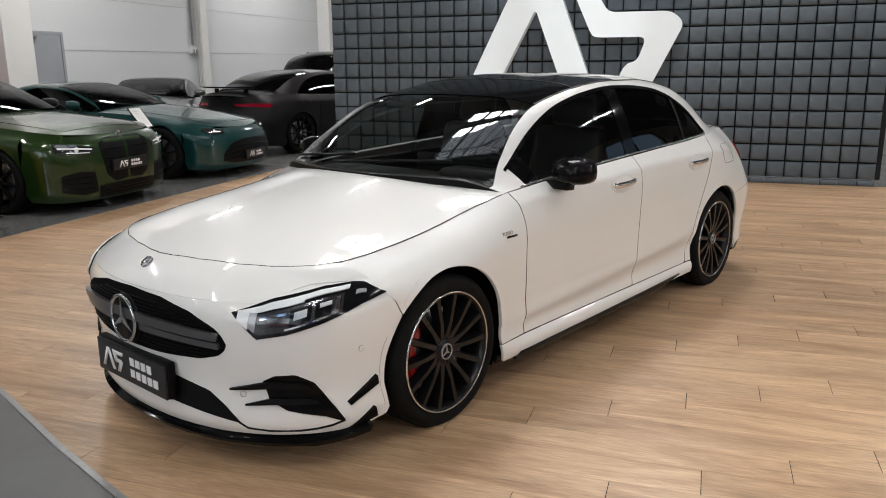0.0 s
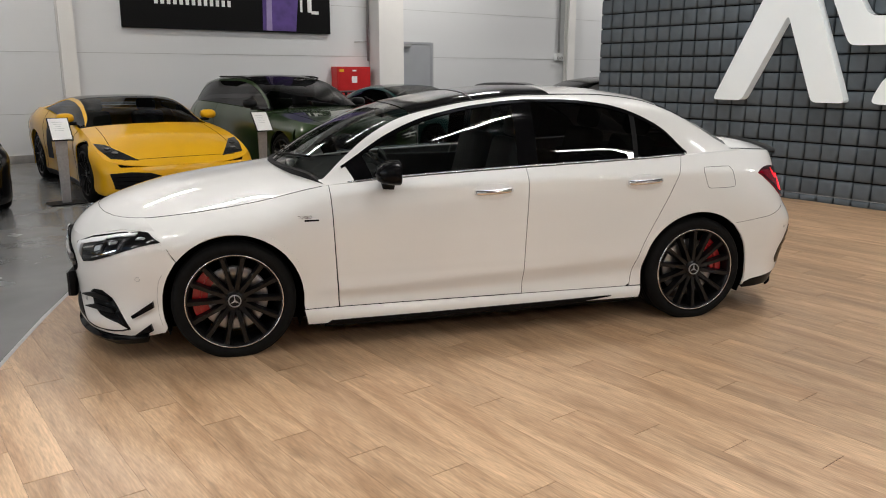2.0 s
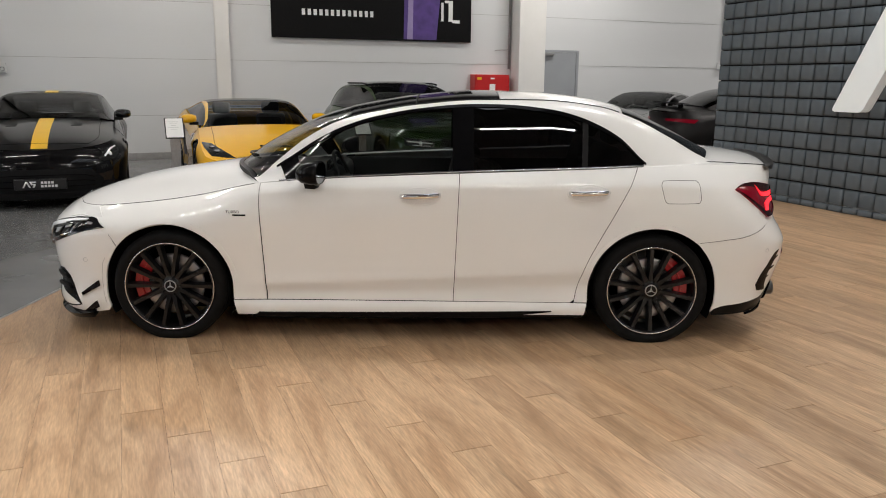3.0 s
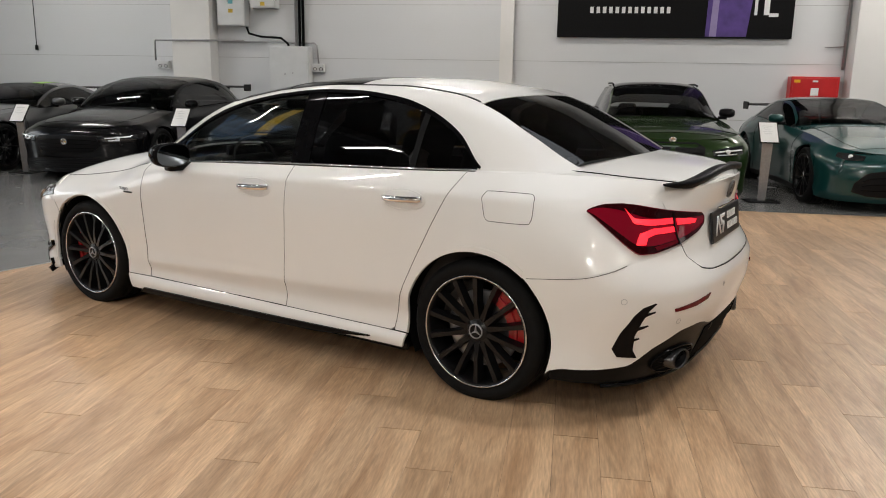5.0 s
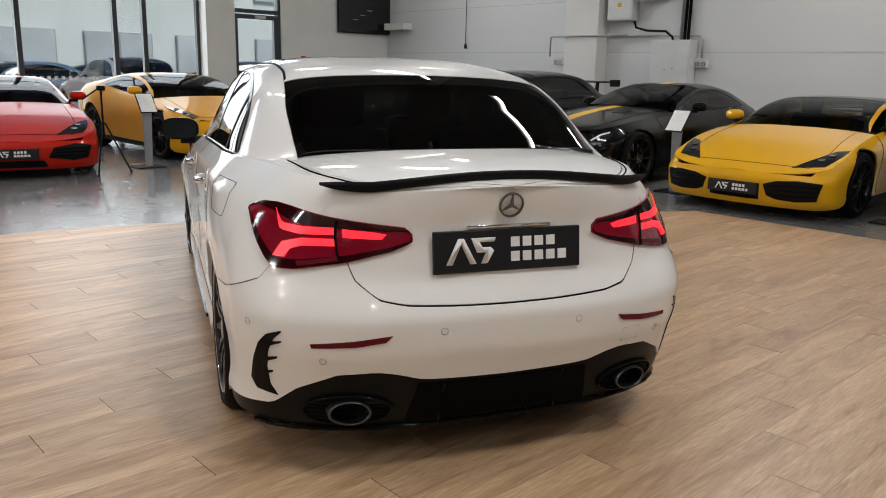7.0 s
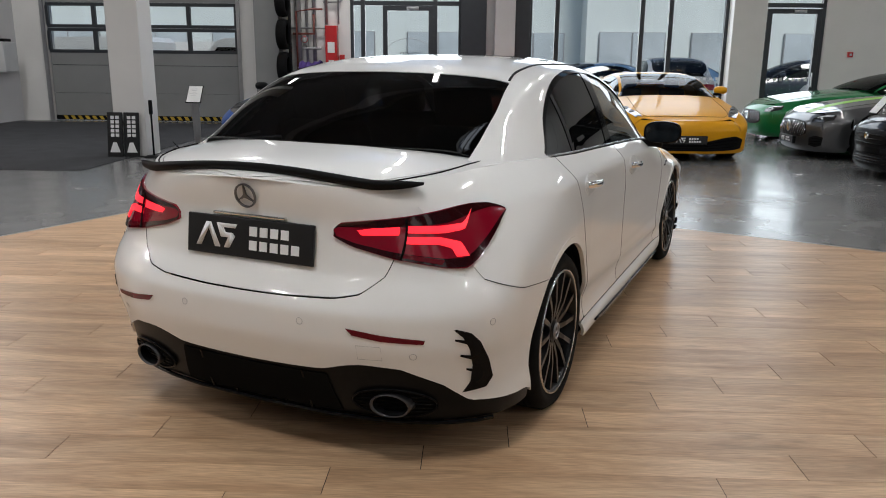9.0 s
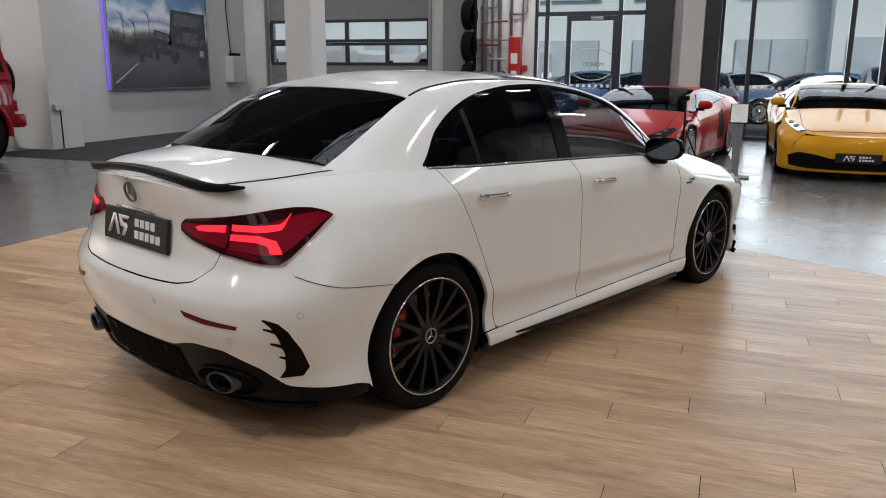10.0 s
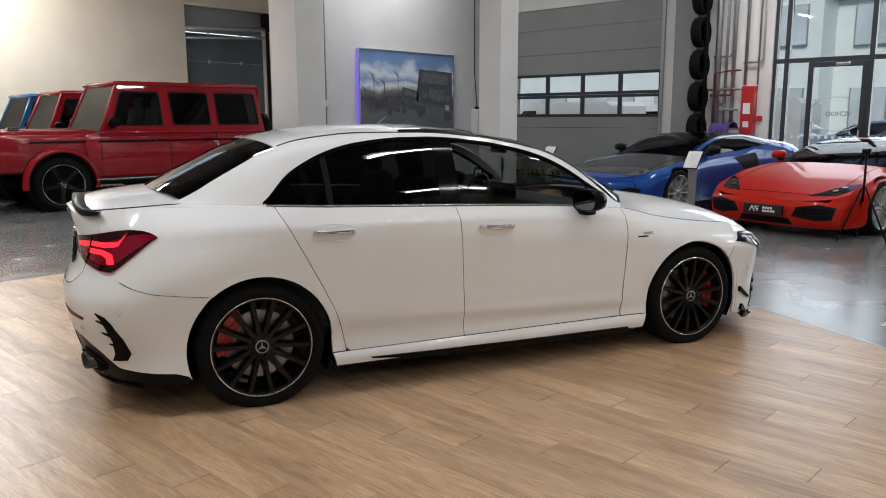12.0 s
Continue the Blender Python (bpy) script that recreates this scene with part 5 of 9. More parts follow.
strip(0.70, 0.60, low, gt, 6, 8, GLOSS_BLACK, "mirror_triangle")
strip(0.598, -0.232, low, gt, 30, 14, GLASS_CLEAR, "front_door_glass", "tinted front door glass", off=-0.003, depth=0.005)
strip(-0.232, -0.350, low, gt, 6, 14, GLOSS_BLACK, "door_pillar", "gloss black door pillar")
strip(-0.350, -0.955, low, gt, 22, 14, GLASS_DARK, "rear_door_glass", "dark tinted rear door glass", off=-0.003, depth=0.005)
strip(-0.955, -0.985, low, gt, 2, 12, SATIN_BLACK, "glass_divider")
strip(-0.985, -1.30, low, gt, 14, 10, GLASS_DARK, "quarter_glass", "dark tinted quarter glass", off=-0.003, depth=0.005)
strip(0.72, -1.312, gt, lambda x: gt(x) + TRIM, 70, 2, GLOSS_BLACK, "window_trim", "gloss black window surround", off=0.003, depth=0.012)
for s in (1, -1):
    line = [Vector(sh.cabin(x, 0.010)) * 1 for x in np.linspace(0.74, -1.30, 40)]
    line = [Vector((p.x, s * (p.y + 0.003), p.z + 0.002)) for p in line]
    part("belt_trim", tube(line, 0.004, 8), SATIN_CHROME, car, "thin bright belt line strip")
mirror_parts(car, 0.545, 0.835, 0.968, GLOSS_BLACK, 0.92)
# wipers, cowl
part("cowl", skin(sh.cabin, [(0.862, 0.05), (0.868, 1.0), (0.862, 1.95)], [(0.835, 0.10), (0.835, 1.0), (0.835, 1.90)], 40, 2, -0.004, 0.03, 0.8), SATIN_BLACK, car, "black cowl below the windscreen")
for y0, y1 in ((0.50, -0.12), (-0.02, -0.58)):
    pts = []
    for i in range(9):
        t = i / 8
        yy = y0 + (y1 - y0) * t
        q = min(range(60), key=lambda k: abs(sh.cabin(0.80, 2 * k / 59)[1] - yy))
        p = Vector(sh.cabin(0.815 - 0.05 * (1 - t), 2 * q / 59))
        pts.append(p + Vector((0.006, 0, 0.010)))
    part("wiper", tube(pts, 0.007, 6), SATIN_BLACK, car, "black wiper blade")
# inside: tub, dashboard, seats, wheel
part("cabin_floor", box(-0.35, 0, 0.32, 2.3, 1.45, 0.06, 0.02), SEAT_M, car)
part("door_card", join(box(-0.3, 0.755, 0.62, 2.1, 0.03, 0.55, 0.01), box(-0.3, -0.755, 0.62, 2.1, 0.03, 0.55, 0.01)), SEAT_M, car, "black inner door cards")
part("dashboard", join(box(0.70, 0, 0.82, 0.42, 1.40, 0.16, 0.05), box(0.55, 0.38, 0.90, 0.20, 0.40, 0.08, 0.03), box(0.62, 0, 0.55, 0.4, 1.3, 0.4, 0.05)), SEAT_M, car, "black dashboard")
part("instrument_screen", box(0.50, 0.22, 0.945, 0.02, 0.62, 0.10, 0.008), SCREEN, car)
part("parcel_shelf", box(-1.36, 0, 0.955, 0.55, 1.15, 0.03, 0.01), SEAT_M, car)
part("firewall", box(0.95, 0, 0.50, 0.06, 1.45, 0.75, 0.01), DARK_VOID, car)
part("boot_bulkhead", box(-1.12, 0, 0.60, 0.06, 1.4, 0.65, 0.01), DARK_VOID, car)
part("engine_tray", box(1.35, 0, 0.42, 1.1, 0.92, 0.42, 0.02), DARK_VOID, car)
part("boot_tray", box(-1.55, 0, 0.50, 1.0, 0.95, 0.52, 0.02), DARK_VOID, car)
part("underbody", join(box(0, 0, 0.135, 4.0, 1.26, 0.03, 0.01), box(0, 0, 0.135, 1.9, 1.62, 0.03, 0.01)), DARK_VOID, car)
for x, y in ((0.05, 0.36), (0.05, -0.36), (-0.78, 0.36), (-0.78, -0.36)):
    seat_parts(car, x, y, 0.50, SEAT_M)
st = part("steering_wheel", lathe([(0.172, 0.0), (0.180, 0.012), (0.188, 0.0), (0.180, -0.012)], 32, "x", True), SEAT_M, car, m=pose(0.42, 0.36, 0.87, 0, 22, 0))
part("steering_spokes", join(box(0, 0, 0, 0.02, 0.35, 0.035, 0.005), box(0.01, 0, -0.02, 0.04, 0.12, 0.11, 0.02), box(0, 0, -0.09, 0.02, 0.035, 0.17, 0.005)), SEAT_M, st)
part("rear_view_mirror", box(0.42, 0, 1.235, 0.03, 0.21, 0.06, 0.015), SATIN_BLACK, car)
arch_liner(car, WX, 0.835, WZ, AR + 0.012, 0.30)
arch_liner(car, -WX, 0.835, WZ, AR + 0.012, 0.30)
for i, (x, s) in enumerate(((WX, 1), (WX, -1), (-WX, 1), (-WX, -1))):
    make_wheel(car, x, s * 0.760, WZ, 0.322, 0.232, 0.254, 14, RIM_BLACK, RIM_SILVER, RED_CALIPER, STEEL, 64, 0.026, "black multi-spoke alloy wheel", 0.13 * i)


# ---------------------------------------------------------------- the hall
def structure(name, geo, material, label, category, smooth=False):
    return tagged(part(name, geo, material, None, smooth=smooth), label, category, kind="structure")


def wall_with_holes(name, axis, at, thick, a0, a1, z0, z1, holes, material, label):
    """A wall along one axis with openings through it, as butted blocks."""
    cuts = sorted({a0, a1, *[h[0] for h in holes], *[h[1] for h in holes]})
    geos = []
    for lo, hi in zip(cuts, cuts[1:]):
        spans = [(z0, z1)]
        for h0, h1, b, t in holes:
            if h0 <= lo and hi <= h1:
                spans = [q for s0, s1 in spans for q in ((s0, min(s1, b)), (max(s0, t), s1)) if q[1] - q[0] > 1e-4]
        for s0, s1 in spans:
            c, w = (lo + hi) / 2, hi - lo
            if axis == "x":
                geos.append(box(c, at, (s0 + s1) / 2, w, thick, s1 - s0))
            else:
                geos.append(box(at, c, (s0 + s1) / 2, thick, w, s1 - s0))
    return structure(name, join(*geos), material, label, "wall")


structure("ground", box(0, 0, -0.66, 400, 400, 1.2), ASPHALT, "grey asphalt yard outside the hall", "ground")
structure("floor", box((X0 + X1) / 2, (Y0 + 16.0) / 2, E_FLOOR - 0.15, X1 - X0 + 0.5, 16.0 - Y0 + 0.5, 0.3), CONCRETE, "polished grey concrete floor", "floor")
# ceiling with one long roof light
RX0, RX1, RY0, RY1 = -3.6, 0.3, -2.0, 2.5
SKY_W = (9.2, 12.2, -1.0, 3.0)
ceil_holes = [(RX0, RX1, RY0, RY1), SKY_W]
xs = sorted({X0 - 0.3, X1 + 0.3, *[h[0] for h in ceil_holes], *[h[1] for h in ceil_holes]})
geos = []
for lo, hi in zip(xs, xs[1:]):
    spans = [(Y0 - 0.3, 16.3)]
    for h0, h1, b, t in ceil_holes:
        if h0 <= lo and hi <= h1:
            spans = [q for s0, s1 in spans for q in ((s0, min(s1, b)), (max(s0, t), s1)) if q[1] - q[0] > 1e-4]
    for s0, s1 in spans:
        geos.append(box((lo + hi) / 2, (s0 + s1) / 2, CEIL + 0.15, hi - lo, s1 - s0, 0.3))
structure("ceiling", join(*geos), CEIL_M, "dark grey sheet metal hall ceiling", "ceiling")
for i in range(6):
    x = X0 + 2.2 + 4.9 * i
    b = tagged(part("roof_beam", join(box(x, (Y0 + Y1) / 2, CEIL - 0.05, 0.22, Y1 - Y0, 0.02), box(x, (Y0 + Y1) / 2, CEIL - 0.22, 0.02, Y1 - Y0, 0.32), box(x, (Y0 + Y1) / 2, CEIL - 0.39, 0.22, Y1 - Y0, 0.02)), BEAM_M, None, smooth=False), "light grey steel roof beam", "beam", "roof beams", "structure")

NX, Y2 = 5.9, 16.0
HIGH_E, HIGH_W = (6.4, 9.4), (-14.5, -11.0, -7.5, -4.0, -0.5, 3.0)
rl = thing("window_20", "roof light with dark glazing bars", "roof light", kind="structure")
part("kerb", join(box((RX0 + RX1) / 2, RY0 - 0.03, CEIL + 0.18, RX1 - RX0, 0.06, 0.5), box((RX0 + RX1) / 2, RY1 + 0.03, CEIL + 0.18, RX1 - RX0, 0.06, 0.5)), ANTHRACITE, rl, smooth=False)
for i in range(9):
    part("glazing_bar", box((RX0 + RX1) / 2, RY0 + (RY1 - RY0) * i / 8, CEIL + 0.10, RX1 - RX0, 0.07, 0.18), ANTHRACITE, rl, smooth=False)
for x in (-2.0, -0.4):
    part("glazing_purlin", box(x, (RY0 + RY1) / 2, CEIL + 0.02, 0.10, RY1 - RY0, 0.14), ANTHRACITE, rl, smooth=False)
li = bpy.data.lights.new("roof_daylight", "AREA")
li.shape, li.size, li.size_y, li.energy, li.color = "RECTANGLE", RX1 - RX0, RY1 - RY0, ROOF_W, (0.90, 0.95, 1.0)
new("roof_daylight", li).matrix_world = pose((RX0 + RX1) / 2, (RY0 + RY1) / 2, CEIL + 0.42)
sk2 = thing("window_21", "roof light by the front wall with dark bars", "roof light", kind="structure")
for i in range(6):
    part("glazing_bar", box((SKY_W[0] + SKY_W[1]) / 2, SKY_W[2] + 0.05 + (SKY_W[3] - SKY_W[2] - 0.1) * i / 5, CEIL + 0.10, SKY_W[1] - SKY_W[0], 0.09, 0.18), ANTHRACITE, sk2, smooth=False)
pn = part("pane", box((SKY_W[0] + SKY_W[1]) / 2, (SKY_W[2] + SKY_W[3]) / 2, CEIL + 0.24, SKY_W[1] - SKY_W[0], SKY_W[3] - SKY_W[2], 0.008), PANE, sk2, smooth=False)
pn.visible_shadow = False
li = bpy.data.lights.new("front_roof_daylight", "AREA")
li.shape, li.size, li.size_y, li.energy, li.color = "RECTANGLE", SKY_W[1] - SKY_W[0], SKY_W[3] - SKY_W[2], FRONT_ROOF_W, (0.36, 0.60, 1.0)
new("front_roof_daylight", li).matrix_world = pose((SKY_W[0] + SKY_W[1]) / 2, (SKY_W[2] + SKY_W[3]) / 2, CEIL + 0.42)
# south wall: sandwich panels, piers
wall_with_holes("wall_south", "x", Y0 - 0.15, 0.3, X0 - 0.3, X1 + 0.3, -0.2, CEIL, [], PANEL_W, "white sandwich panel wall")
wall_with_holes("wall_west", "y", X0 - 0.15, 0.3, Y0, 16.0, -0.2, CEIL, [], PANEL_W, "white hall wall")
wall_with_holes("wall_north", "x", Y1 + 0.15, 0.3, NX, X1 + 0.3, -0.2, CEIL, [(x, x + 2.6, 4.7, 5.9) for x in HIGH_E], GREYWALL, "light grey painted wall")
wall_with_holes("wall_recess", "x", Y2 + 0.15, 0.3, X0 - 0.3, 10.6, -0.2, CEIL, [(7.0, 9.45, E_FLOOR, 4.4)] + [(x, x + 2.6, 4.7, 5.9) for x in HIGH_W], PLASTER_WARM, "white wall of the rear bay, warm light in its colour")
wall_with_holes("wall_return", "y", 10.45, 0.3, Y1 + 0.3, Y2, -0.2, CEIL, [], PLASTER, "white side wall of the rear bay")
EAST_HOLES = [(5.2, 9.4, E_FLOOR, 4.1), (-0.15, 2.75, E_FLOOR, 6.3), (-5.25, -0.95, E_FLOOR, 6.3), (-7.25, -5.95, E_FLOOR, 6.3)]
wall_with_holes("wall_east", "y", X1 + 0.15, 0.3, Y0 - 0.3, Y1 + 0.3, -0.2, CEIL, EAST_HOLES, PLASTER, "white plastered front wall")
for q, z in ((0, 0.92), (1, 1.92), (2, 2.92), (3, 3.92), (4, 4.92)):
    tagged(part("trim", box((X0 + X1) / 2, Y0 + 0.002, z - 0.13, X1 - X0, 0.006, 0.008), GALV, None, smooth=False), "thin grey panel joint on the wall", "trim", "panel joints", "structure")
for x, w, d in ((6.1, 0.80, 0.35), (-6.28, 0.62, 0.40), (-18.4, 0.7, 0.4)):
    tagged(part("pier", box(x, Y0 + d / 2 + 0.004, CEIL / 2, w, d, CEIL, 0.01), PLASTER, None, smooth=False), "white concrete wall pier", "pillar", "wall piers", "structure")
for x in (-0.03, -11.95):
    tagged(part("steel_post", join(box(x, Y0 + 0.02, CEIL / 2, 0.24, 0.016, CEIL), box(x, Y0 + 0.09, CEIL / 2, 0.016, 0.13, CEIL), box(x, Y0 + 0.16, CEIL / 2, 0.24, 0.016, CEIL)), PLASTER, None, smooth=False), "white painted steel wall post", "post", "wall posts", "structure")
tagged(part("baseboard", box((X0 + X1) / 2, Y0 + 0.012, 0.06, X1 - X0, 0.02, 0.12), GALV, None, smooth=False), "grey base strip along the wall", "baseboard", kind="structure")
# free pillar in front of the gate, and the pier that carries the front
tagged(part("pillar", box(6.57, 4.94, CEIL / 2, 0.46, 0.46, CEIL, 0.012), PLASTER, None, smooth=False), "white square concrete pillar", "pillar", kind="structure")
tagged(part("pillar", box(X1 - 0.18, 4.47, CEIL / 2, 0.36, 0.52, CEIL, 0.008), GATE_GREY, None, smooth=False), "grey steel door post beside the gate", "pillar", kind="structure")
tagged(part("pillar", box(X1 - 0.15, -0.55, CEIL / 2, 0.30, 0.42, CEIL, 0.008), PLASTER, None, smooth=False), "white pier between glazed bays", "pillar", kind="structure")
tagged(part("pillar", box(X1 - 0.12, -5.60, CEIL / 2, 0.24, 0.68, CEIL, 0.008), PLASTER, None, smooth=False), "white pier between glazed bays", "pillar", kind="structure")
tagged(part("pillar", box(X1 - 0.10, 0.10, CEIL / 2, 0.20, 0.52, CEIL, 0.004), ANTHRACITE, None, smooth=False), "anthracite clad column", "pillar", kind="structure")
tagged(part("pillar", box(X1 - 0.10, -0.92, CEIL / 2, 0.20, 0.30, CEIL, 0.004), ANTHRACITE, None, smooth=False), "anthracite clad column", "pillar", kind="structure")
tagged(part("pillar", box(6.15, Y1 - 0.16, CEIL / 2, 0.70, 0.90, CEIL, 0.01), PLASTER, None, smooth=False), "white wall pier beside the dark gate", "pillar", kind="structure")


def glazed_bay(name, y0, y1, z1, posts, bars, label, door=None):
    """Anthracite frame with panes in the front wall."""
    ob = thing(name, label, "window", kind="structure")
    fr = 0.07
    part("window_frame", join(box(X1 + 0.1, y0 + fr / 2, z1 / 2, 0.10, fr, z1), box(X1 + 0.1, y1 - fr / 2, z1 / 2, 0.10, fr, z1), box(X1 + 0.1, (y0 + y1) / 2, z1 - fr / 2, 0.10, y1 - y0 - 2 * fr, fr), box(X1 + 0.1, (y0 + y1) / 2, fr / 2, 0.10, y1 - y0 - 2 * fr, fr)), ANTHRACITE, ob, smooth=False)
    for p in posts:
        part("mullion", box(X1 + 0.1, p, z1 / 2, 0.11, 0.09, z1 - 2 * fr), ANTHRACITE, ob, smooth=False)
    for b in bars:
        part("transom", box(X1 + 0.1, (b[0] + b[1]) / 2, b[2], 0.09, b[1] - b[0], 0.09), ANTHRACITE, ob, smooth=False)
    pane = part("pane", box(X1 + 0.1, (y0 + y1) / 2, z1 / 2, 0.008, y1 - y0 - 2 * fr, z1 - 2 * fr), PANE, ob, "clear glass", smooth=False)
    pane.visible_shadow = False
    k = int((y1 - y0) / 0.13)
    dots = join(*[box(X1 + 0.094, y0 + 0.12 + 0.13 * i, z, 0.002, 0.06, 0.06) for i in range(k) for z in (1.05,)])
    part("safety_marking", dots, PRINT_W, ob, "white squares on the glass", smooth=False)
    if door:
        d0, d1, dz = door
        part("door_leaf", join(box(X1 + 0.08, d0 + 0.05, dz / 2, 0.09, 0.10, dz), box(X1 + 0.08, d1 - 0.05, dz / 2, 0.09, 0.10, dz), box(X1 + 0.08, (d0 + d1) / 2, dz - 0.05, 0.09, d1 - d0 - 0.2, 0.10), box(X1 + 0.08, (d0 + d1) / 2, 0.08, 0.09, d1 - d0 - 0.2, 0.16)), ANTHRACITE, ob, "anthracite glazed door", smooth=False)
        part("door_handle", box(X1 + 0.01, d0 + 0.08, 1.05, 0.05, 0.025, 0.30, 0.006), STEEL, ob)
        part("door_closer", box(X1 + 0.02, (d0 + d1) / 2 - 0.1, dz - 0.05, 0.05, 0.26, 0.06, 0.006), STEEL, ob)
    return ob


glazed_bay("window_1", -5.25, -1.06, 6.3, (-1.66, -3.45, -4.05), ((-5.18, -1.13, 2.9),), "tall anthracite framed shop window")
glazed_bay("door_1", 0.36, 2.75, 6.3, (2.48, 0.93), ((0.43, 2.68, 2.55),), "tall glazed entrance with anthracite frame", (0.97, 2.05, 2.5))
glazed_bay("door_2", -7.25, -5.95, 6.3, (), ((-7.18, -6.02, 2.57),), "tall glazed side door with anthracite frame", (-7.17, -6.05, 2.5))
fc = bpy.data.curves.new("door_word", "FONT")
fc.body, fc.size, fc.extrude, fc.align_x = "VCHOD", 0.13, 0.001, "CENTER"
tmp = new("tmp_word", fc)
bme = bpy.data.meshes.new_from_object(tmp.evaluated_get(bpy.context.evaluated_depsgraph_get()))
bpy.data.objects.remove(tmp)
bme.materials.clear()
bme.materials.append(ANTHRACITE)
tagged(part("door_lettering", bme, ANTHRACITE, None, m=pose(X1 + 0.112, 1.46, 1.46, 90, 0, 90)), "dark entrance lettering on the glass door, read from outside", "lettering")
tagged(part("door_ring", tube([(X1 + 0.112, 1.50 + 0.50 * math.cos(a), 1.50 + 0.33 * math.sin(a)) for a in np.linspace(0, 2 * math.pi, 49)[:-1]], 0.008, 5, True), GALV, None), "thin grey ring mark round the lettering on the glass", "lettering")

# sectional gate with a band of windows
gate = thing("gate_1", "grey sectional gate with two rows of windows", "gate", kind="structure")
for i in range(7):
    z0, z1 = 0.60 * i, 0.60 * i + 0.594
    if 1.45 <= z0 + 0.3 <= 2.8:
        continue
    part("gate_panel", box(X1 + 0.06, 7.3, (z0 + min(z1, 4.1)) / 2 + (0.0 if i else 0.02), 0.05, 4.16, min(z1, 4.1) - z0 - (0.0 if i else 0.04), 0.004), GATE_GREY, gate, smooth=False)
part("gate_panel", box(X1 + 0.06, 7.3, 1.335, 0.05, 4.16, 0.26, 0.004), GATE_GREY, gate, smooth=False)
part("gate_panel", box(X1 + 0.06, 7.3, 2.755, 0.05, 4.16, 0.47, 0.004), GATE_GREY, gate, smooth=False)
# unseen sheets added behind the panels to keep daylight out of their gaps
part("gap_light_block", join(box(X1 + 0.10, 7.3, 0.76, 0.012, 4.16, 1.36), box(X1 + 0.10, 7.3, 3.32, 0.012, 4.16, 1.54)), ANTHRACITE, gate, smooth=False)
for k, (z0, z1) in enumerate(((1.47, 1.97), (2.00, 2.50))):
    part("window_rail", join(box(X1 + 0.06, 7.3, z0 + 0.025, 0.07, 4.16, 0.07), box(X1 + 0.06, 7.3, z1 - 0.02, 0.07, 4.16, 0.07)), ANTHRACITE, gate, smooth=False)
    for j in range(5):
        part("window_post", box(X1 + 0.06, 5.22 + 1.04 * j, (z0 + z1) / 2, 0.068, 0.085, z1 - z0 - 0.09), ANTHRACITE, gate, smooth=False)
    for j in range(4):
        pn = part("pane", box(X1 + 0.06, 5.74 + 1.04 * j, (z0 + z1) / 2, 0.008, 0.97, z1 - z0 - 0.07), PANE, gate, smooth=False)
        pn.visible_shadow = False
part("gate_guide", join(box(X1 - 0.03, 5.16, 2.0, 0.06, 0.07, 4.1), box(X1 - 0.03, 9.44, 2.0, 0.06, 0.07, 4.1)), STEEL, gate, smooth=False)
hz = [prism([(5.25 + 0.16 * j, 0.02), (5.33 + 0.16 * j, 0.02), (5.38 + 0.16 * j, 0.10), (5.30 + 0.16 * j, 0.10)], 0.004, "x", X1 + 0.028) for j in range(25)]
part("hazard_strip", join(*hz), HAZARD_Y, gate, "yellow hazard stripes on black", smooth=False)
part("gate_seal", box(X1 + 0.05, 7.3, 0.06, 0.036, 4.16, 0.10), SATIN_BLACK, gate, smooth=False)
# second gate in the rear bay
g2 = thing("gate_2", "dark slate sectional gate, closed", "gate", kind="structure")
for i in range(5):
    part("gate_panel", box(8.22, Y2 + 0.10, 0.37 + 0.74 * i, 2.40, 0.05, 0.735), GATE_DARK, g2, smooth=False)
    for x in (7.7, 8.7):
        part("hinge", box(x, Y2 + 0.065, 0.74 + 0.74 * i, 0.05, 0.02, 0.09, 0.003), GALV, g2, smooth=False)
part("gate_panel", box(8.22, Y2 + 0.12, 4.06, 2.40, 0.05, 0.66, 0.004), GATE_GREY, g2, smooth=False)
part("gate_track", join(tube([(6.9, Y2 - 0.25, 3.75), (9.3, Y2 - 0.25, 3.90)], 0.06), tube([(6.9, Y2 - 0.25, 3.52), (9.3, Y2 - 0.25, 3.67)], 0.03)), GALV, g2)
part("gate_drive", join(box(9.40, Y2 - 0.20, 4.1, 0.25, 0.22, 0.5, 0.02), box(9.52, Y2 - 0.05, 2.1, 0.07, 0.06, 4.0)), SATIN_BLACK, g2, smooth=False)
for j, x in enumerate(HIGH_E + HIGH_W):
    WY = (Y1 if j < len(HIGH_E) else Y2) + 0.1
    w = thing("window_%d" % (j + 2), "high strip window with white frame", "window", kind="structure")
    part("window_frame", join(box(x + 1.3, WY, 4.73, 2.6, 0.08, 0.06), box(x + 1.3, WY, 5.87, 2.6, 0.08, 0.06), *[box(x + k, WY, 5.3, 0.06, 0.08, 1.08) for k in (0.03, 1.3, 2.57)]), ANTHRACITE, w, smooth=False)
    p = part("pane", box(x + 1.3, WY, 5.3, 2.5, 0.008, 1.1), PANE, w, smooth=False)
    p.visible_shadow = False

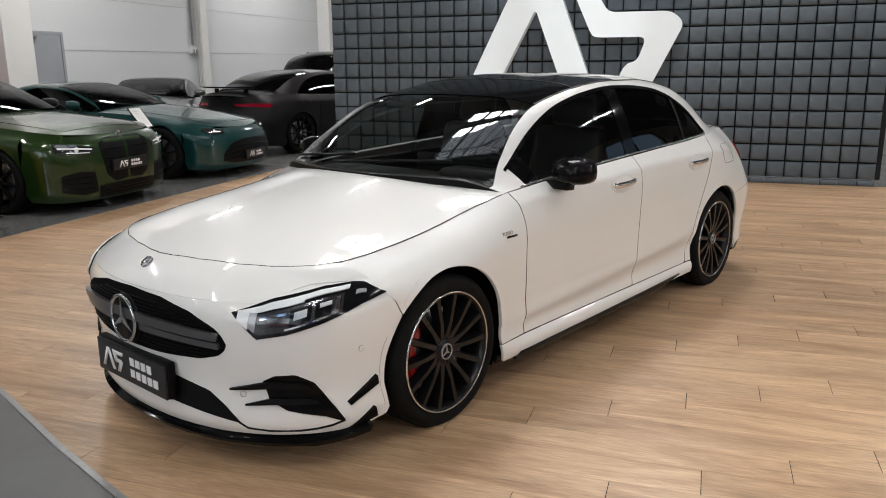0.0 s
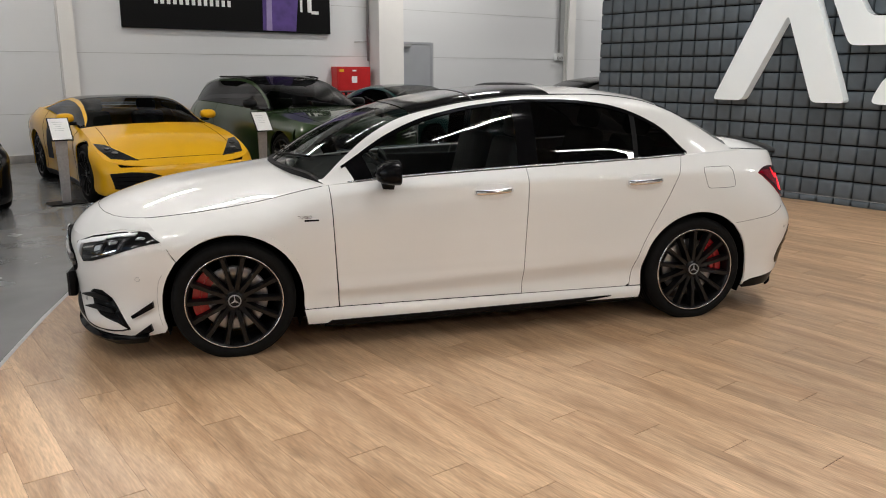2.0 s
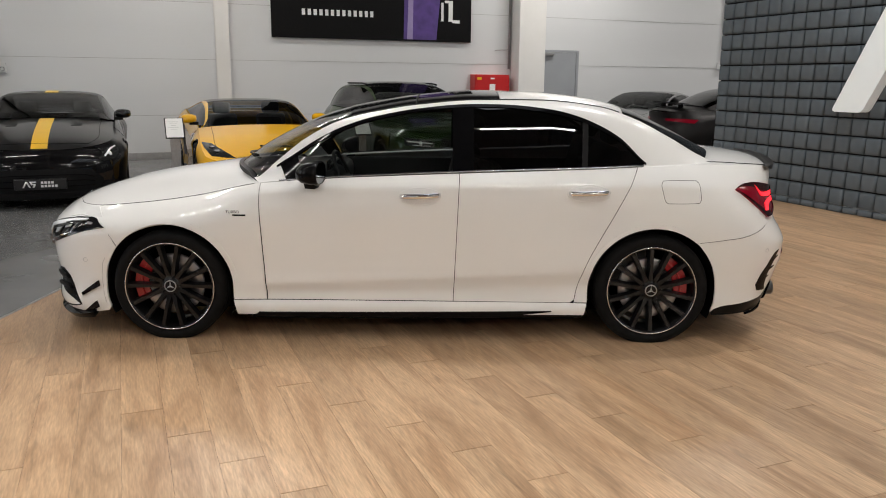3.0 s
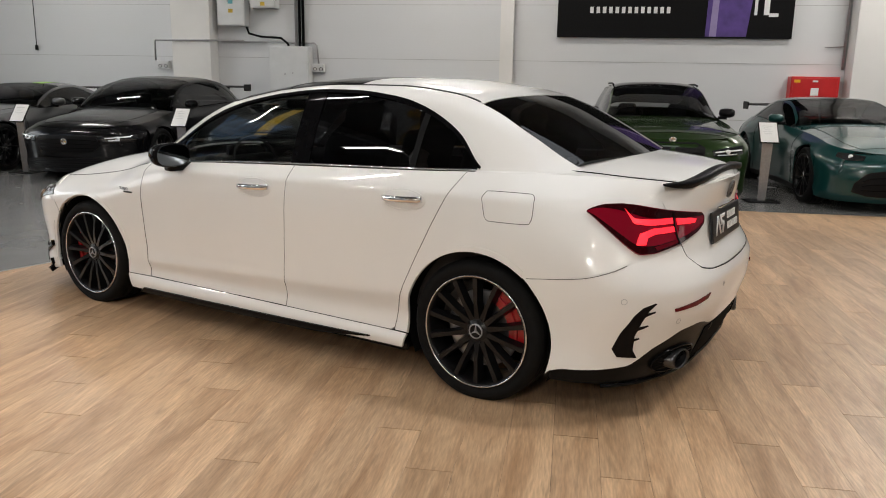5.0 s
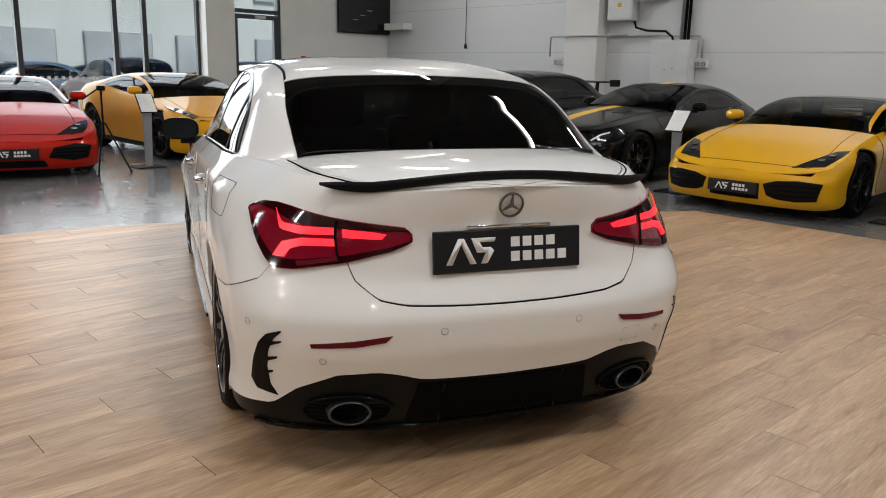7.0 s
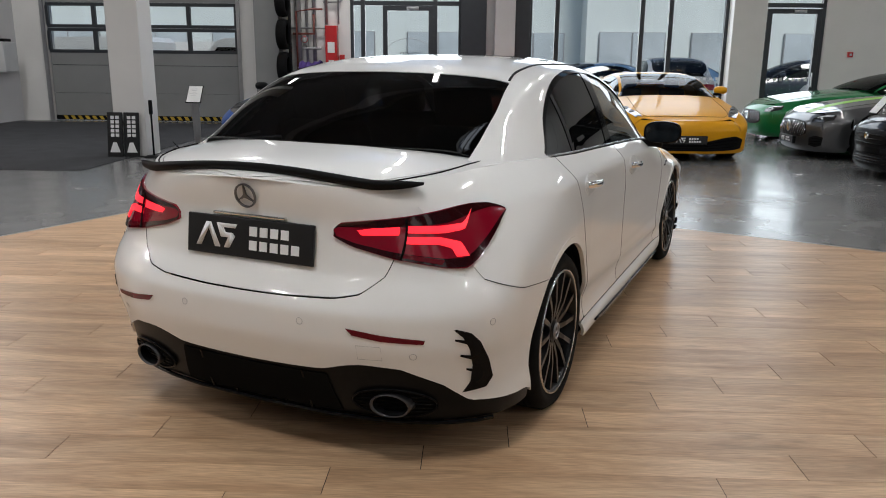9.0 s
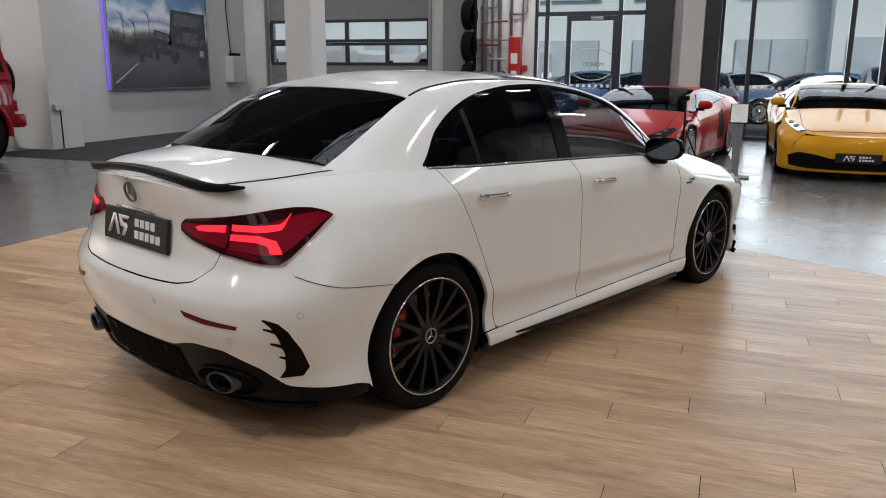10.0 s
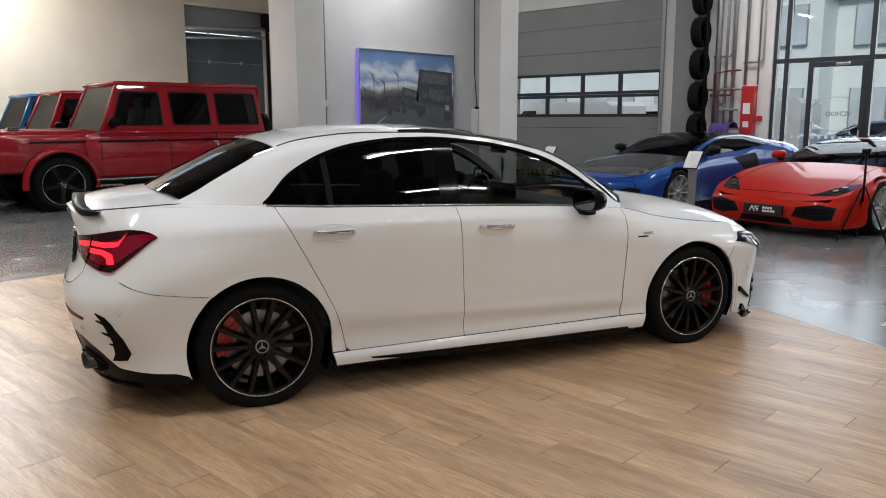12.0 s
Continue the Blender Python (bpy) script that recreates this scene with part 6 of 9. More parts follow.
# ceiling light lines, out of view; k tunes each one's brightness
# the lines at x = 4.0 and 4.4 are added to brighten the car's front
ROWS = tuple((y, x, k) for y, row in ((-8.4, ((-14.5, 1.7), (-7.0, 1.9), (0.5, 1.15), (8.0, 0.65))), (-4.2, ((-14.5, 1.0), (-7.4, 1.3), (0.3, 0.65), (4.0, 0.5), (7.6, 0.4))), (0.9, ((-14.5, 1.4), (-4.7, 1.45), (4.4, 0.5), (7.6, 0.35))),
                                   (4.6, ((-7.0, 0.7), (0.5, 0.8), (8.0, 0.7))), (9.0, ((-7.0, 0.9), (-1.4, 1.3), (8.6, 1.15))), (14.4, ((1.2, 4.8),))) for x, k in row)
for y, x, k in ROWS:
    ob = thing("ceiling_light", "lit white double tube ceiling light, out of view, some added as fill", "ceiling light", pose(x, y, CEIL - 0.62), "ceiling light lines")
    part("housing", box(0, 0, 0.05, 1.8, 0.16, 0.05, 0.01), PLASTER, ob, smooth=False)
    for s in (-0.04, 0.04):
        part("diffuser", box(0, s, 0.012, 1.7, 0.03, 0.024, 0.008), LAMP_E, ob, "lit white tube", smooth=False)
    part("hanger", join(tube([(-0.7, 0, 0.07), (-0.7, 0, 0.60)], 0.004, 5), tube([(0.7, 0, 0.07), (0.7, 0, 0.60)], 0.004, 5)), STEEL, ob)
for y, x, k in ROWS:
    li = bpy.data.lights.new("light_line", "AREA")
    li.shape, li.size, li.size_y, li.energy, li.color = "RECTANGLE", 1.6, 0.09, LAMP_W * k, (1.0, 0.98, 0.965)
    lo = new("light_line", li)
    lo.matrix_world = pose(x, y, CEIL - 0.655)
for y0, y1, z0, z1 in ((-5.1, -1.1, 0.3, 5.0), (0.4, 2.7, 0.3, 5.0), (-7.2, -6.0, 0.3, 5.0)):
    li = bpy.data.lights.new("bay_daylight", "AREA")
    li.shape, li.size, li.size_y, li.energy, li.color = "RECTANGLE", y1 - y0, z1 - z0, DAY_W * (y1 - y0) * (z1 - z0) / 19.0, (0.92, 0.96, 1.0)
    lo = new("bay_daylight", li)
    lo.matrix_world = look((X1 + 0.25, (y0 + y1) / 2, (z0 + z1) / 2), (X1 - 5, (y0 + y1) / 2, (z0 + z1) / 2 - 0.8))

# acoustic wall with the big mark
FX, FY0, FY1, FZ1 = -5.88, -3.88, 3.22, 4.6
foam_wall = structure("wall_acoustic", box(FX - 0.12, (FY0 + FY1) / 2, FZ1 / 2 + 0.04, 0.20, FY1 - FY0, FZ1 - 0.08), FOAM_BACK, "free-standing wall clad in slate acoustic tiles", "wall")
LZ = 1.15

sign = thing("wall_sign", "large gloss white dealer mark on the acoustic wall", "sign")
part("letter_stroke", prism(rounded([(-1.84, LZ), (-1.44, LZ), (-0.93, LZ + 0.98), (-0.56, LZ), (-0.18, LZ), (-0.74, LZ + 1.5), (-1.10, LZ + 1.5)], 0.06), 0.13, "x", FX + 0.04), LOGO_W, sign, smooth=False)
part("letter_stroke", prism(rounded([(-0.60, LZ + 1.5), (0.98, LZ + 1.5), (0.86, LZ + 1.20), (-0.18, LZ + 1.20), (-0.02, LZ + 0.92), (0.74, LZ + 0.92), (0.90, LZ + 0.78), (0.52, LZ), (0.12, LZ), (0.10, LZ + 0.06), (0.22, LZ + 0.30), (0.36, LZ + 0.33), (0.46, LZ + 0.62), (-0.16, LZ + 0.62), (-0.22, LZ + 0.66)], 0.10), 0.13, "x", FX + 0.04), LOGO_W, sign, smooth=False)


# ---------------------------------------------------------------- the other cars
SIDE = ((0.10, 0.055), (0.18, 0.022), (0.30, 0.024), (0.45, 0.012), (0.60, 0.0), (0.72, 0.002), (0.85, 0.010), (1.05, 0.015))
MID_ENGINE = dict(
    front=((0.10, 2.08), (0.18, 2.12), (0.30, 2.14), (0.42, 2.15), (0.52, 2.12), (0.58, 2.06)),
    rear=((0.15, -2.0), (0.3, -2.06), (0.6, -2.10), (0.85, -2.10), (0.95, -2.05)),
    width=((-2.2, 0.90), (-1.28, 0.955), (-0.4, 0.90), (0.5, 0.90), (1.28, 0.945), (2.2, 0.90)),
    top=((2.06, 0.56), (1.7, 0.66), (1.3, 0.74), (0.9, 0.80), (0.4, 0.85), (-0.3, 0.90), (-0.9, 0.97), (-1.4, 0.99), (-2.05, 0.93)),
    hood=((2.06, 0.561), (1.7, 0.67), (1.3, 0.77), (0.9, 0.86), (-0.9, 1.08), (-1.5, 1.03), (-2.05, 0.95)),
    roof=((0.78, 0.850), (0.5, 1.000), (0.22, 1.105), (-0.10, 1.160), (-0.5, 1.175), (-0.85, 1.140), (-1.2, 1.075), (-1.6, 1.02), (-1.8, 1.0)),
    inset=((2.1, 0.12), (1.2, 0.14), (0.6, 0.09), (-0.4, 0.08), (-1.3, 0.12), (-2.1, 0.14)),
    reach=((2.1, 0.14), (1.1, 0.16), (0.2, 0.20), (-2.1, 0.22)), side=SIDE,
    glass_top=((0.78, 0.30), (0.5, 0.55), (0.1, 0.74), (-0.4, 0.78), (-0.7, 0.66), (-0.95, 0.40), (-1.1, 0.06)),
    belt=(0.78, -1.75), bow_front=0.15, corner_front=0.40, corner_rear=0.30, ef=0.80, er=0.70)
WEDGE = dict(MID_ENGINE,
    front=((0.10, 2.08), (0.18, 2.13), (0.30, 2.16), (0.38, 2.165), (0.46, 2.12)),
    top=((2.12, 0.45), (1.9, 0.535), (1.6, 0.645), (1.3, 0.735), (0.9, 0.80), (0.4, 0.85), (-0.3, 0.90), (-0.9, 0.97), (-1.4, 0.99), (-2.05, 0.93)),
    hood=((2.12, 0.4505), (1.9, 0.545), (1.6, 0.665), (1.3, 0.765), (0.9, 0.86), (-0.9, 1.08), (-1.5, 1.03), (-2.05, 0.95)),
    inset=((2.1, 0.05), (1.6, 0.07), (1.2, 0.10), (0.6, 0.09), (-0.4, 0.08), (-1.3, 0.12), (-2.1, 0.14)),
    corner_front=0.34, ef=0.72)
LONG_NOSE = dict(
    front=((0.10, 2.16), (0.18, 2.21), (0.35, 2.22), (0.50, 2.20), (0.60, 2.15), (0.66, 2.08)),
    rear=((0.15, -2.0), (0.3, -2.10), (0.6, -2.14), (0.8, -2.12), (0.92, -2.06)),
    width=((-2.2, 0.88), (-1.32, 0.960), (-0.5, 0.90), (0.5, 0.90), (1.32, 0.945), (2.2, 0.88)),
    top=((2.08, 0.66), (1.75, 0.735), (1.32, 0.80), (0.8, 0.845), (0.3, 0.875), (-0.5, 0.915), (-1.3, 0.95), (-2.06, 0.90)),
    hood=((2.08, 0.661), (1.75, 0.775), (1.32, 0.86), (0.8, 0.925), (0.4, 0.96), (-1.4, 1.03), (-2.06, 0.93)),
    roof=((0.32, 0.955), (0.05, 1.085), (-0.25, 1.20), (-0.55, 1.262), (-0.8, 1.27), (-1.1, 1.23), (-1.5, 1.10), (-1.85, 0.97), (-2.0, 0.93)),
    inset=((2.1, 0.14), (1.3, 0.16), (0.4, 0.09), (-0.5, 0.08), (-1.3, 0.14), (-2.1, 0.16)),
    reach=((2.1, 0.16), (1.1, 0.20), (0.2, 0.22), (-2.1, 0.26)), side=SIDE,
    glass_top=((0.32, 0.30), (0.05, 0.60), (-0.3, 0.78), (-0.7, 0.78), (-1.0, 0.62), (-1.25, 0.34), (-1.42, 0.04)),
    belt=(0.32, -1.95), bow_front=0.30, corner_front=0.50, corner_rear=0.40, ef=0.85, er=0.80)
ESTATE = dict(
    front=((0.10, 2.28), (0.20, 2.32), (0.45, 2.32), (0.62, 2.31), (0.72, 2.28), (0.78, 2.20)),
    rear=((0.15, -2.28), (0.3, -2.36), (0.6, -2.38), (0.85, -2.34), (1.0, -2.28)),
    width=((-2.3, 0.88), (-1.43, 0.945), (-0.6, 0.90), (0.6, 0.90), (1.43, 0.945), (2.3, 0.88)),
    top=((2.20, 0.78), (1.9, 0.83), (1.43, 0.88), (0.9, 0.93), (0.3, 0.96), (-0.6, 0.99), (-1.6, 1.02), (-2.28, 1.02)),
    hood=((2.20, 0.781), (1.9, 0.885), (1.43, 0.945), (1.0, 0.985), (0.7, 1.01), (-2.0, 1.06), (-2.28, 1.03)),
    roof=((0.72, 1.01), (0.45, 1.165), (0.15, 1.315), (-0.15, 1.40), (-0.6, 1.44), (-1.3, 1.435), (-1.85, 1.37), (-2.1, 1.22), (-2.25, 1.05)),
    inset=((2.2, 0.12), (1.4, 0.13), (0.6, 0.09), (-0.6, 0.08), (-1.5, 0.09), (-2.2, 0.12)),
    reach=((2.2, 0.16), (1.1, 0.18), (0.2, 0.24), (-2.2, 0.24)), side=SIDE,
    glass_top=((0.72, 0.25), (0.45, 0.58), (0.1, 0.76), (-0.4, 0.80), (-1.3, 0.78), (-1.75, 0.66), (-2.05, 0.10)),
    belt=(0.72, -2.2), bow_front=0.24, bow_rear=0.05, corner_front=0.42, corner_rear=0.34, ef=0.80, er=0.70)
SALOON = dict(WHITE_CAR)


def paint(name, color, rough=0.25, metal=0.35, coat=1.0):
    return mat(name, color, rough + 0.1, metal * 0.5, coat=coat, spec=0.10, vary=0.06, scale=2.5, bump=0.003, bscale=900)


def joints(sh, put, xd, xq, xh, c0):
    """Thin dark gaps round the doors and the bonnet."""
    for fn in (sh.left, sh.right):
        for x in (xd, xq):
            z1 = sh.T(x) - 0.005
            put("panel_joint", tube([Vector(fn(sh.px(x, z), z)) for z in np.linspace(0.20, z1, 14)], 0.003, 4), DARK_VOID)
    for s in (1, -1):
        put("bonnet_joint", tube([Vector(sh.top(x, s * 0.80 * sh.rim(x))) + Vector((0, 0, 0.001)) for x in np.linspace(c0 + 0.12, xh, 14)], 0.003, 4), DARK_VOID)
    if sh.bf < 0.4:
        put("bonnet_joint", tube([Vector(sh.top(xh, f * sh.rim(xh))) + Vector((0, 0, 0.001)) for f in np.linspace(-0.80, 0.80, 24)], 0.003, 4), DARK_VOID)


def show_car(name, label, arche, m, body, axles, wheel_r, scale=(1, 1, 1), lamps=(), dark=(), plate=None, roof=None, rim=RIM_BLACK, rim_lip=RIM_BLACK, caliper=None, spokes=10,
             stripe=None, wing=None, seats=SEAT_M, fine=1.0, tail=(), lamp_mat=CLEAR_LAMP, group="", bonnet=None, top_lamps=(), vents=(), guides=(), mirrors=None, side_vent=None, slats=0, badge=None):
    """A parked car from its shape tables: body panels, glass, lamps, wheels and mirrors."""
    ob = thing(name, label, "car", m, group)
    sh = Shape(**arche)
    S = Matrix.Diagonal((*scale, 1))
    k = fine
    wf, wr = axles
    wz = wheel_r - 0.008
    ax0, ax1 = wf / scale[0], wr / scale[0]
    az, ar = wz / scale[2], (wheel_r + 0.035) / scale[0]

    def put(nm, geo, material, lab="", smooth=True):
        return part(nm, moved(geo, S), material, ob, lab, smooth)

    def sides(nm, A, B, n, mm, material=body, lab="", off=0.0):
        for fn in (sh.left, sh.right):
            put(nm, skin((lambda x, z, f=fn: f(sh.px(x, z), z)), A, B, int(n * k), max(2, int(mm * k)), off, 0.012), material, lab)

    T = sh.T
    c0, c1 = sh.belt
    lo = 0.17
    xf0, xf1 = ax0 + ar * 0.94, ax0 - ar * 0.985
    xr0, xr1 = ax1 + ar * 0.985, ax1 - ar * 0.94
    ftop = T(xf0)
    sides("wing", [(xf0, T(xf0))] + [(x, T(x)) for x in np.linspace(xf0, xf1 - 0.12, 8)][1:], arc(ax0, az, ar, 20, 180, 22) + [(xf1 - 0.004, lo + 0.02), (xf1 - 0.12, lo + 0.02)], 34, 9)
    sides("door", [(xf1 - 0.124, T(xf1 - 0.124))] + [(x, T(x)) for x in np.linspace(xf1 - 0.124, xr0 + 0.10, 8)][1:], [(xf1 - 0.124, lo + 0.02), (xr0 + 0.10, lo + 0.02)], 20, 12)
    sides("sill", [(xf1, lo + 0.017), (xr0, lo + 0.017)], [(xf1, lo - 0.06), (xr0, lo - 0.06)], 14, 3, SATIN_BLACK)
    sides("quarter_panel", [(xr0 + 0.096, T(xr0 + 0.096))] + [(x, T(x)) for x in np.linspace(xr0 + 0.096, xr1, 8)][1:], [(xr0 + 0.096, lo + 0.02), (xr0 + 0.004, lo + 0.02)] + arc(ax1, az, ar, 0, 160, 22), 34, 9)
    fz = sh.F
    topz = T(5.0)
    hf = sh.side_pts([(xf0, ftop)] + [(x, T(x)) for x in np.linspace(xf0, fz(topz) - 0.12, 4)][1:]) + [(p, topz) for p in (0.55, 0.35, 0.18, 0.0)]
    hb = sh.side_pts(arc(ax0, az, ar, 20, -18, 6) + [(xf0 + 0.04, 0.14)]) + [(p, 0.12) for p in (0.6, 0.3, 0.0)]
    full = lambda h: list(h) + [(-p, z) for p, z in reversed(h[:-1])]
    put("front_bumper", skin(sh.wall, full(hf), full(hb), int(56 * k), int(12 * k), 0, 0.012), body)
    bz = T(-5.0)
    rf = sh.side_pts([(xr1, T(xr1))] + [(x, T(x)) for x in np.linspace(xr1, sh.B(bz) + 0.12, 4)][1:]) + [(p, bz) for p in (2.5, 2.75, 3.0)]
    rb = sh.side_pts(arc(ax1, az, ar, 160, 198, 6) + [(xr1 - 0.04, 0.16)]) + [(p, 0.18) for p in (2.5, 2.75, 3.0)]
    fullr = lambda h: list(h) + [(6 - p, z) for p, z in reversed(h[:-1])]
    put("rear_bumper", skin(sh.wall, fullr(rf), fullr(rb), int(50 * k), int(10 * k), 0, 0.012), body)
    hx = sh.F(topz) - 0.012
    onh = lambda x, f: sh.top(x, f * sh.rim(x))
    x0h = hx - 0.16
    rim0 = sh.rim(x0h)
    pe = sh.px(x0h, T(x0h))
    rim_line = [sh.wall(p, T(sh.wall(p, topz)[0]))[:2] for p in np.linspace(-pe, pe, 25)]
    rim_line = [(max(x0h, x - 0.002), y) for x, y in rim_line]
    put("bonnet_lip", skin(sh.top, rim_line, [(x0h, -rim0), (x0h, 0), (x0h, rim0)], int(36 * k), 6, 0, 0.01), body)
    put("bonnet", skin(onh, [(x0h - 0.002, -1.0), (x0h - 0.002, 1.0)], [(c0 + 0.02, -1.0), (c0 + sh.bf * 0.75, -0.5), (c0 + sh.bf - 0.01, 0.0), (c0 + sh.bf * 0.75, 0.5), (c0 + 0.02, 1.0)], int(30 * k), int(22 * k), 0, 0.01), bonnet or body)
    bx = sh.B(bz) + 0.01
    put("boot_lid", skin(onh, [(c1 + 0.05, -1.0), (c1 - sh.br * 0.6, -0.5), (c1 - sh.br * 0.8, 0), (c1 - sh.br * 0.6, 0.5), (c1 + 0.05, 1.0)], [(bx + 0.05, -1.0), (bx, -0.5), (bx, 0), (bx, 0.5), (bx + 0.05, 1.0)], int(24 * k), int(8 * k), 0, 0.01), body)
    gtop = lambda x: sh.tz(sh.glass_top(x))
    x_end = [x for x in np.linspace(c0, c1, 200) if sh.glass_top(x) <= 0.12 and x < 0][0]
    peak = max(np.linspace(c0, c1, 120), key=lambda x: sh.R(x))
    x_hd, x_rw = peak + 0.42 * (c0 - peak) * 0.75, peak - 0.32 * (peak - c1)
    ed = table((c0, 0.22), (c0 * 0.7 + x_hd * 0.3, 0.46), (x_hd, 0.60), (x_rw, 0.62), (x_rw * 0.4 + c1 * 0.6, 0.56), (c1, 0.36))
    rail_lo = lambda x: min(gtop(x), ed(x) - 0.004) if x > x_end else 0.0
    def band(nm, xa, xb, f0, f1, n, mm, material, lab="", off=0.0, mirror=True):
        xs = np.linspace(xa, xb, int(n * k) + 1)
        for q in ((0, 1) if mirror else (0,)):
            A, B = [(x, f0(x)) for x in xs], [(x, f1(x)) for x in xs]
            if q:
                A, B = [(x, 2 - t) for x, t in A], [(x, 2 - t) for x, t in B]
            put(nm, skin(sh.cabin, A, B, int(n * k), max(2, int(mm * k)), off, 0.008, 0.75), material, lab)
    band("roof_rail", c0 - 0.04, c1, rail_lo, ed, 40, 5, body)
    over = lambda x: 2 - ed(x)
    band("windscreen", c0, x_hd, lambda x: ed(x) + 0.004, over, 16, 20, GLASS_MID, "tinted windscreen", -0.002, False)
    band("roof_panel", x_hd, x_rw, lambda x: ed(x) + 0.002, over, 14, 20, roof or body, "", 0.0, False)
    band("rear_window", x_rw, c1, lambda x: ed(x) + 0.004, over, 12, 18, GLASS_DARK, "dark rear window", -0.002, False)
    band("side_window", c0 - 0.10, x_end + 0.01, lambda x: 0.015, gtop, 26, 8, GLASS_DARK, "dark side window", -0.004)
    inner = join(box((c0 + c1) / 2, 0, 0.40, c0 - c1 + 0.2, 1.5, 0.08), box(c0 - 0.02, 0, 0.74, 0.30, 1.36, 0.16, 0.04))
    put("cabin_tub", inner, SEAT_M, "dark dashboard and floor")
    for y in (0.36, -0.36):
        seat_parts(ob, (c0 - 0.80) * scale[0], y * scale[1], 0.36, seats, 0.95)
    put("underbody", join(box(0, 0, 0.30, (ax0 - ax1) + 0.2, 1.0, 0.34), box(ax0 + 0.1, 0, 0.34, 0.7, 0.95, 0.24), box(ax1 - 0.2, 0, 0.45, 0.8, 0.95, 0.40)), DARK_VOID, "", False)
    g = cut_below(lathe([(ar * scale[0] + 0.01, 0.0), (ar * scale[0] + 0.01, -0.30), (0.05, -0.30)], 28), 0.10 - wz)
    yw = sh.width(ax0) * scale[1]
    for x in (wf, wr):
        for q in (1, -1):
            part("wheel_arch_liner", moved(g, pose(x, q * (yw - 0.05), wz) @ (Matrix.Identity(4) if q > 0 else Matrix.Rotation(math.pi, 4, "Z"))), DARK_VOID, ob)
    for i, (x, q) in enumerate(((wf, 1), (wf, -1), (wr, 1), (wr, -1))):
        make_wheel(ob, x, q * (yw - 0.145), wz, wheel_r, 0.245, wheel_r - 0.075, spokes, rim, rim_lip, caliper, SATIN_CHROME, 40, 0.020, "", 0.2 * i)
    sm = (c0 - 0.26) * scale[0]
    mirror_parts(ob, sm, sh.rim(c0 - 0.26) * scale[1] + 0.02, (T(c0 - 0.26) + 0.085) * scale[2], mirrors or body, 0.88)
    if fine > 0.8:
        joints(sh, put, xf1 - 0.122, xr0 + 0.098, x0h, c0)
    for a, b in lamps:
        for q in (1, -1):
            lamp = put("headlamp", skin(sh.wall, [(p * q, z) for p, z in sh.front_pts(a)], [(p * q, z) for p, z in sh.front_pts(b)], 16, 6, 0.006, 0.012), lamp_mat, "smoked headlamp")
            ca, cb = sum(y for y, _ in a + b) / len(a + b), sum(z for _, z in a + b) / len(a + b)
            c = Vector(sh.wall(sh.py(ca, cb) * q, cb))
            part("lamp_lens", lathe([(0.0, 0.012), (0.022, 0.010), (0.030, 0.0)], 16, "x"), LAMP_WHITE, lamp, "bright lamp lens", m=Matrix.Translation((c.x * scale[0] + 0.004, c.y * scale[1], c.z * scale[2])))
    for a, b, q2 in dark:
        for q in ((1, -1) if q2 else (1,)):
            A, B = sh.front_pts(a), sh.front_pts(b)
            if not q2:
                A, B = full(A), full(B)
            gr = put("air_intake", skin(sh.wall, [(p * q, z) for p, z in A], [(p * q, z) for p, z in B], 26, 6, 0.005, 0.012), SATIN_BLACK, "black air intake with bars")
            if slats and not q2:
                for pa, pb in list(zip(smooth_line(A, slats), smooth_line(B, slats)))[1:-1]:
                    part("grille_slat", moved(tube([Vector(sh.wall(*(pa * (1 - f) + pb * f))) + Vector((0.008, 0, 0)) for f in (0.06, 0.5, 0.94)], 0.006, 6), S), SATIN_CHROME, gr)
                continue
            for j in range(1, 4):
                f = j / 4
                mid = [(pa * (1 - f) + pb * f, wa * (1 - f) + wb * f) for (pa, wa), (pb, wb) in zip(smooth_line(A, 10), smooth_line(B, 10))]
                part("intake_bar", moved(tube([Vector(sh.wall(p * q, z)) + Vector((0.007, 0, 0)) for p, z in mid[1:-1]], 0.0045, 5), S), GLOSS_BLACK, gr)
    for a, b in top_lamps:
        for q in (1, -1):
            fn = lambda x, y: sh.top(x, q * y)
            lamp = put("headlamp", skin(fn, a, b, 18, 6, 0.004, 0.012), lamp_mat, "smoked headlamp")
            for f in (0.32, 0.62):
                c = Vector(fn(a[0][0] * (1 - f) * 0.5 + a[-1][0] * f * 0.5 + b[0][0] * (1 - f) * 0.5 + b[-1][0] * f * 0.5, a[0][1] * (1 - f) * 0.5 + a[-1][1] * f * 0.5 + b[0][1] * (1 - f) * 0.5 + b[-1][1] * f * 0.5))
                part("lamp_lens", lathe([(0.0, 0.010), (0.030, 0.010), (0.034, 0.012), (0.038, 0.004)], 18, "z"), DARK_STEEL, lamp, "round steel lamp lens", m=Matrix.Translation((c.x * scale[0], c.y * scale[1], c.z * scale[2] + 0.003)) @ pose(0, 0, 0, 0, 16, 0))
    for a, b in guides:
        for q in (1, -1):
            put("light_guide", skin(sh.wall, [(p * q, z) for p, z in sh.front_pts(a)], [(p * q, z) for p, z in sh.front_pts(b)], 14, 2, 0.019, 0.006), LAMP_WHITE, "white light guide")
    for a, b in vents:
        for q in (1, -1):
            put("bonnet_vent", skin(lambda x, y: sh.top(x, q * y), a, b, 10, 4, 0.003, 0.006), SATIN_BLACK, "black bonnet vent")
    if arche is ESTATE and fine > 0.8:
        for q in (0, 1):
            rl = [Vector(sh.cabin(x, abs(2 * q - 0.60))) + Vector((0, 0, 0.028)) for x in np.linspace(x_hd - 0.1, x_rw - 0.2, 14)]
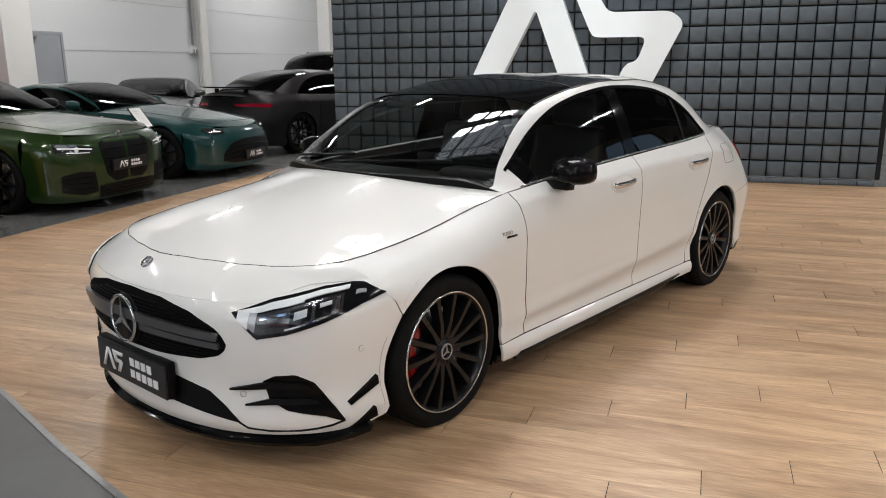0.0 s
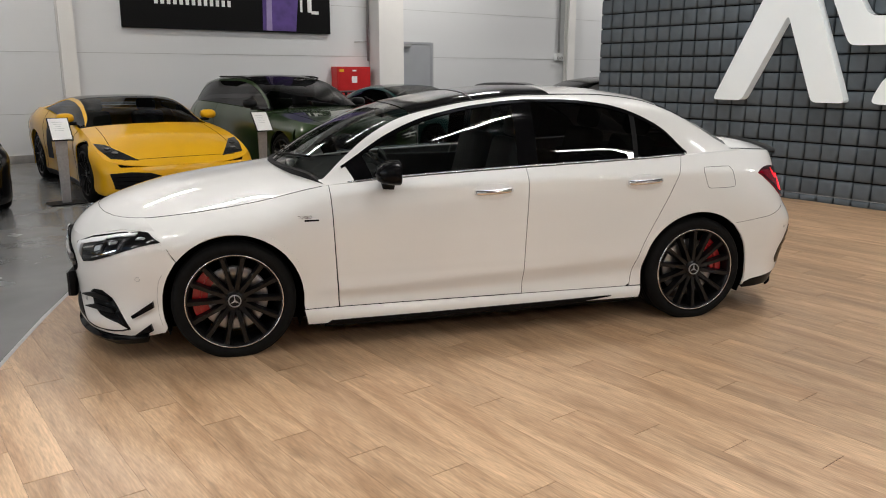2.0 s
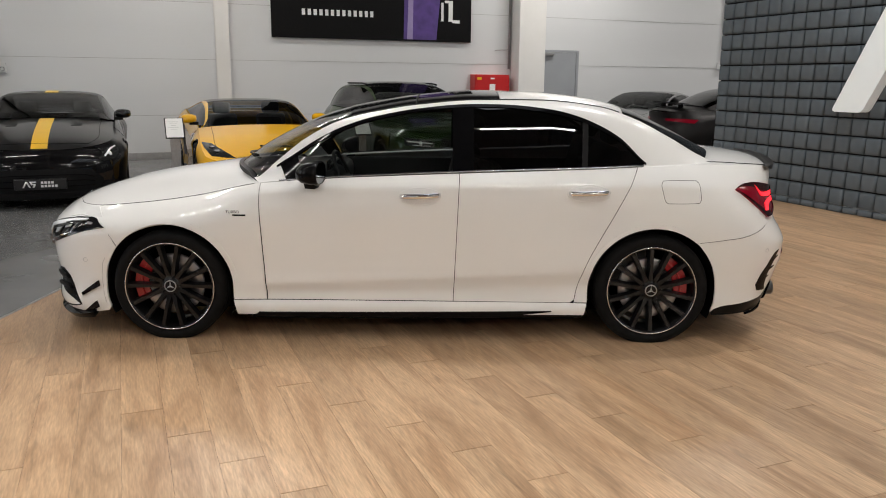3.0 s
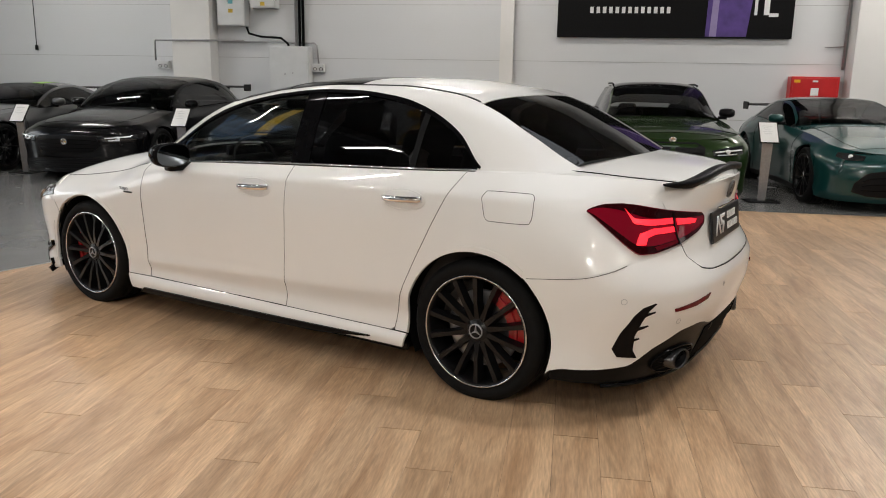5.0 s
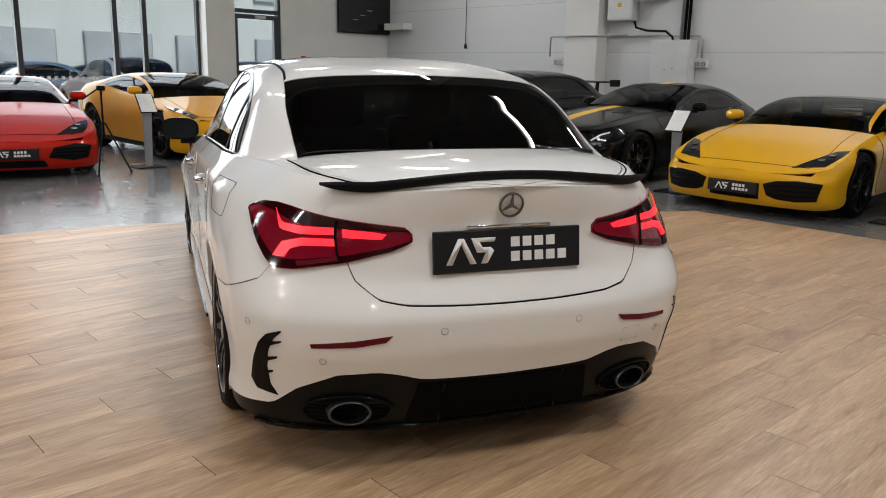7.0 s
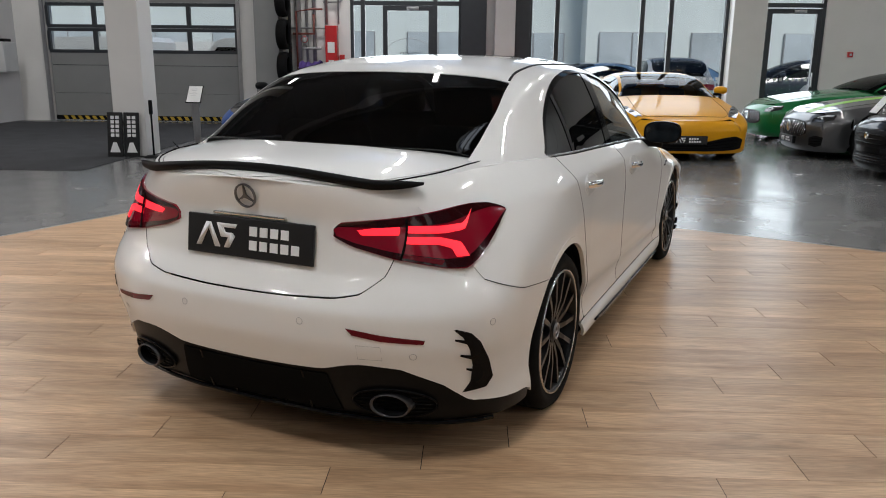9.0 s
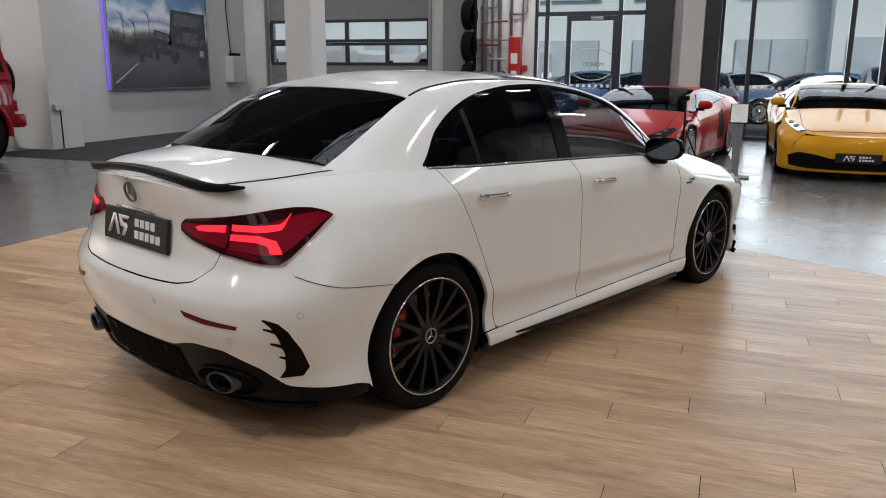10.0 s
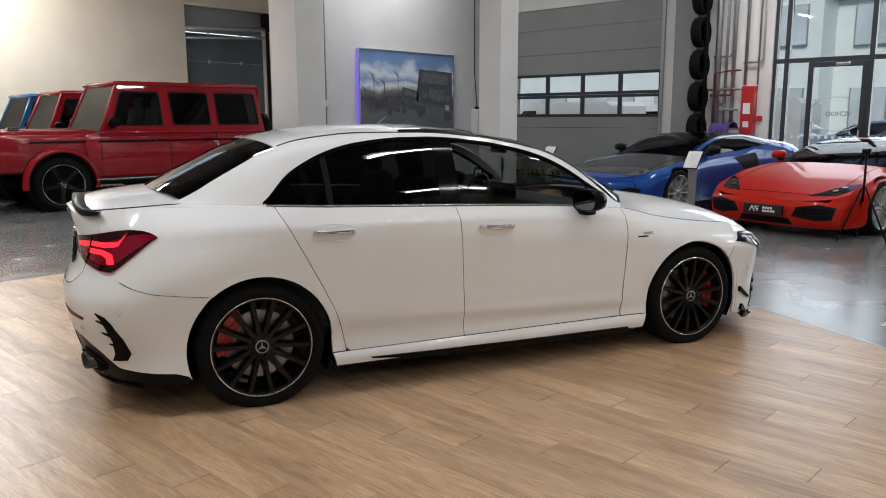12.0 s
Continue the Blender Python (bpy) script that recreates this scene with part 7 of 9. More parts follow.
            put("roof_rail_bar", tube(rl, 0.014, 8), SATIN_BLACK, "black roof rail")
    if side_vent:
        for fn in (sh.left, sh.right):
            put("side_vent", skin((lambda x, z, f=fn: f(sh.px(x, z), z)), side_vent[0], side_vent[1], 10, 5, 0.004, 0.01), SATIN_BLACK, "black side intake")
    for a, b in tail:
        for q in (1, -1):
            A, B = [(p if q > 0 else 6 - p, z) for p, z in sh.tail_pts(a)], [(p if q > 0 else 6 - p, z) for p, z in sh.tail_pts(b)]
            put("tail_lamp", skin(sh.wall, A, B, 16, 4, 0.006, 0.012), RED_LENS, "red tail lamp")
    if badge:
        bx0 = sh.F(badge[0]) * scale[0] + 0.010
        part("badge", lathe([(0.0, 0.010), (badge[1] * 0.7, 0.011), (badge[1] * 0.86, 0.014), (badge[1], 0.008), (badge[1], 0.0)], 28, "x"), SATIN_CHROME, ob, "round chrome badge", m=pose(bx0, 0, badge[0] * scale[2]))
    if plate:
        plate_parts(ob, pose((sh.F(plate[0] / scale[2]) * scale[0]) + 0.030, 0, plate[0]), 0.52, 0.112)
        part("plate_holder", box(sh.F(plate[0] / scale[2]) * scale[0] + 0.008, 0, plate[0], 0.04, 0.53, 0.12, 0.004), SATIN_BLACK, ob)
    if stripe:
        col, y0, y1 = stripe
        for q, (a, b) in enumerate(((y0, y1),)):
            put("bonnet_stripe", skin(sh.top, [(hx - 0.03, a), (c0 + sh.bf - 0.03, a)], [(hx - 0.03, b), (c0 + sh.bf - 0.03, b)], 24, 3, 0.002, 0.003), col, "contrast stripe")
            t0, t1 = 1 - a * 0.55, 1 - b * 0.55
            put("roof_stripe", skin(sh.cabin, [(x_hd - 0.01, t0), (x_rw, t0)], [(x_hd - 0.01, t1), (x_rw, t1)], 14, 3, 0.003, 0.003), col, "contrast stripe")
    if wing:
        x, z, w = wing
        v = []
        for i in range(13):
            y = -w + 2 * w * i / 12
            v += [(x + 0.12, y, z), (x, y, z + 0.020), (x - 0.14, y, z + 0.035), (x - 0.14, y, z + 0.028), (x, y, z + 0.004)]
        f = [(i * 5 + j, i * 5 + (j + 1) % 5, i * 5 + 5 + (j + 1) % 5, i * 5 + 5 + j) for i in range(12) for j in range(5)]
        wg = part("rear_wing", (v, f), SATIN_BLACK, ob, "black rear wing")
        for y in (-w, w) if w > 0.65 else ():
            part("end_plate", box(x, y, z, 0.30, 0.010, 0.12, 0.003), SATIN_BLACK, wg, smooth=False)
        for y in (-0.35, 0.35):
            part("wing_stay", prism([(x + 0.05, z), (x - 0.03, z), (x - 0.02, z - 0.28), (x + 0.12, z - 0.28)], 0.012, "y", y), SATIN_BLACK, wg, smooth=False)
    return ob


YELLOW = paint("yellow_paint", (0.72, 0.38, 0.008), 0.3, 0.0)
YELLOW2 = paint("warm_yellow_paint", (0.70, 0.33, 0.010), 0.25, 0.05, 0.4)
RED_P = paint("orange_red_paint", (0.46, 0.012, 0.004), 0.25, 0.0, 0.4)
BLUE_P = paint("vivid_blue_paint", (0.003, 0.052, 0.26), 0.25, 0.4)
MOSS = paint("moss_green_paint", (0.013, 0.033, 0.006), 0.25, 0.6)
TEAL = paint("teal_green_paint", (0.004, 0.040, 0.038), 0.30, 0.5)
BLACK_P = mat("black_paint", (0.003, 0.003, 0.0035), 0.3, coat=0.6, spec=0.04, vary=0.06, scale=2.5)
MATT_GREY = mat("matt_graphite_paint", (0.012, 0.011, 0.011), 0.40, 0.2, spec=0.2, vary=0.08, scale=3)
GREY_P = paint("graphite_paint", (0.022, 0.024, 0.026), 0.28, 0.5)
GREY_M = paint("grey_magno_paint", (0.085, 0.087, 0.090), 0.24, 1.4)
GREEN_P = paint("bright_green_paint", (0.010, 0.16, 0.045), 0.28, 0.4)
CARBON = mat("carbon_weave_panel", (0.016, 0.017, 0.020), 0.25, coat=0.6, vary=0.3, scale=90)
LIME = mat("lime_stripe", (0.22, 0.52, 0.012), 0.35, vary=0.04)
STRIPE_Y = mat("yellow_stripe", (0.72, 0.42, 0.02), 0.35, vary=0.04)

south = lambda x, y, turn=0.0: pose(x, y, E_FLOOR, 0, 0, 90 + turn)
east = lambda x, y, turn=0.0: pose(x, y, E_FLOOR, 0, 0, 180 + turn)

show_car("sports_car", "yellow wedge-shaped mid-engine sports car with dark glass", WEDGE, south(0.02, -6.95), YELLOW, (1.29, -1.27), 0.335,
         top_lamps=((((1.50, 0.845), (1.66, 0.835), (1.80, 0.80), (1.90, 0.77)), ((1.56, 0.735), (1.70, 0.66), (1.84, 0.575), (1.98, 0.49))),),
         side_vent=([(-0.42, 0.74), (-0.62, 0.80)], [(-0.50, 0.34), (-0.74, 0.34)]), mirrors=None,
         dark=((([(0.30, 0.345), (0.42, 0.385), (0.62, 0.40), (0.82, 0.385)], [(0.34, 0.235), (0.42, 0.205), (0.60, 0.195), (0.78, 0.215)], True)), (([(0.26, 0.235), (0.13, 0.238), (0, 0.238)], [(0.26, 0.185), (0.13, 0.18), (0, 0.18)], False))), plate=(0.285,), roof=GLOSS_BLACK, rim=RIM_BLACK, rim_lip=RIM_BLACK, spokes=10)
show_car("estate_car", "dark moss green estate car with wide kidney grille", ESTATE, south(-2.46, -7.02), MOSS, (1.43, -1.43), 0.345,
         lamps=((([(0.44, 0.665), (0.60, 0.70), (0.80, 0.72)], [(0.46, 0.60), (0.62, 0.60), (0.80, 0.63)])),),
         dark=((([(0.022, 0.750), (0.26, 0.750), (0.36, 0.70)], [(0.022, 0.31), (0.20, 0.29), (0.31, 0.37)], True)), (([(0.46, 0.42), (0.62, 0.43), (0.78, 0.40)], [(0.44, 0.21), (0.60, 0.19), (0.78, 0.24)], True)), (([(0.42, 0.265), (0.2, 0.275), (0, 0.275)], [(0.42, 0.15), (0.2, 0.14), (0, 0.14)], False))), badge=(0.775, 0.040), guides=((([(0.47, 0.652), (0.60, 0.666), (0.78, 0.678)], [(0.47, 0.640), (0.60, 0.652), (0.78, 0.662)])), (([(0.50, 0.620), (0.60, 0.625), (0.72, 0.634)], [(0.50, 0.612), (0.60, 0.616), (0.72, 0.624)]))), mirrors=SATIN_BLACK, plate=(0.46,), roof=GLOSS_BLACK, spokes=9)
show_car("coupe_car", "metallic teal green front-engine coupe with rear wing", LONG_NOSE, south(-4.98, -7.0, 3), TEAL, (1.33, -1.36), 0.345,
         lamps=((([(0.48, 0.635), (0.62, 0.66), (0.72, 0.665)], [(0.52, 0.59), (0.66, 0.585), (0.76, 0.62)])),),
         dark=((([(0.60, 0.34), (0.48, 0.46), (0.24, 0.50), (0, 0.505)], [(0.62, 0.24), (0.48, 0.20), (0.24, 0.19), (0, 0.19)], False)),), plate=(0.285,), wing=(-1.98, 1.10, 0.80), spokes=10)
show_car("grand_tourer", "gloss black grand tourer with yellow centre stripe", LONG_NOSE, south(2.66, -7.12), BLACK_P, (1.40, -1.33), 0.345, scale=(1.03, 1.0, 1.0),
         lamps=((([(0.60, 0.56), (0.70, 0.66), (0.77, 0.69)], [(0.66, 0.52), (0.77, 0.54), (0.83, 0.62)])),),
         dark=((([(0.64, 0.34), (0.52, 0.44), (0.25, 0.46), (0, 0.46)], [(0.64, 0.24), (0.52, 0.21), (0.25, 0.20), (0, 0.20)], False)),), guides=((([(0.66, 0.575), (0.72, 0.645), (0.77, 0.675)], [(0.675, 0.565), (0.735, 0.632), (0.785, 0.66)])),), vents=((((1.15, 0.30), (0.90, 0.30)), ((1.10, 0.42), (0.86, 0.42))),), plate=(0.30,), stripe=(STRIPE_Y, 0.085, -0.085), spokes=10, caliper=STRIPE_Y)
show_car("saloon_car", "gloss black sports saloon with big rear wing", SALOON, south(5.30, -7.12), BLACK_P, (1.40, -1.40), 0.345, scale=(1.02, 1.04, 1.0),
         lamps=((([(0.46, 0.592), (0.66, 0.615), (0.80, 0.625)], [(0.46, 0.535), (0.66, 0.525), (0.82, 0.56)])),),
         dark=((([(0.44, 0.50), (0.40, 0.60), (0.2, 0.61), (0, 0.61)], [(0.42, 0.46), (0.36, 0.40), (0.2, 0.39), (0, 0.39)], False)), (([(0.70, 0.27), (0.40, 0.31), (0, 0.31)], [(0.70, 0.19), (0.4, 0.18), (0, 0.18)], False))), guides=((([(0.50, 0.580), (0.66, 0.593), (0.76, 0.600)], [(0.50, 0.570), (0.66, 0.581), (0.76, 0.588)])), (([(0.54, 0.560), (0.60, 0.562), (0.66, 0.562)], [(0.54, 0.545), (0.60, 0.543), (0.66, 0.545)]))), badge=(0.53, 0.045), wing=(-2.02, 1.22, 0.72), spokes=10)
show_car("coupe_car", "graphite grey coupe with lime stripes, slatted grille", LONG_NOSE, south(7.80, -7.05), GREY_M, (1.32, -1.32), 0.345,
         lamps=((([(0.52, 0.60), (0.64, 0.645), (0.76, 0.655)], [(0.54, 0.545), (0.68, 0.555), (0.80, 0.60)])),),
         dark=((([(0.50, 0.40), (0.42, 0.54), (0.2, 0.56), (0, 0.56)], [(0.48, 0.37), (0.40, 0.33), (0.2, 0.32), (0, 0.32)], False)), (([(0.56, 0.32), (0.66, 0.36), (0.76, 0.34)], [(0.56, 0.21), (0.66, 0.19), (0.74, 0.22)], True))), slats=16, badge=(0.45, 0.085), guides=((([(0.58, 0.612), (0.66, 0.640), (0.75, 0.648)], [(0.58, 0.598), (0.66, 0.622), (0.75, 0.632)])),), plate=(0.26,), stripe=(LIME, 0.30, 0.10), wing=(-1.95, 1.16, 0.78), spokes=10)
show_car("coupe_car", "bright green metallic coupe with slatted grille", LONG_NOSE, south(10.30, -7.25), GREEN_P, (1.32, -1.32), 0.345,
         lamps=((([(0.52, 0.60), (0.64, 0.645), (0.76, 0.655)], [(0.54, 0.545), (0.68, 0.555), (0.80, 0.60)])),),
         dark=((([(0.50, 0.40), (0.42, 0.54), (0.2, 0.56), (0, 0.56)], [(0.48, 0.37), (0.40, 0.33), (0.2, 0.32), (0, 0.32)], False)),), slats=16, badge=(0.45, 0.085), guides=((([(0.58, 0.612), (0.66, 0.640), (0.75, 0.648)], [(0.58, 0.598), (0.66, 0.622), (0.75, 0.632)])),), spokes=10)
show_car("sports_car", "warm yellow mid-engine sports car facing the hall", MID_ENGINE, east(8.82, -2.96, 0), YELLOW2, (1.33, -1.32), 0.345, scale=(1.05, 1.02, 1.04),
         top_lamps=((((1.36, 0.84), (1.55, 0.83), (1.75, 0.78), (1.93, 0.70)), ((1.40, 0.80), (1.56, 0.73), (1.74, 0.65), (1.90, 0.60))),),
         dark=((([(0.80, 0.31), (0.68, 0.36), (0.50, 0.34), (0.28, 0.29), (0, 0.285)], [(0.78, 0.19), (0.62, 0.165), (0.50, 0.16), (0.28, 0.155), (0, 0.155)], False)),), plate=(0.32,), spokes=10)
show_car("sports_car", "orange-red wedge sports car with wide black intakes", WEDGE, east(8.47, -0.20, -11), RED_P, (1.36, -1.34), 0.345, scale=(1.10, 1.06, 0.98),
         top_lamps=((((1.56, 0.84), (1.68, 0.83), (1.80, 0.80), (1.92, 0.74)), ((1.66, 0.70), (1.74, 0.64), (1.84, 0.56), (1.98, 0.45))),),
         side_vent=([(-0.40, 0.76), (-0.64, 0.82)], [(-0.50, 0.34), (-0.78, 0.34)]),
         dark=((([(0.40, 0.38), (0.62, 0.42), (0.80, 0.39)], [(0.34, 0.26), (0.60, 0.22), (0.76, 0.24)], True)), (([(0.30, 0.23), (0.15, 0.235), (0, 0.235)], [(0.34, 0.15), (0.15, 0.15), (0, 0.15)], False))), plate=(0.31,), rim=RIM_PALE, rim_lip=RIM_SILVER, spokes=10)
show_car("sports_car", "vivid blue mid-engine sports car with dark bonnet", MID_ENGINE, east(8.50, 2.52, -10), BLUE_P, (1.34, -1.33), 0.345, scale=(1.05, 1.02, 1.03),
         bonnet=CARBON, mirrors=SATIN_BLACK, side_vent=([(-0.05, 0.80), (-0.62, 0.86)], [(-0.30, 0.62), (-0.70, 0.46)]),
         top_lamps=((((1.50, 0.80), (1.68, 0.79), (1.84, 0.74), (1.93, 0.66)), ((1.56, 0.70), (1.70, 0.60), (1.84, 0.54), (1.96, 0.48))),),
         dark=((([(0.50, 0.40), (0.66, 0.44), (0.80, 0.42)], [(0.50, 0.22), (0.66, 0.20), (0.78, 0.24)], True)), (([(0.46, 0.24), (0.2, 0.26), (0, 0.26)], [(0.46, 0.17), (0.2, 0.16), (0, 0.16)], False))), roof=GLOSS_BLACK, rim=RIM_PALE, rim_lip=RIM_SILVER, spokes=10)
# behind the acoustic wall, tails to the hall
show_car("saloon_car", "matt graphite four-door coupe seen from behind", SALOON, pose(-9.2, -5.9, E_FLOOR, 0, 0, 166), MATT_GREY, (1.45, -1.48), 0.355, scale=(1.10, 1.08, 1.0),
         tail=((([(0.78, 0.86), (0.6, 0.87), (0.30, 0.865)], [(0.78, 0.80), (0.6, 0.815), (0.30, 0.825)])),), wing=(-2.16, 1.10, 0.60), spokes=10)
show_car("coupe_car", "silver grey coupe parked by the wall", LONG_NOSE, pose(-8.3, -9.0, E_FLOOR, 0, 0, 30), GREY_M, (1.32, -1.32), 0.345, spokes=10)
show_car("suv_car", "dark grey tall estate with roof rails", ESTATE, pose(-13.0, -6.6, E_FLOOR, 0, 0, 170), GREY_P, (1.45, -1.45), 0.38, scale=(1.02, 1.03, 1.24), spokes=10)


# ---------------------------------------------------------------- box-shaped off-roaders
RED_G = paint("deep_red_paint", (0.26, 0.002, 0.009), 0.35, 0.0)
BLUE_G = paint("mid_blue_paint", (0.03, 0.12, 0.25), 0.3, 0.3)


def off_roader(label, m, body):
    """Boxy off-roader: x forwards."""
    ob = thing("off_roader", label, "car", m, "off-roaders")
    part("lower_body", join(box(-0.55, 0, 0.80, 3.06, 1.74, 0.68, 0.05), box(1.52, 0, 0.86, 1.50, 1.66, 0.56, 0.05)), body, ob)
    part("bonnet", join(box(1.51, 0, 1.15, 1.52, 1.46, 0.11, 0.04), box(1.46, 0, 1.19, 1.36, 0.90, 0.07, 0.03)), body, ob)
    WIN = (((0.56, 1.28), (-0.24, 1.28), (-0.22, 1.80), (0.365, 1.80)), ((-0.43, 1.28), (-1.07, 1.28), (-1.05, 1.80), (-0.41, 1.80)), ((-1.22, 1.28), (-1.97, 1.28), (-1.93, 1.80), (-1.20, 1.80)))
    for q in (1, -1):
        def lean(z):
            return 0.86 - 0.16 * (z - 1.12) / 0.80

        def slab(nm, pts, o, material, lab="", th=0.03):
            """A flat piece in the leaning side of the cabin."""
            n = len(pts)
            v = [(x, q * (lean(z) + o), z) for x, z in pts] + [(x, q * (lean(z) + o - th), z) for x, z in pts]
            f = [tuple(range(n)), tuple(range(2 * n - 1, n - 1, -1))] + [(i, i + n, (i + 1) % n + n, (i + 1) % n) for i in range(n)]
            return part(nm, (v, f), material, ob, lab, smooth=False)
        slab("waist_panel", [(0.76, 1.12), (-2.08, 1.12), (-2.065, 1.268), (0.69, 1.268)], 0.0, body)
        slab("roof_side", [(0.455, 1.812), (-2.0, 1.812), (-1.98, 1.925), (0.41, 1.925)], 0.0, body)
        for pts in ([(0.69, 1.268), (0.575, 1.268), (0.375, 1.812), (0.455, 1.812)], [(-0.255, 1.268), (-0.415, 1.268), (-0.395, 1.812), (-0.235, 1.812)], [(-1.085, 1.268), (-1.205, 1.268), (-1.185, 1.812), (-1.065, 1.812)], [(-1.985, 1.268), (-2.065, 1.268), (-2.0, 1.812), (-1.945, 1.812)]):
            slab("cabin_pillar", pts, 0.0, body)
        for k, pts in enumerate(WIN):
            cx, cz = sum(x for x, _ in pts) / 4, sum(z for _, z in pts) / 4
            wide = [(cx + (x - cx) * 1.045, cz + (z - cz) * 1.05) for x, z in pts]
            ring = rounded(wide, 0.075) , rounded([(cx + (x - cx) * 0.965, cz + (z - cz) * 0.955) for x, z in pts], 0.065)
            n = len(ring[0])
            v = [(x, q * (lean(z) + 0.004), z) for r in ring for x, z in r]
            part("window_seal", (v, [(i, (i + 1) % n, n + (i + 1) % n, n + i) for i in range(n)]), SATIN_BLACK, ob, smooth=False)
            slab("side_window", rounded(pts, 0.07), -0.006, GLASS_DARK if k else GLASS_CLEAR, "dark square side window" if k else "tinted front side window", 0.005)
        for x in (0.76, -0.33, -1.14):
            part("door_joint", box(x, q * 0.871, 0.86, 0.007, 0.006, 0.66), DARK_VOID, ob, smooth=False)
        part("belt_ridge", tube([(0.84, q * 0.872, 1.165), (-2.04, q * 0.872, 1.165)], 0.014, 8), body, ob)
        part("rub_strip", box(-0.45, q * 0.880, 1.035, 2.5, 0.018, 0.030, 0.006), SATIN_BLACK, ob, "black rub strip", smooth=False)
        part("wing_strip", box(1.30, q * 0.845, 1.035, 0.95, 0.018, 0.026, 0.006), SATIN_BLACK, ob, smooth=False)
        for x in (1.36, -1.43):
            rings = [(r, y) for r, y in ((0.475, 0.86), (0.475, 0.935), (0.49, 0.955), (0.525, 0.945), (0.555, 0.87))]
            a = np.linspace(-0.12, math.pi + 0.12, 25)
            v = [(x + r * math.cos(t), q * y, 0.405 + r * math.sin(t)) for t in a for r, y in rings]
            part("wheel_flare", (v, [(i * 5 + j, i * 5 + j + 1, i * 5 + j + 6, i * 5 + j + 5) for i in range(24) for j in range(4)]), body, ob)
            part("wheel_arch_liner", prism(arc(x, 0.405, 0.478, 0, 360, 30)[:-1], -q * 0.30, "y", q * 0.888), DARK_VOID, ob, smooth=False)
        part("running_board", box(0.0, q * 0.87, 0.43, 1.80, 0.15, 0.10, 0.03), SATIN_BLACK, ob, "black running board")
        part("board_strip", box(0.0, q * 0.948, 0.455, 1.78, 0.012, 0.024, 0.003), SATIN_CHROME, ob, "chrome running board strip", smooth=False)
        part("rain_gutter", tube([(0.48, q * 0.715, 1.918), (-2.0, q * 0.715, 1.918)], 0.016, 8), body, ob)
        for x in (-0.62, -0.74):
            part("exhaust_tip", tube([(x, q * 0.80, 0.36), (x, q * 0.94, 0.36)], 0.035, 12), SATIN_CHROME, ob)
        for x in (-0.14, -0.98):
            h = part("door_handle", box(x, q * 0.895, 1.045, 0.17, 0.035, 0.032, 0.012), SATIN_BLACK, ob, "black push-button handle")
            part("handle_button", tube([(x + 0.06, q * 0.90, 1.045), (x + 0.06, q * 0.918, 1.045)], 0.012, 10), SATIN_CHROME, h)
        part("indicator", box(1.92, q * 0.62, 1.225, 0.15, 0.10, 0.055, 0.02), CLEAR_LAMP, ob, "indicator on the wing")
        lamp = part("headlamp", lathe([(0.0, 0.05), (0.08, 0.045), (0.105, 0.02), (0.105, -0.02)], 24, "x"), CLEAR_LAMP, ob, "round headlamp", m=pose(2.30, q * 0.62, 0.98))
        part("light_ring", lathe([(0.100, 0.022), (0.098, 0.034), (0.088, 0.040), (0.086, 0.036)], 24, "x"), LAMP_WHITE, lamp, "white light ring")
        part("tail_lamp", box(-2.12, q * 0.78, 0.78, 0.04, 0.12, 0.16, 0.01), RED_LENS, ob)
    part("roof_panel", box(-0.79, 0, 1.937, 2.48, 1.40, 0.062, 0.025), body, ob)
    part("screen_frame", join(tube([(0.75, -0.82, 1.13), (0.42, -0.70, 1.90)], 0.030), tube([(0.75, 0.82, 1.13), (0.42, 0.70, 1.90)], 0.030), tube([(0.42, -0.70, 1.90), (0.42, 0.70, 1.90)], 0.030)), body, ob)
    v = [(0.755, -0.79, 1.15), (0.755, 0.79, 1.15), (0.435, 0.68, 1.88), (0.435, -0.68, 1.88)]
    part("windscreen", (v + [(a - 0.012, b, c) for a, b, c in v], [(0, 1, 2, 3), (7, 6, 5, 4), (0, 4, 5, 1), (1, 5, 6, 2), (2, 6, 7, 3), (3, 7, 4, 0)]), GLASS_UPRIGHT, ob, "flat upright windscreen", smooth=False)
    part("screen_sheet", (lambda g: moved(g, pose(0.62, 0.25, 1.40, 0, -24, 0)))(box(0, 0, 0, 0.004, 0.20, 0.28)), PAPER, ob, "white sheet behind the windscreen", smooth=False)
    for y in (0.28, -0.32):
        part("wiper", tube([(0.785, y, 1.18), (0.755, y - 0.40, 1.235)], 0.010, 6), SATIN_BLACK, ob, "black wiper")
    part("rear_panel", box(-2.04, 0, 1.5, 0.05, 1.46, 0.80, 0.02), body, ob)
    part("spare_wheel", lathe([(0.0, -0.12), (0.30, -0.12), (0.36, -0.08), (0.37, 0.06), (0.30, 0.10)], 32, "x"), GLOSS_BLACK, ob, "black spare wheel cover", m=pose(-2.42, 0, 1.14))
    part("wheel_mount", box(-2.18, 0, 1.14, 0.26, 0.30, 0.30, 0.02), SATIN_BLACK, ob, smooth=False)
    part("front_bumper", join(box(2.28, 0, 0.60, 0.20, 1.76, 0.26, 0.05), box(2.24, 0, 0.44, 0.14, 1.50, 0.10, 0.03)), body, ob)
    for y in (-0.60, 0.60):
        part("bumper_intake", box(2.375, y, 0.585, 0.02, 0.36, 0.16, 0.008), SATIN_BLACK, ob, "black bumper intake", smooth=False)
    part("rear_bumper", box(-2.16, 0, 0.56, 0.18, 1.74, 0.20, 0.04), body, ob)
    gr = part("grille", box(2.285, 0, 0.97, 0.03, 0.95, 0.30, 0.01), DARK_VOID, ob, "black grille with chrome bars")
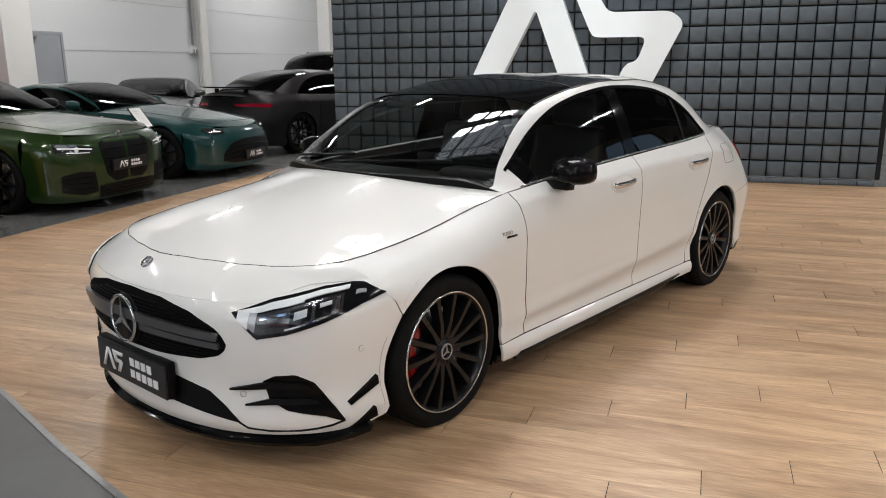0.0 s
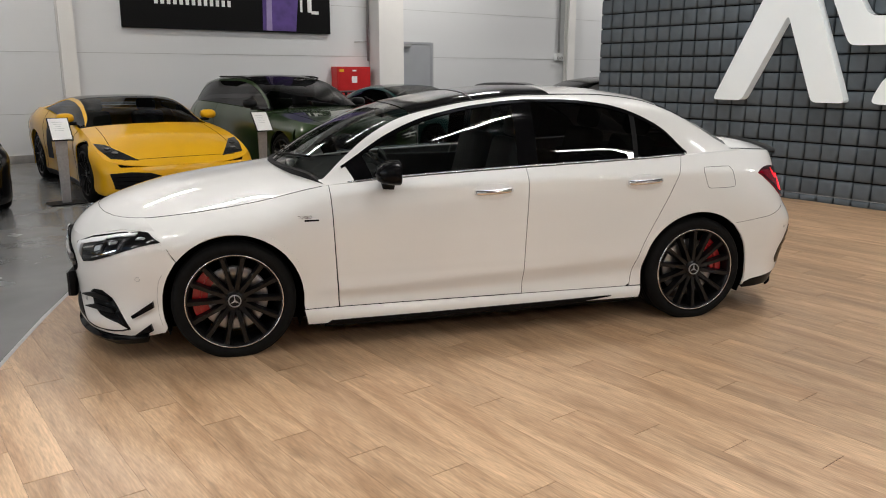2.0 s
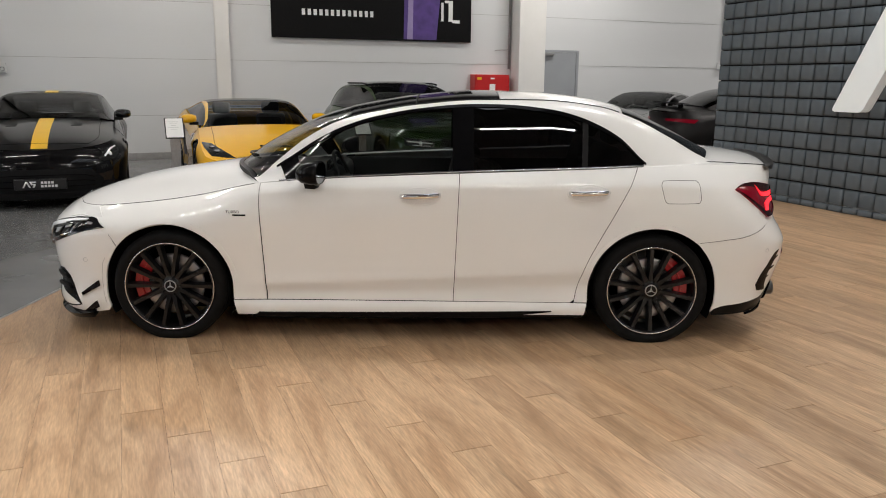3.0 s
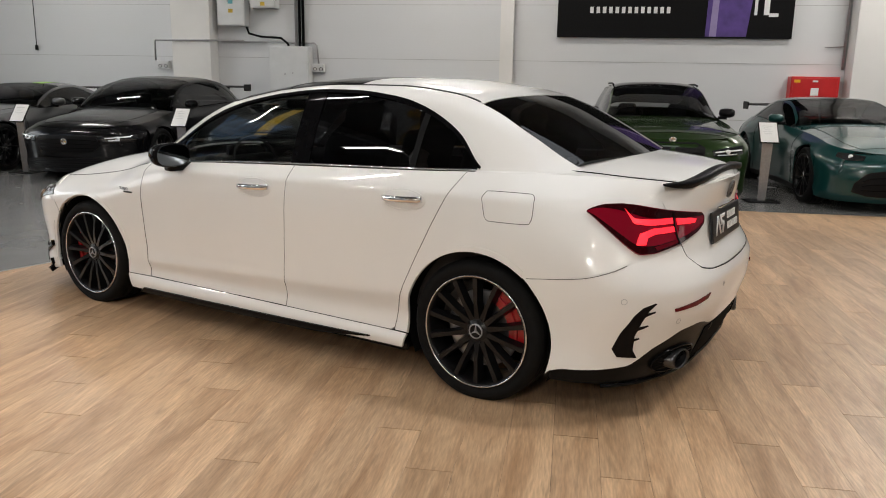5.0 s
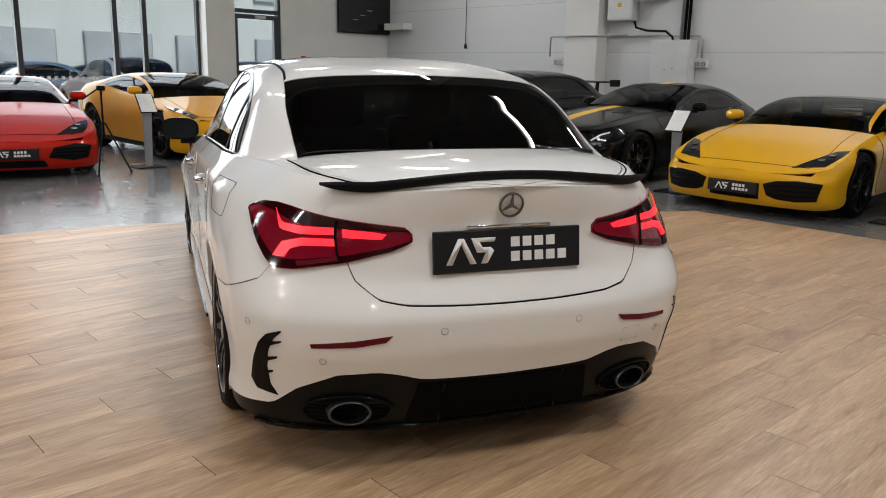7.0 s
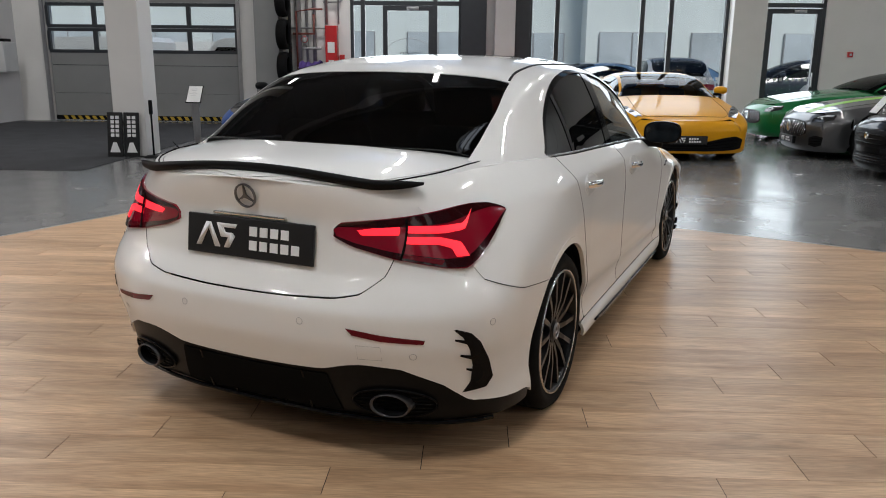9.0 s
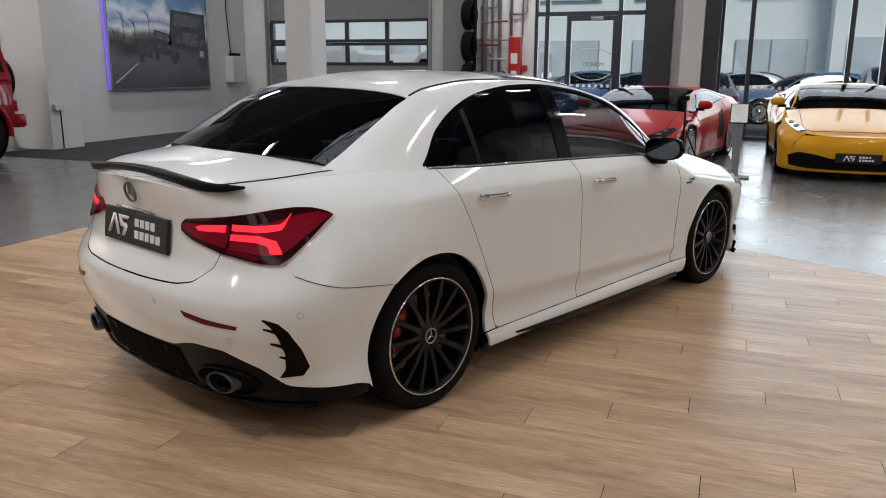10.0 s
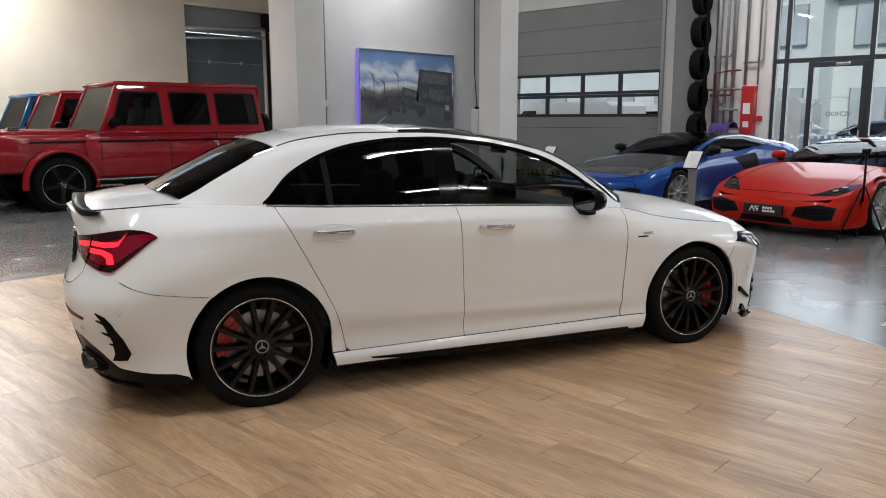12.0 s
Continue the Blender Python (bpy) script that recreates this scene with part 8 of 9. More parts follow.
    for i in range(9):
        part("grille_bar", box(2.31, -0.40 + 0.1 * i, 0.97, 0.02, 0.015, 0.26), SATIN_CHROME, gr, smooth=False)
    part("underbody", box(0, 0, 0.50, 3.9, 1.2, 0.3), DARK_VOID, ob, smooth=False)
    part("cabin_floor", box(-0.6, 0, 1.08, 2.8, 1.5, 0.06), SEAT_M, ob, smooth=False)
    for x, y in ((0.1, 0.38), (0.1, -0.38)):
        seat_parts(ob, x, y, 0.98, SEAT_PALE, 1.0)
    part("dashboard", box(0.56, 0, 1.12, 0.3, 1.4, 0.2, 0.05), SEAT_M, ob)
    mirror_parts(ob, 0.58, 0.84, 1.33, GLOSS_BLACK, 1.05)
    for i, (x, q) in enumerate(((1.36, 1), (1.36, -1), (-1.43, 1), (-1.43, -1))):
        make_wheel(ob, x, q * 0.80, 0.398, 0.405, 0.27, 0.305, 5, RIM_BLACK, RIM_SILVER, None, SATIN_CHROME, 40, 0.075, "", 0.2 + 0.2 * i)
    return ob


G_POSE = pose(2.57, 10.05, E_FLOOR, 0, 0, 175) @ Matrix.Scale(1.045, 4)
off_roader("deep red boxy off-roader with black wheels", G_POSE, RED_G)
off_roader("deep red boxy off-roader parked behind its twin", pose(2.63, 12.5, E_FLOOR, 0, 0, 175), RED_G)
off_roader("mid blue boxy off-roader in the rear row", pose(2.86, 14.85, E_FLOOR, 0, 0, 177), BLUE_G)


# ---------------------------------------------------------------- things in the hall
def info_stand(x, y, turn, label="slim steel info stand with a tilted white sheet"):
    ob = thing("info_stand", label, "info stand", pose(x, y, E_FLOOR, 0, 0, turn), "info stands")
    part("base_plate", box(0, 0, 0.008, 0.30, 0.38, 0.014, 0.003), SATIN_BLACK, ob, smooth=False)
    v = [(0.03, -0.045, 0.015), (0.03, 0.045, 0.015), (0.05, 0.065, 0.80), (0.05, -0.065, 0.80)]
    part("column", (v + [(a - 0.02, b, c) for a, b, c in v], [(0, 1, 2, 3), (7, 6, 5, 4), (0, 4, 5, 1), (1, 5, 6, 2), (2, 6, 7, 3), (3, 7, 4, 0)]), STEEL, ob, "brushed steel column", smooth=False)
    tray = part("sheet_holder", box(0, 0, 0, 0.31, 0.23, 0.012, 0.003), SATIN_BLACK, ob, smooth=False, m=pose(0.04, 0, 0.85, 0, 52, 0))
    part("sheet", box(0, 0, 0.0075, 0.285, 0.205, 0.002), PAPER, tray, "white printed sheet", smooth=False)
    bars = join(*[box(-0.09 + 0.028 * i, -0.01, 0.009, 0.003, 0.12 - 0.03 * (i % 3), 0.001) for i in range(5)])
    part("sheet_writing", bars, GALV, tray, "grey bars of small print", smooth=False)
    return ob


for x, y, r in ((1.17, -5.62, 90), (-1.26, -5.60, 90), (-3.66, -5.52, 92), (3.95, -5.45, 90), (6.45, -5.54, 90), (6.62, -1.50, 180), (6.85, 1.55, 180), (7.10, 4.24, 180)):
    info_stand(x, y, r)


def wall_banner():
    ob = thing("banner", "black and violet wall banner with white lettering bars", "banner")
    x0, x1, z0, z1 = -5.02, -0.94, 2.22, 4.3
    part("banner_sheet", box((x0 + x1) / 2, Y0 + 0.05, (z0 + z1) / 2, x1 - x0, 0.03, z1 - z0, 0.004), SATIN_BLACK, ob, smooth=False)
    part("violet_field", prism([(-3.55, z0 + 0.03), (-4.25, z0 + 0.03), (-4.45, z1 - 0.03), (-3.60, z1 - 0.03)], 0.004, "y", Y0 + 0.066), PURPLE, ob, smooth=False)
    part("light_streak", prism([(-3.62, z0 + 0.03), (-3.74, z0 + 0.03), (-3.78, z1 - 0.03), (-3.70, z1 - 0.03)], 0.004, "y", Y0 + 0.071), mat("lilac_print", (0.30, 0.24, 0.45), 0.6, vary=0.1), ob, smooth=False)
    for i in range(13):
        part("letter_bar", box(-1.55 - 0.112 * i, Y0 + 0.067, 2.70, 0.062, 0.004, 0.11), PRINT_W, ob, smooth=False)
    big = [box(-4.56, Y0 + 0.067, 2.82, 0.09, 0.004, 0.40), box(-4.48, Y0 + 0.067, 3.00, 0.10, 0.004, 0.05), box(-4.38, Y0 + 0.067, 2.80, 0.05, 0.004, 0.36), box(-4.68, Y0 + 0.067, 2.62, 0.16, 0.004, 0.06)]
    for g in big:
        part("letter_stroke", g, PRINT_W, ob, smooth=False)


wall_banner()
hyd = thing("hydrant_cabinet", "red fire hydrant cabinet on the wall", "cabinet")
part("body", box(-5.44, Y0 + 0.13, 1.16, 0.80, 0.24, 0.84, 0.008), RED_BOX, hyd, smooth=False)
part("door", box(-5.44, Y0 + 0.256, 1.16, 0.74, 0.012, 0.78, 0.004), RED_BOX, hyd, smooth=False)
part("nameplate", box(-5.44, Y0 + 0.265, 1.50, 0.09, 0.004, 0.03), PRINT_W, hyd, smooth=False)
part("pictogram", box(-5.44, Y0 + 0.265, 1.32, 0.13, 0.004, 0.13), PRINT_W, hyd, "white hose sign", smooth=False)
part("sticker", box(-5.14, Y0 + 0.265, 1.50, 0.10, 0.004, 0.05), STRIPE_Y, hyd, "small yellow sticker", smooth=False)
gd = thing("door_3", "grey steel service door", "door", kind="structure")
part("leaf", box(-7.10, Y0 + 0.03, 1.03, 0.92, 0.05, 2.06, 0.004), GREY_DOOR, gd, smooth=False)
part("frame", join(box(-6.60, Y0 + 0.03, 1.05, 0.06, 0.06, 2.12), box(-7.60, Y0 + 0.03, 1.05, 0.06, 0.06, 2.12), box(-7.10, Y0 + 0.03, 2.09, 0.94, 0.06, 0.05)), GREY_DOOR, gd, smooth=False)
part("door_handle", box(-6.74, Y0 + 0.09, 1.05, 0.12, 0.04, 0.025, 0.005), STEEL, gd)
part("closer", box(-6.85, Y0 + 0.085, 2.02, 0.26, 0.05, 0.06, 0.008), STEEL, gd)


def pipe_run(name, pts, r, material, label, category="pipe"):
    ob = tagged(part(name, tube(pts, r, 10), material, None), label, category, "pipes and conduits")
    return ob


pipe_run("conduit", [(-5.93, Y0 + 0.03, 1.7), (-5.93, Y0 + 0.03, CEIL)], 0.025, GALV, "grey conduit down the pier's side")
pipe_run("conduit", [(-5.60, Y0 + 0.03, 2.08), (-5.93, Y0 + 0.03, 2.10)], 0.010, GALV, "thin cable along the wall")
pipe_run("conduit", [(-11.62, Y0 + 0.04, 1.95), (-11.62, Y0 + 0.04, CEIL)], 0.025, GALV, "grey conduit down the wall post")
for x, z in ((-11.62, 1.84), (6.85, 1.62), (3.62, 1.60)):
    so = thing("wall_socket", "grey surface-mounted twin socket box", "socket", pose(x, Y0, z), "wall sockets")
    part("box", box(0, 0.05, 0, 0.24, 0.09, 0.16, 0.01), BOX_W, so, smooth=False)
    for k in (-0.06, 0.06):
        part("outlet", lathe([(0.036, 0.094), (0.036, 0.104), (0.028, 0.104), (0.028, 0.096)], 16), SATIN_BLACK, so, m=Matrix.Translation((k, 0, -0.02)))
pipe_run("conduit", [(6.85, Y0 + 0.36, 1.70), (6.85, Y0 + 0.36, 2.05), (6.82, Y0 + 0.38, 2.09), (5.0, Y0 + 0.38, 2.09)], 0.018, GALV, "grey conduit bent over the pier")
pipe_run("conduit", [(5.60, Y0 + 0.05, 2.09), (3.70, Y0 + 0.05, 2.07), (3.64, Y0 + 0.05, 2.02), (3.62, Y0 + 0.05, 1.68)], 0.018, GALV, "grey conduit to a wall socket")
for x, z, w, h, lab in ((4.15, 1.50, 0.80, 1.00, "light grey electric cabinet"), (5.30, 2.85, 0.55, 0.95, "light grey fuse box with stickers"), (4.65, 2.98, 0.50, 0.55, "small light grey fuse box")):
    eb = thing("electric_cabinet", lab, "cabinet")
    part("body", box(x, Y0 + 0.13, z, w, 0.24, h, 0.008), BOX_W, eb, smooth=False)
    part("door", box(x, Y0 + 0.257, z, w - 0.05, 0.012, h - 0.05, 0.004), BOX_W, eb, smooth=False)
    part("lock", join(lathe([(0.0, 0.012), (0.014, 0.012), (0.016, 0.0)], 12)), STEEL, eb, m=Matrix.Translation((x - w * 0.1, Y0 + 0.264, z)))
    part("lock", join(lathe([(0.0, 0.012), (0.014, 0.012), (0.016, 0.0)], 12)), STEEL, eb, m=Matrix.Translation((x + w * 0.1, Y0 + 0.264, z - 0.02)))
    if h < 1.0:
        part("sticker", box(x, Y0 + 0.265, z + 0.0, 0.10, 0.002, 0.14), mat("teal_sticker", (0.10, 0.35, 0.40), 0.5, vary=0.1), eb, smooth=False)
        part("sticker", box(x, Y0 + 0.265, z - 0.20, 0.09, 0.002, 0.07), HAZARD_Y, eb, smooth=False)
pipe_run("cable", [(5.05, Y0 + 0.10, 2.36), (5.0, Y0 + 0.11, 2.24), (4.75, Y0 + 0.12, 2.18), (4.35, Y0 + 0.12, 2.16), (4.22, Y0 + 0.10, 2.06), (4.20, Y0 + 0.10, 2.01)], 0.022, SATIN_BLACK, "black cable looping into the cabinet", "cable")
for k in range(3):
    pipe_run("cable", [(4.05 - 0.07 * k, Y0 + 0.08, 2.01), (4.05 - 0.07 * k, Y0 + 0.08, CEIL)], 0.028, SATIN_BLACK if k else GALV, "cable riser above the cabinet", "cable")
pd = thing("pull_switch", "pendant pull switch on a thin cord", "switch")
part("cord", tube([(9.65, Y0 + 0.05, 1.98), (9.65, Y0 + 0.05, CEIL)], 0.008), SATIN_BLACK, pd)
part("grip", box(9.65, Y0 + 0.05, 1.93, 0.05, 0.05, 0.10, 0.008), SATIN_BLACK, pd)
tv = thing("television", "black flat television on the end wall", "television")
part("screen", box(X1 - 0.08, -9.62, 2.72, 0.04, 1.62, 0.94, 0.008), SCREEN, tv, smooth=False)
part("bezel", box(X1 - 0.06, -9.62, 2.72, 0.03, 1.66, 0.98, 0.006), SATIN_BLACK, tv, smooth=False)
part("screen_writing", join(*[box(X1 - 0.101, -9.3 - 0.22 * i, 2.55 + 0.12 * i, 0.002, 0.16, 0.012) for i in range(3)]), BOX_W, tv, "faint white bars on the screen", smooth=False)
part("wall_bracket", box(X1 - 0.025, -9.62, 2.72, 0.05, 0.4, 0.4), SATIN_BLACK, tv, smooth=False)
sf = thing("wall_shelf", "small white wall shelf", "shelf")
part("board", box(X1 - 0.6, Y0 + 0.145, 2.42, 0.75, 0.30, 0.16, 0.01), PLASTER, sf, smooth=False)
al = thing("fire_alarm_button", "red fire alarm call point", "alarm button")
part("case", box(X1 - 0.02, -7.82, 1.58, 0.05, 0.11, 0.11, 0.008), RED_BOX, al, smooth=False)
part("button", box(X1 - 0.05, -7.82, 1.58, 0.012, 0.045, 0.045, 0.004), PRINT_W, al, smooth=False)
# end wall by the entrance: extinguisher box, pipes, tyres
fx = thing("extinguisher_box", "tall red extinguisher box with white label", "fire box")
part("case", box(X1 - 0.11, 3.13, 1.58, 0.22, 0.25, 0.98, 0.01), RED_BOX, fx, smooth=False)
part("label", box(X1 - 0.224, 3.13, 1.62, 0.004, 0.15, 0.22), PRINT_W, fx, "white notice", smooth=False)
part("label", box(X1 - 0.224, 3.13, 1.30, 0.004, 0.12, 0.12), PRINT_W, fx, smooth=False)
ca = thing("fire_alarm_button", "red fire alarm call point", "alarm button")
part("case", box(X1 - 0.02, 2.93, 1.42, 0.05, 0.11, 0.11, 0.008), RED_BOX, ca, smooth=False)
for y, r, z0 in ((3.84, 0.062, 0.4), (3.66, 0.030, 0.8), (3.50, 0.042, 1.2), (3.24, 0.034, 2.1), (2.98, 0.020, 2.1)):
    pipe_run("pipe", [(X1 - 0.10, y, z0), (X1 - 0.10, y, CEIL)], r, GALV, "galvanised riser pipe on the end wall")
pipe_run("pipe", [(X1 - 0.12, 4.15, 2.02), (X1 - 0.12, 3.1, 2.02), (X1 - 0.12, 3.02, 1.95), (X1 - 0.12, 3.02, 1.6)], 0.025, GALV, "galvanised pipe along the end wall")
pipe_run("pipe", [(X1 - 0.16, 3.95, 1.9), (X1 - 0.16, 3.5, 1.9), (X1 - 0.16, 3.5, 2.3)], 0.025, RUST, "red oxide pipe stub")
for y, z in ((3.30, 2.55), (3.95, 2.70)):
    pipe_run("pipe", [(X1 - 0.08, y, z), (X1 - 0.08, y - 0.35, z), (X1 - 0.08, y - 0.40, z + 0.05), (X1 - 0.08, y - 0.40, CEIL)], 0.022, GALV, "galvanised branch pipe on the end wall")
pipe_run("pipe", [(X1 - 0.20, 3.86, 0.9), (X1 - 0.20, 3.86, 2.35), (X1 - 0.20, 3.55, 2.40), (X1 - 0.20, 3.30, 2.40)], 0.020, RUST, "red oxide pipe beside the risers")
vb = thing("valve_group", "grey valve group on the riser pipes", "valve")
part("valve_body", join(box(X1 - 0.14, 3.70, 1.75, 0.10, 0.10, 0.16, 0.02), box(X1 - 0.14, 3.55, 1.6, 0.08, 0.4, 0.05, 0.01)), GALV, vb)
part("hand_wheel", lathe([(0.06, 0.0), (0.07, 0.01), (0.06, 0.02)], 16, "x"), RED_BOX, vb, m=pose(X1 - 0.22, 3.70, 1.78))
rack = thing("tyre_rack", "wall rack with a column of stacked tyres", "tyre rack")
part("rack_post", join(box(X1 - 0.42, 3.95, 2.1, 0.04, 0.04, 4.2), box(X1 - 0.50, 3.95, 2.1, 0.04, 0.04, 4.2)), SATIN_BLACK, rack, smooth=False)
for i in range(6):
    t = thing("tyre", "black spare tyre on the rack", "tyre", pose(X1 - 0.46, 4.085, 0.55 + 0.66 * i), "rack tyres")
    part("carcass", lathe([(0.20, -0.09), (0.26, -0.11), (0.30, -0.09), (0.31, 0.0), (0.30, 0.09), (0.26, 0.11), (0.20, 0.09)], 32), RUBBER, t)
drape = [(-0.12, 0.005), (-0.20, 0.07), (-0.34, 0.09), (-0.46, 0.075), (-0.55, 0.03), (-0.585, -0.05), (-0.60, -0.14), (-0.60, -0.22)]
v = []
for lay in (0.0, 0.012):
    for i in range(25):
        y = 3.32 + 0.44 * i / 24
        for k, (x, z) in enumerate(drape):
            fold = math.sin(i * 0.9 + 0.35 * k) + 0.6 * math.sin(i * 0.43 + 1.3)
            v.append((X1 + x - lay - (0.012 * fold if k > 3 else 0.0), y, 1.218 + z * (1 + 0.22 * math.sin(i * 0.31 + 0.6)) + (0.014 * fold if 0 < k < 5 else 0.0) + lay))
f = [(o + i * 8 + k, o + i * 8 + k + 1, o + i * 8 + k + 9, o + i * 8 + k + 8) for o in (0, 200) for i in range(24) for k in range(7)]
cl = tagged(part("folded_cloth", (v, f), PURPLE, None), "violet cloth draped over the edge of a shelf", "cloth")
sb = tagged(part("shelf", box(X1 - 0.34, 3.54, 1.20, 0.45, 0.50, 0.03, 0.005), STEEL, None, smooth=False), "narrow steel wall shelf", "shelf")

# north wall: picture, meter, cables
pic = thing("picture", "large landscape print of off-roaders, lit violet rim", "picture")
PX0, PX1, PZ0, PZ1 = 7.86, 10.98, 0.94, 2.98


def print_mat():
    """Plain monochrome road scene: sky with clouds over dark ground."""
    m = bpy.data.materials.new("grey_road_print")
    m.use_nodes = True
    nt = m.node_tree
    b = nt.nodes["Principled BSDF"]
    tc, sep = nt.nodes.new("ShaderNodeTexCoord"), nt.nodes.new("ShaderNodeSeparateXYZ")
    nt.links.new(tc.outputs["Generated"], sep.inputs["Vector"])
    ns = nt.nodes.new("ShaderNodeTexNoise")
    ns.inputs["Scale"].default_value, ns.inputs["Detail"].default_value = 3.5, 7
    nt.links.new(tc.outputs["Generated"], ns.inputs["Vector"])
    ma = nt.nodes.new("ShaderNodeMath")
    ma.operation, ma.inputs[2].default_value = "MULTIPLY_ADD", -0.22
    ma.inputs[1].default_value = 0.45
    nt.links.new(ns.outputs["Fac"], ma.inputs[0])
    ad = nt.nodes.new("ShaderNodeMath")
    nt.links.new(ma.outputs[0], ad.inputs[0])
    nt.links.new(sep.outputs["Z"], ad.inputs[1])
    rp = nt.nodes.new("ShaderNodeValToRGB")
    cr = rp.color_ramp
    cr.elements[0].position, cr.elements[0].color = 0.0, (0.076, 0.080, 0.085, 1)
    cr.elements[1].position, cr.elements[1].color = 1.0, (0.119, 0.221, 0.408, 1)
    for p, c in ((0.30, (0.136, 0.141, 0.153, 1)), (0.42, (0.043, 0.046, 0.051, 1)), (0.54, (0.170, 0.170, 0.170, 1)), (0.62, (0.714, 0.748, 0.799, 1)), (0.70, (0.238, 0.340, 0.544, 1)), (0.80, (0.680, 0.731, 0.800, 1)), (0.88, (0.170, 0.289, 0.510, 1))):
        e = cr.elements.new(p)
        e.color = c
    nt.links.new(ad.outputs[0], rp.inputs["Fac"])
    nt.links.new(rp.outputs["Color"], b.inputs["Base Color"])
    b.inputs["Roughness"].default_value = 0.35
    return m


part("print", box((PX0 + PX1) / 2, Y1 - 0.055, (PZ0 + PZ1) / 2, PX1 - PX0 - 0.06, 0.05, PZ1 - PZ0 - 0.06), print_mat(), pic, "grey road scene with plain vehicle shapes", smooth=False)
part("frame", join(box(PX0 + 0.015, Y1 - 0.05, (PZ0 + PZ1) / 2, 0.03, 0.08, PZ1 - PZ0), box(PX1 - 0.015, Y1 - 0.05, (PZ0 + PZ1) / 2, 0.03, 0.08, PZ1 - PZ0), box((PX0 + PX1) / 2, Y1 - 0.05, PZ0 + 0.015, PX1 - PX0 - 0.06, 0.08, 0.03), box((PX0 + PX1) / 2, Y1 - 0.05, PZ1 - 0.015, PX1 - PX0 - 0.06, 0.08, 0.03)), SATIN_CHROME, pic, "aluminium frame", smooth=False)
part("light_rim", box(PX0 - 0.010, Y1 - 0.03, (PZ0 + PZ1) / 2, 0.010, 0.03, PZ1 - PZ0 - 0.05), mat("violet_led", (0.25, 0.12, 1.0), 0.5, emit=0.9), pic, "violet light strip", smooth=False)
shp = [[(9.62, 2.05), (10.90, 1.90), (10.90, 2.62), (9.75, 2.66), (9.70, 2.35)], [(9.15, 1.92), (9.72, 1.84), (9.72, 2.22), (9.20, 2.30)], [(8.70, 1.86), (9.10, 1.80), (9.10, 2.06), (8.74, 2.10)]]
PDARK = mat("print_dark_grey", (0.070, 0.074, 0.082), 0.4, vary=0.3, scale=6)
PLIGHT = mat("print_light_grey", (0.48, 0.49, 0.50), 0.4, vary=0.2, scale=9)
PTREE = mat("print_tree_brown", (0.09, 0.078, 0.068), 0.5, vary=0.4, scale=14)
def down(z):
    """Stretch a height of the print from the top edge."""
    return PZ1 - (PZ1 - z) * 1.2


for tx, tz, th in ((8.30, 1.92, 0.62), (8.62, 1.95, 0.45), (9.05, 2.15, 0.40), (8.05, 1.90, 0.35)):
    tz, th = down(tz), th * 1.2
    g = [prism([(tx - 0.012, tz), (tx + 0.012, tz), (tx + 0.005, tz + th), (tx - 0.005, tz + th)], 0.002, "y", Y1 - 0.0835)]
    for k in range(9):
        a = 0.5 + 0.26 * k
        h = th * (0.35 + 0.07 * k)
        g.append(prism([(tx, tz + h), (tx + 0.008, tz + h + 0.01), (tx + 0.22 * math.cos(a), tz + h + 0.20 * math.sin(a)), (tx + 0.21 * math.cos(a), tz + h + 0.20 * math.sin(a))], 0.002, "y", Y1 - 0.0836 - 0.0001 * k))
    part("printed_tree", join(*g), PTREE, pic, smooth=False)
for q in shp:
    part("printed_vehicle", prism([(a, down(b)) for a, b in q], 0.003, "y", Y1 - 0.0845), PDARK, pic, smooth=False)
PMID = mat("print_mid_grey", (0.125, 0.13, 0.14), 0.4, vary=0.35, scale=9)
for nm, q in (("printed_grille", [(10.08, 2.08), (10.62, 2.02), (10.62, 2.26), (10.08, 2.28)]), ("printed_window", [(9.26, 2.16), (9.66, 2.10), (9.66, 2.18), (9.28, 2.25)]), ("printed_window", [(9.82, 2.40), (10.75, 2.36), (10.75, 2.56), (9.86, 2.60)]), ("printed_bumper", [(9.70, 1.96), (10.85, 1.80), (10.85, 1.84), (9.70, 2.0)]), ("printed_road_line", [(7.95, 1.40), (8.02, 1.40), (8.66, 1.72), (8.62, 1.72)]), ("printed_mark", [(10.66, 1.86), (10.80, 1.85), (10.80, 1.95), (10.66, 1.96)])):
    part(nm, prism([(a, down(z)) for a, z in q], 0.002, "y", Y1 - 0.0868), PMID if nm in ("printed_window", "printed_grille", "printed_bumper") else PLIGHT, pic, smooth=False)
for px, pz, r in ((9.95, 2.14, 0.085), (10.74, 2.10, 0.085), (9.30, 2.02, 0.05), (9.62, 2.00, 0.05)):
    part("printed_lamp", moved(disc(r, 0, 20), Matrix.Translation((px, Y1 - 0.0875, down(pz)))), PMID, pic, smooth=False)
for px, pz in ((9.80, 1.84), (10.74, 1.74), (9.24, 1.84), (8.78, 1.80)):
    part("printed_wheel", moved(disc(0.15 if px > 9.7 else 0.08, 0, 20), Matrix.Translation((px, Y1 - 0.0862, down(pz)))), PDARK, pic, smooth=False)
mt = thing("wall_meter", "white wall heater unit with a flue cable", "wall unit")
part("case", box(11.95, Y1 - 0.12, 1.35, 0.48, 0.24, 0.62, 0.02), BOX_W, mt, smooth=False)
part("cap", box(11.95, Y1 - 0.12, 1.70, 0.26, 0.16, 0.06, 0.01), SATIN_BLACK, mt, smooth=False)
pipe_run("cable", [(11.90, Y1 - 0.05, 1.7), (11.80, Y1 - 0.05, 2.6), (11.78, Y1 - 0.05, CEIL)], 0.012, SATIN_BLACK, "black cable to the wall unit", "cable")
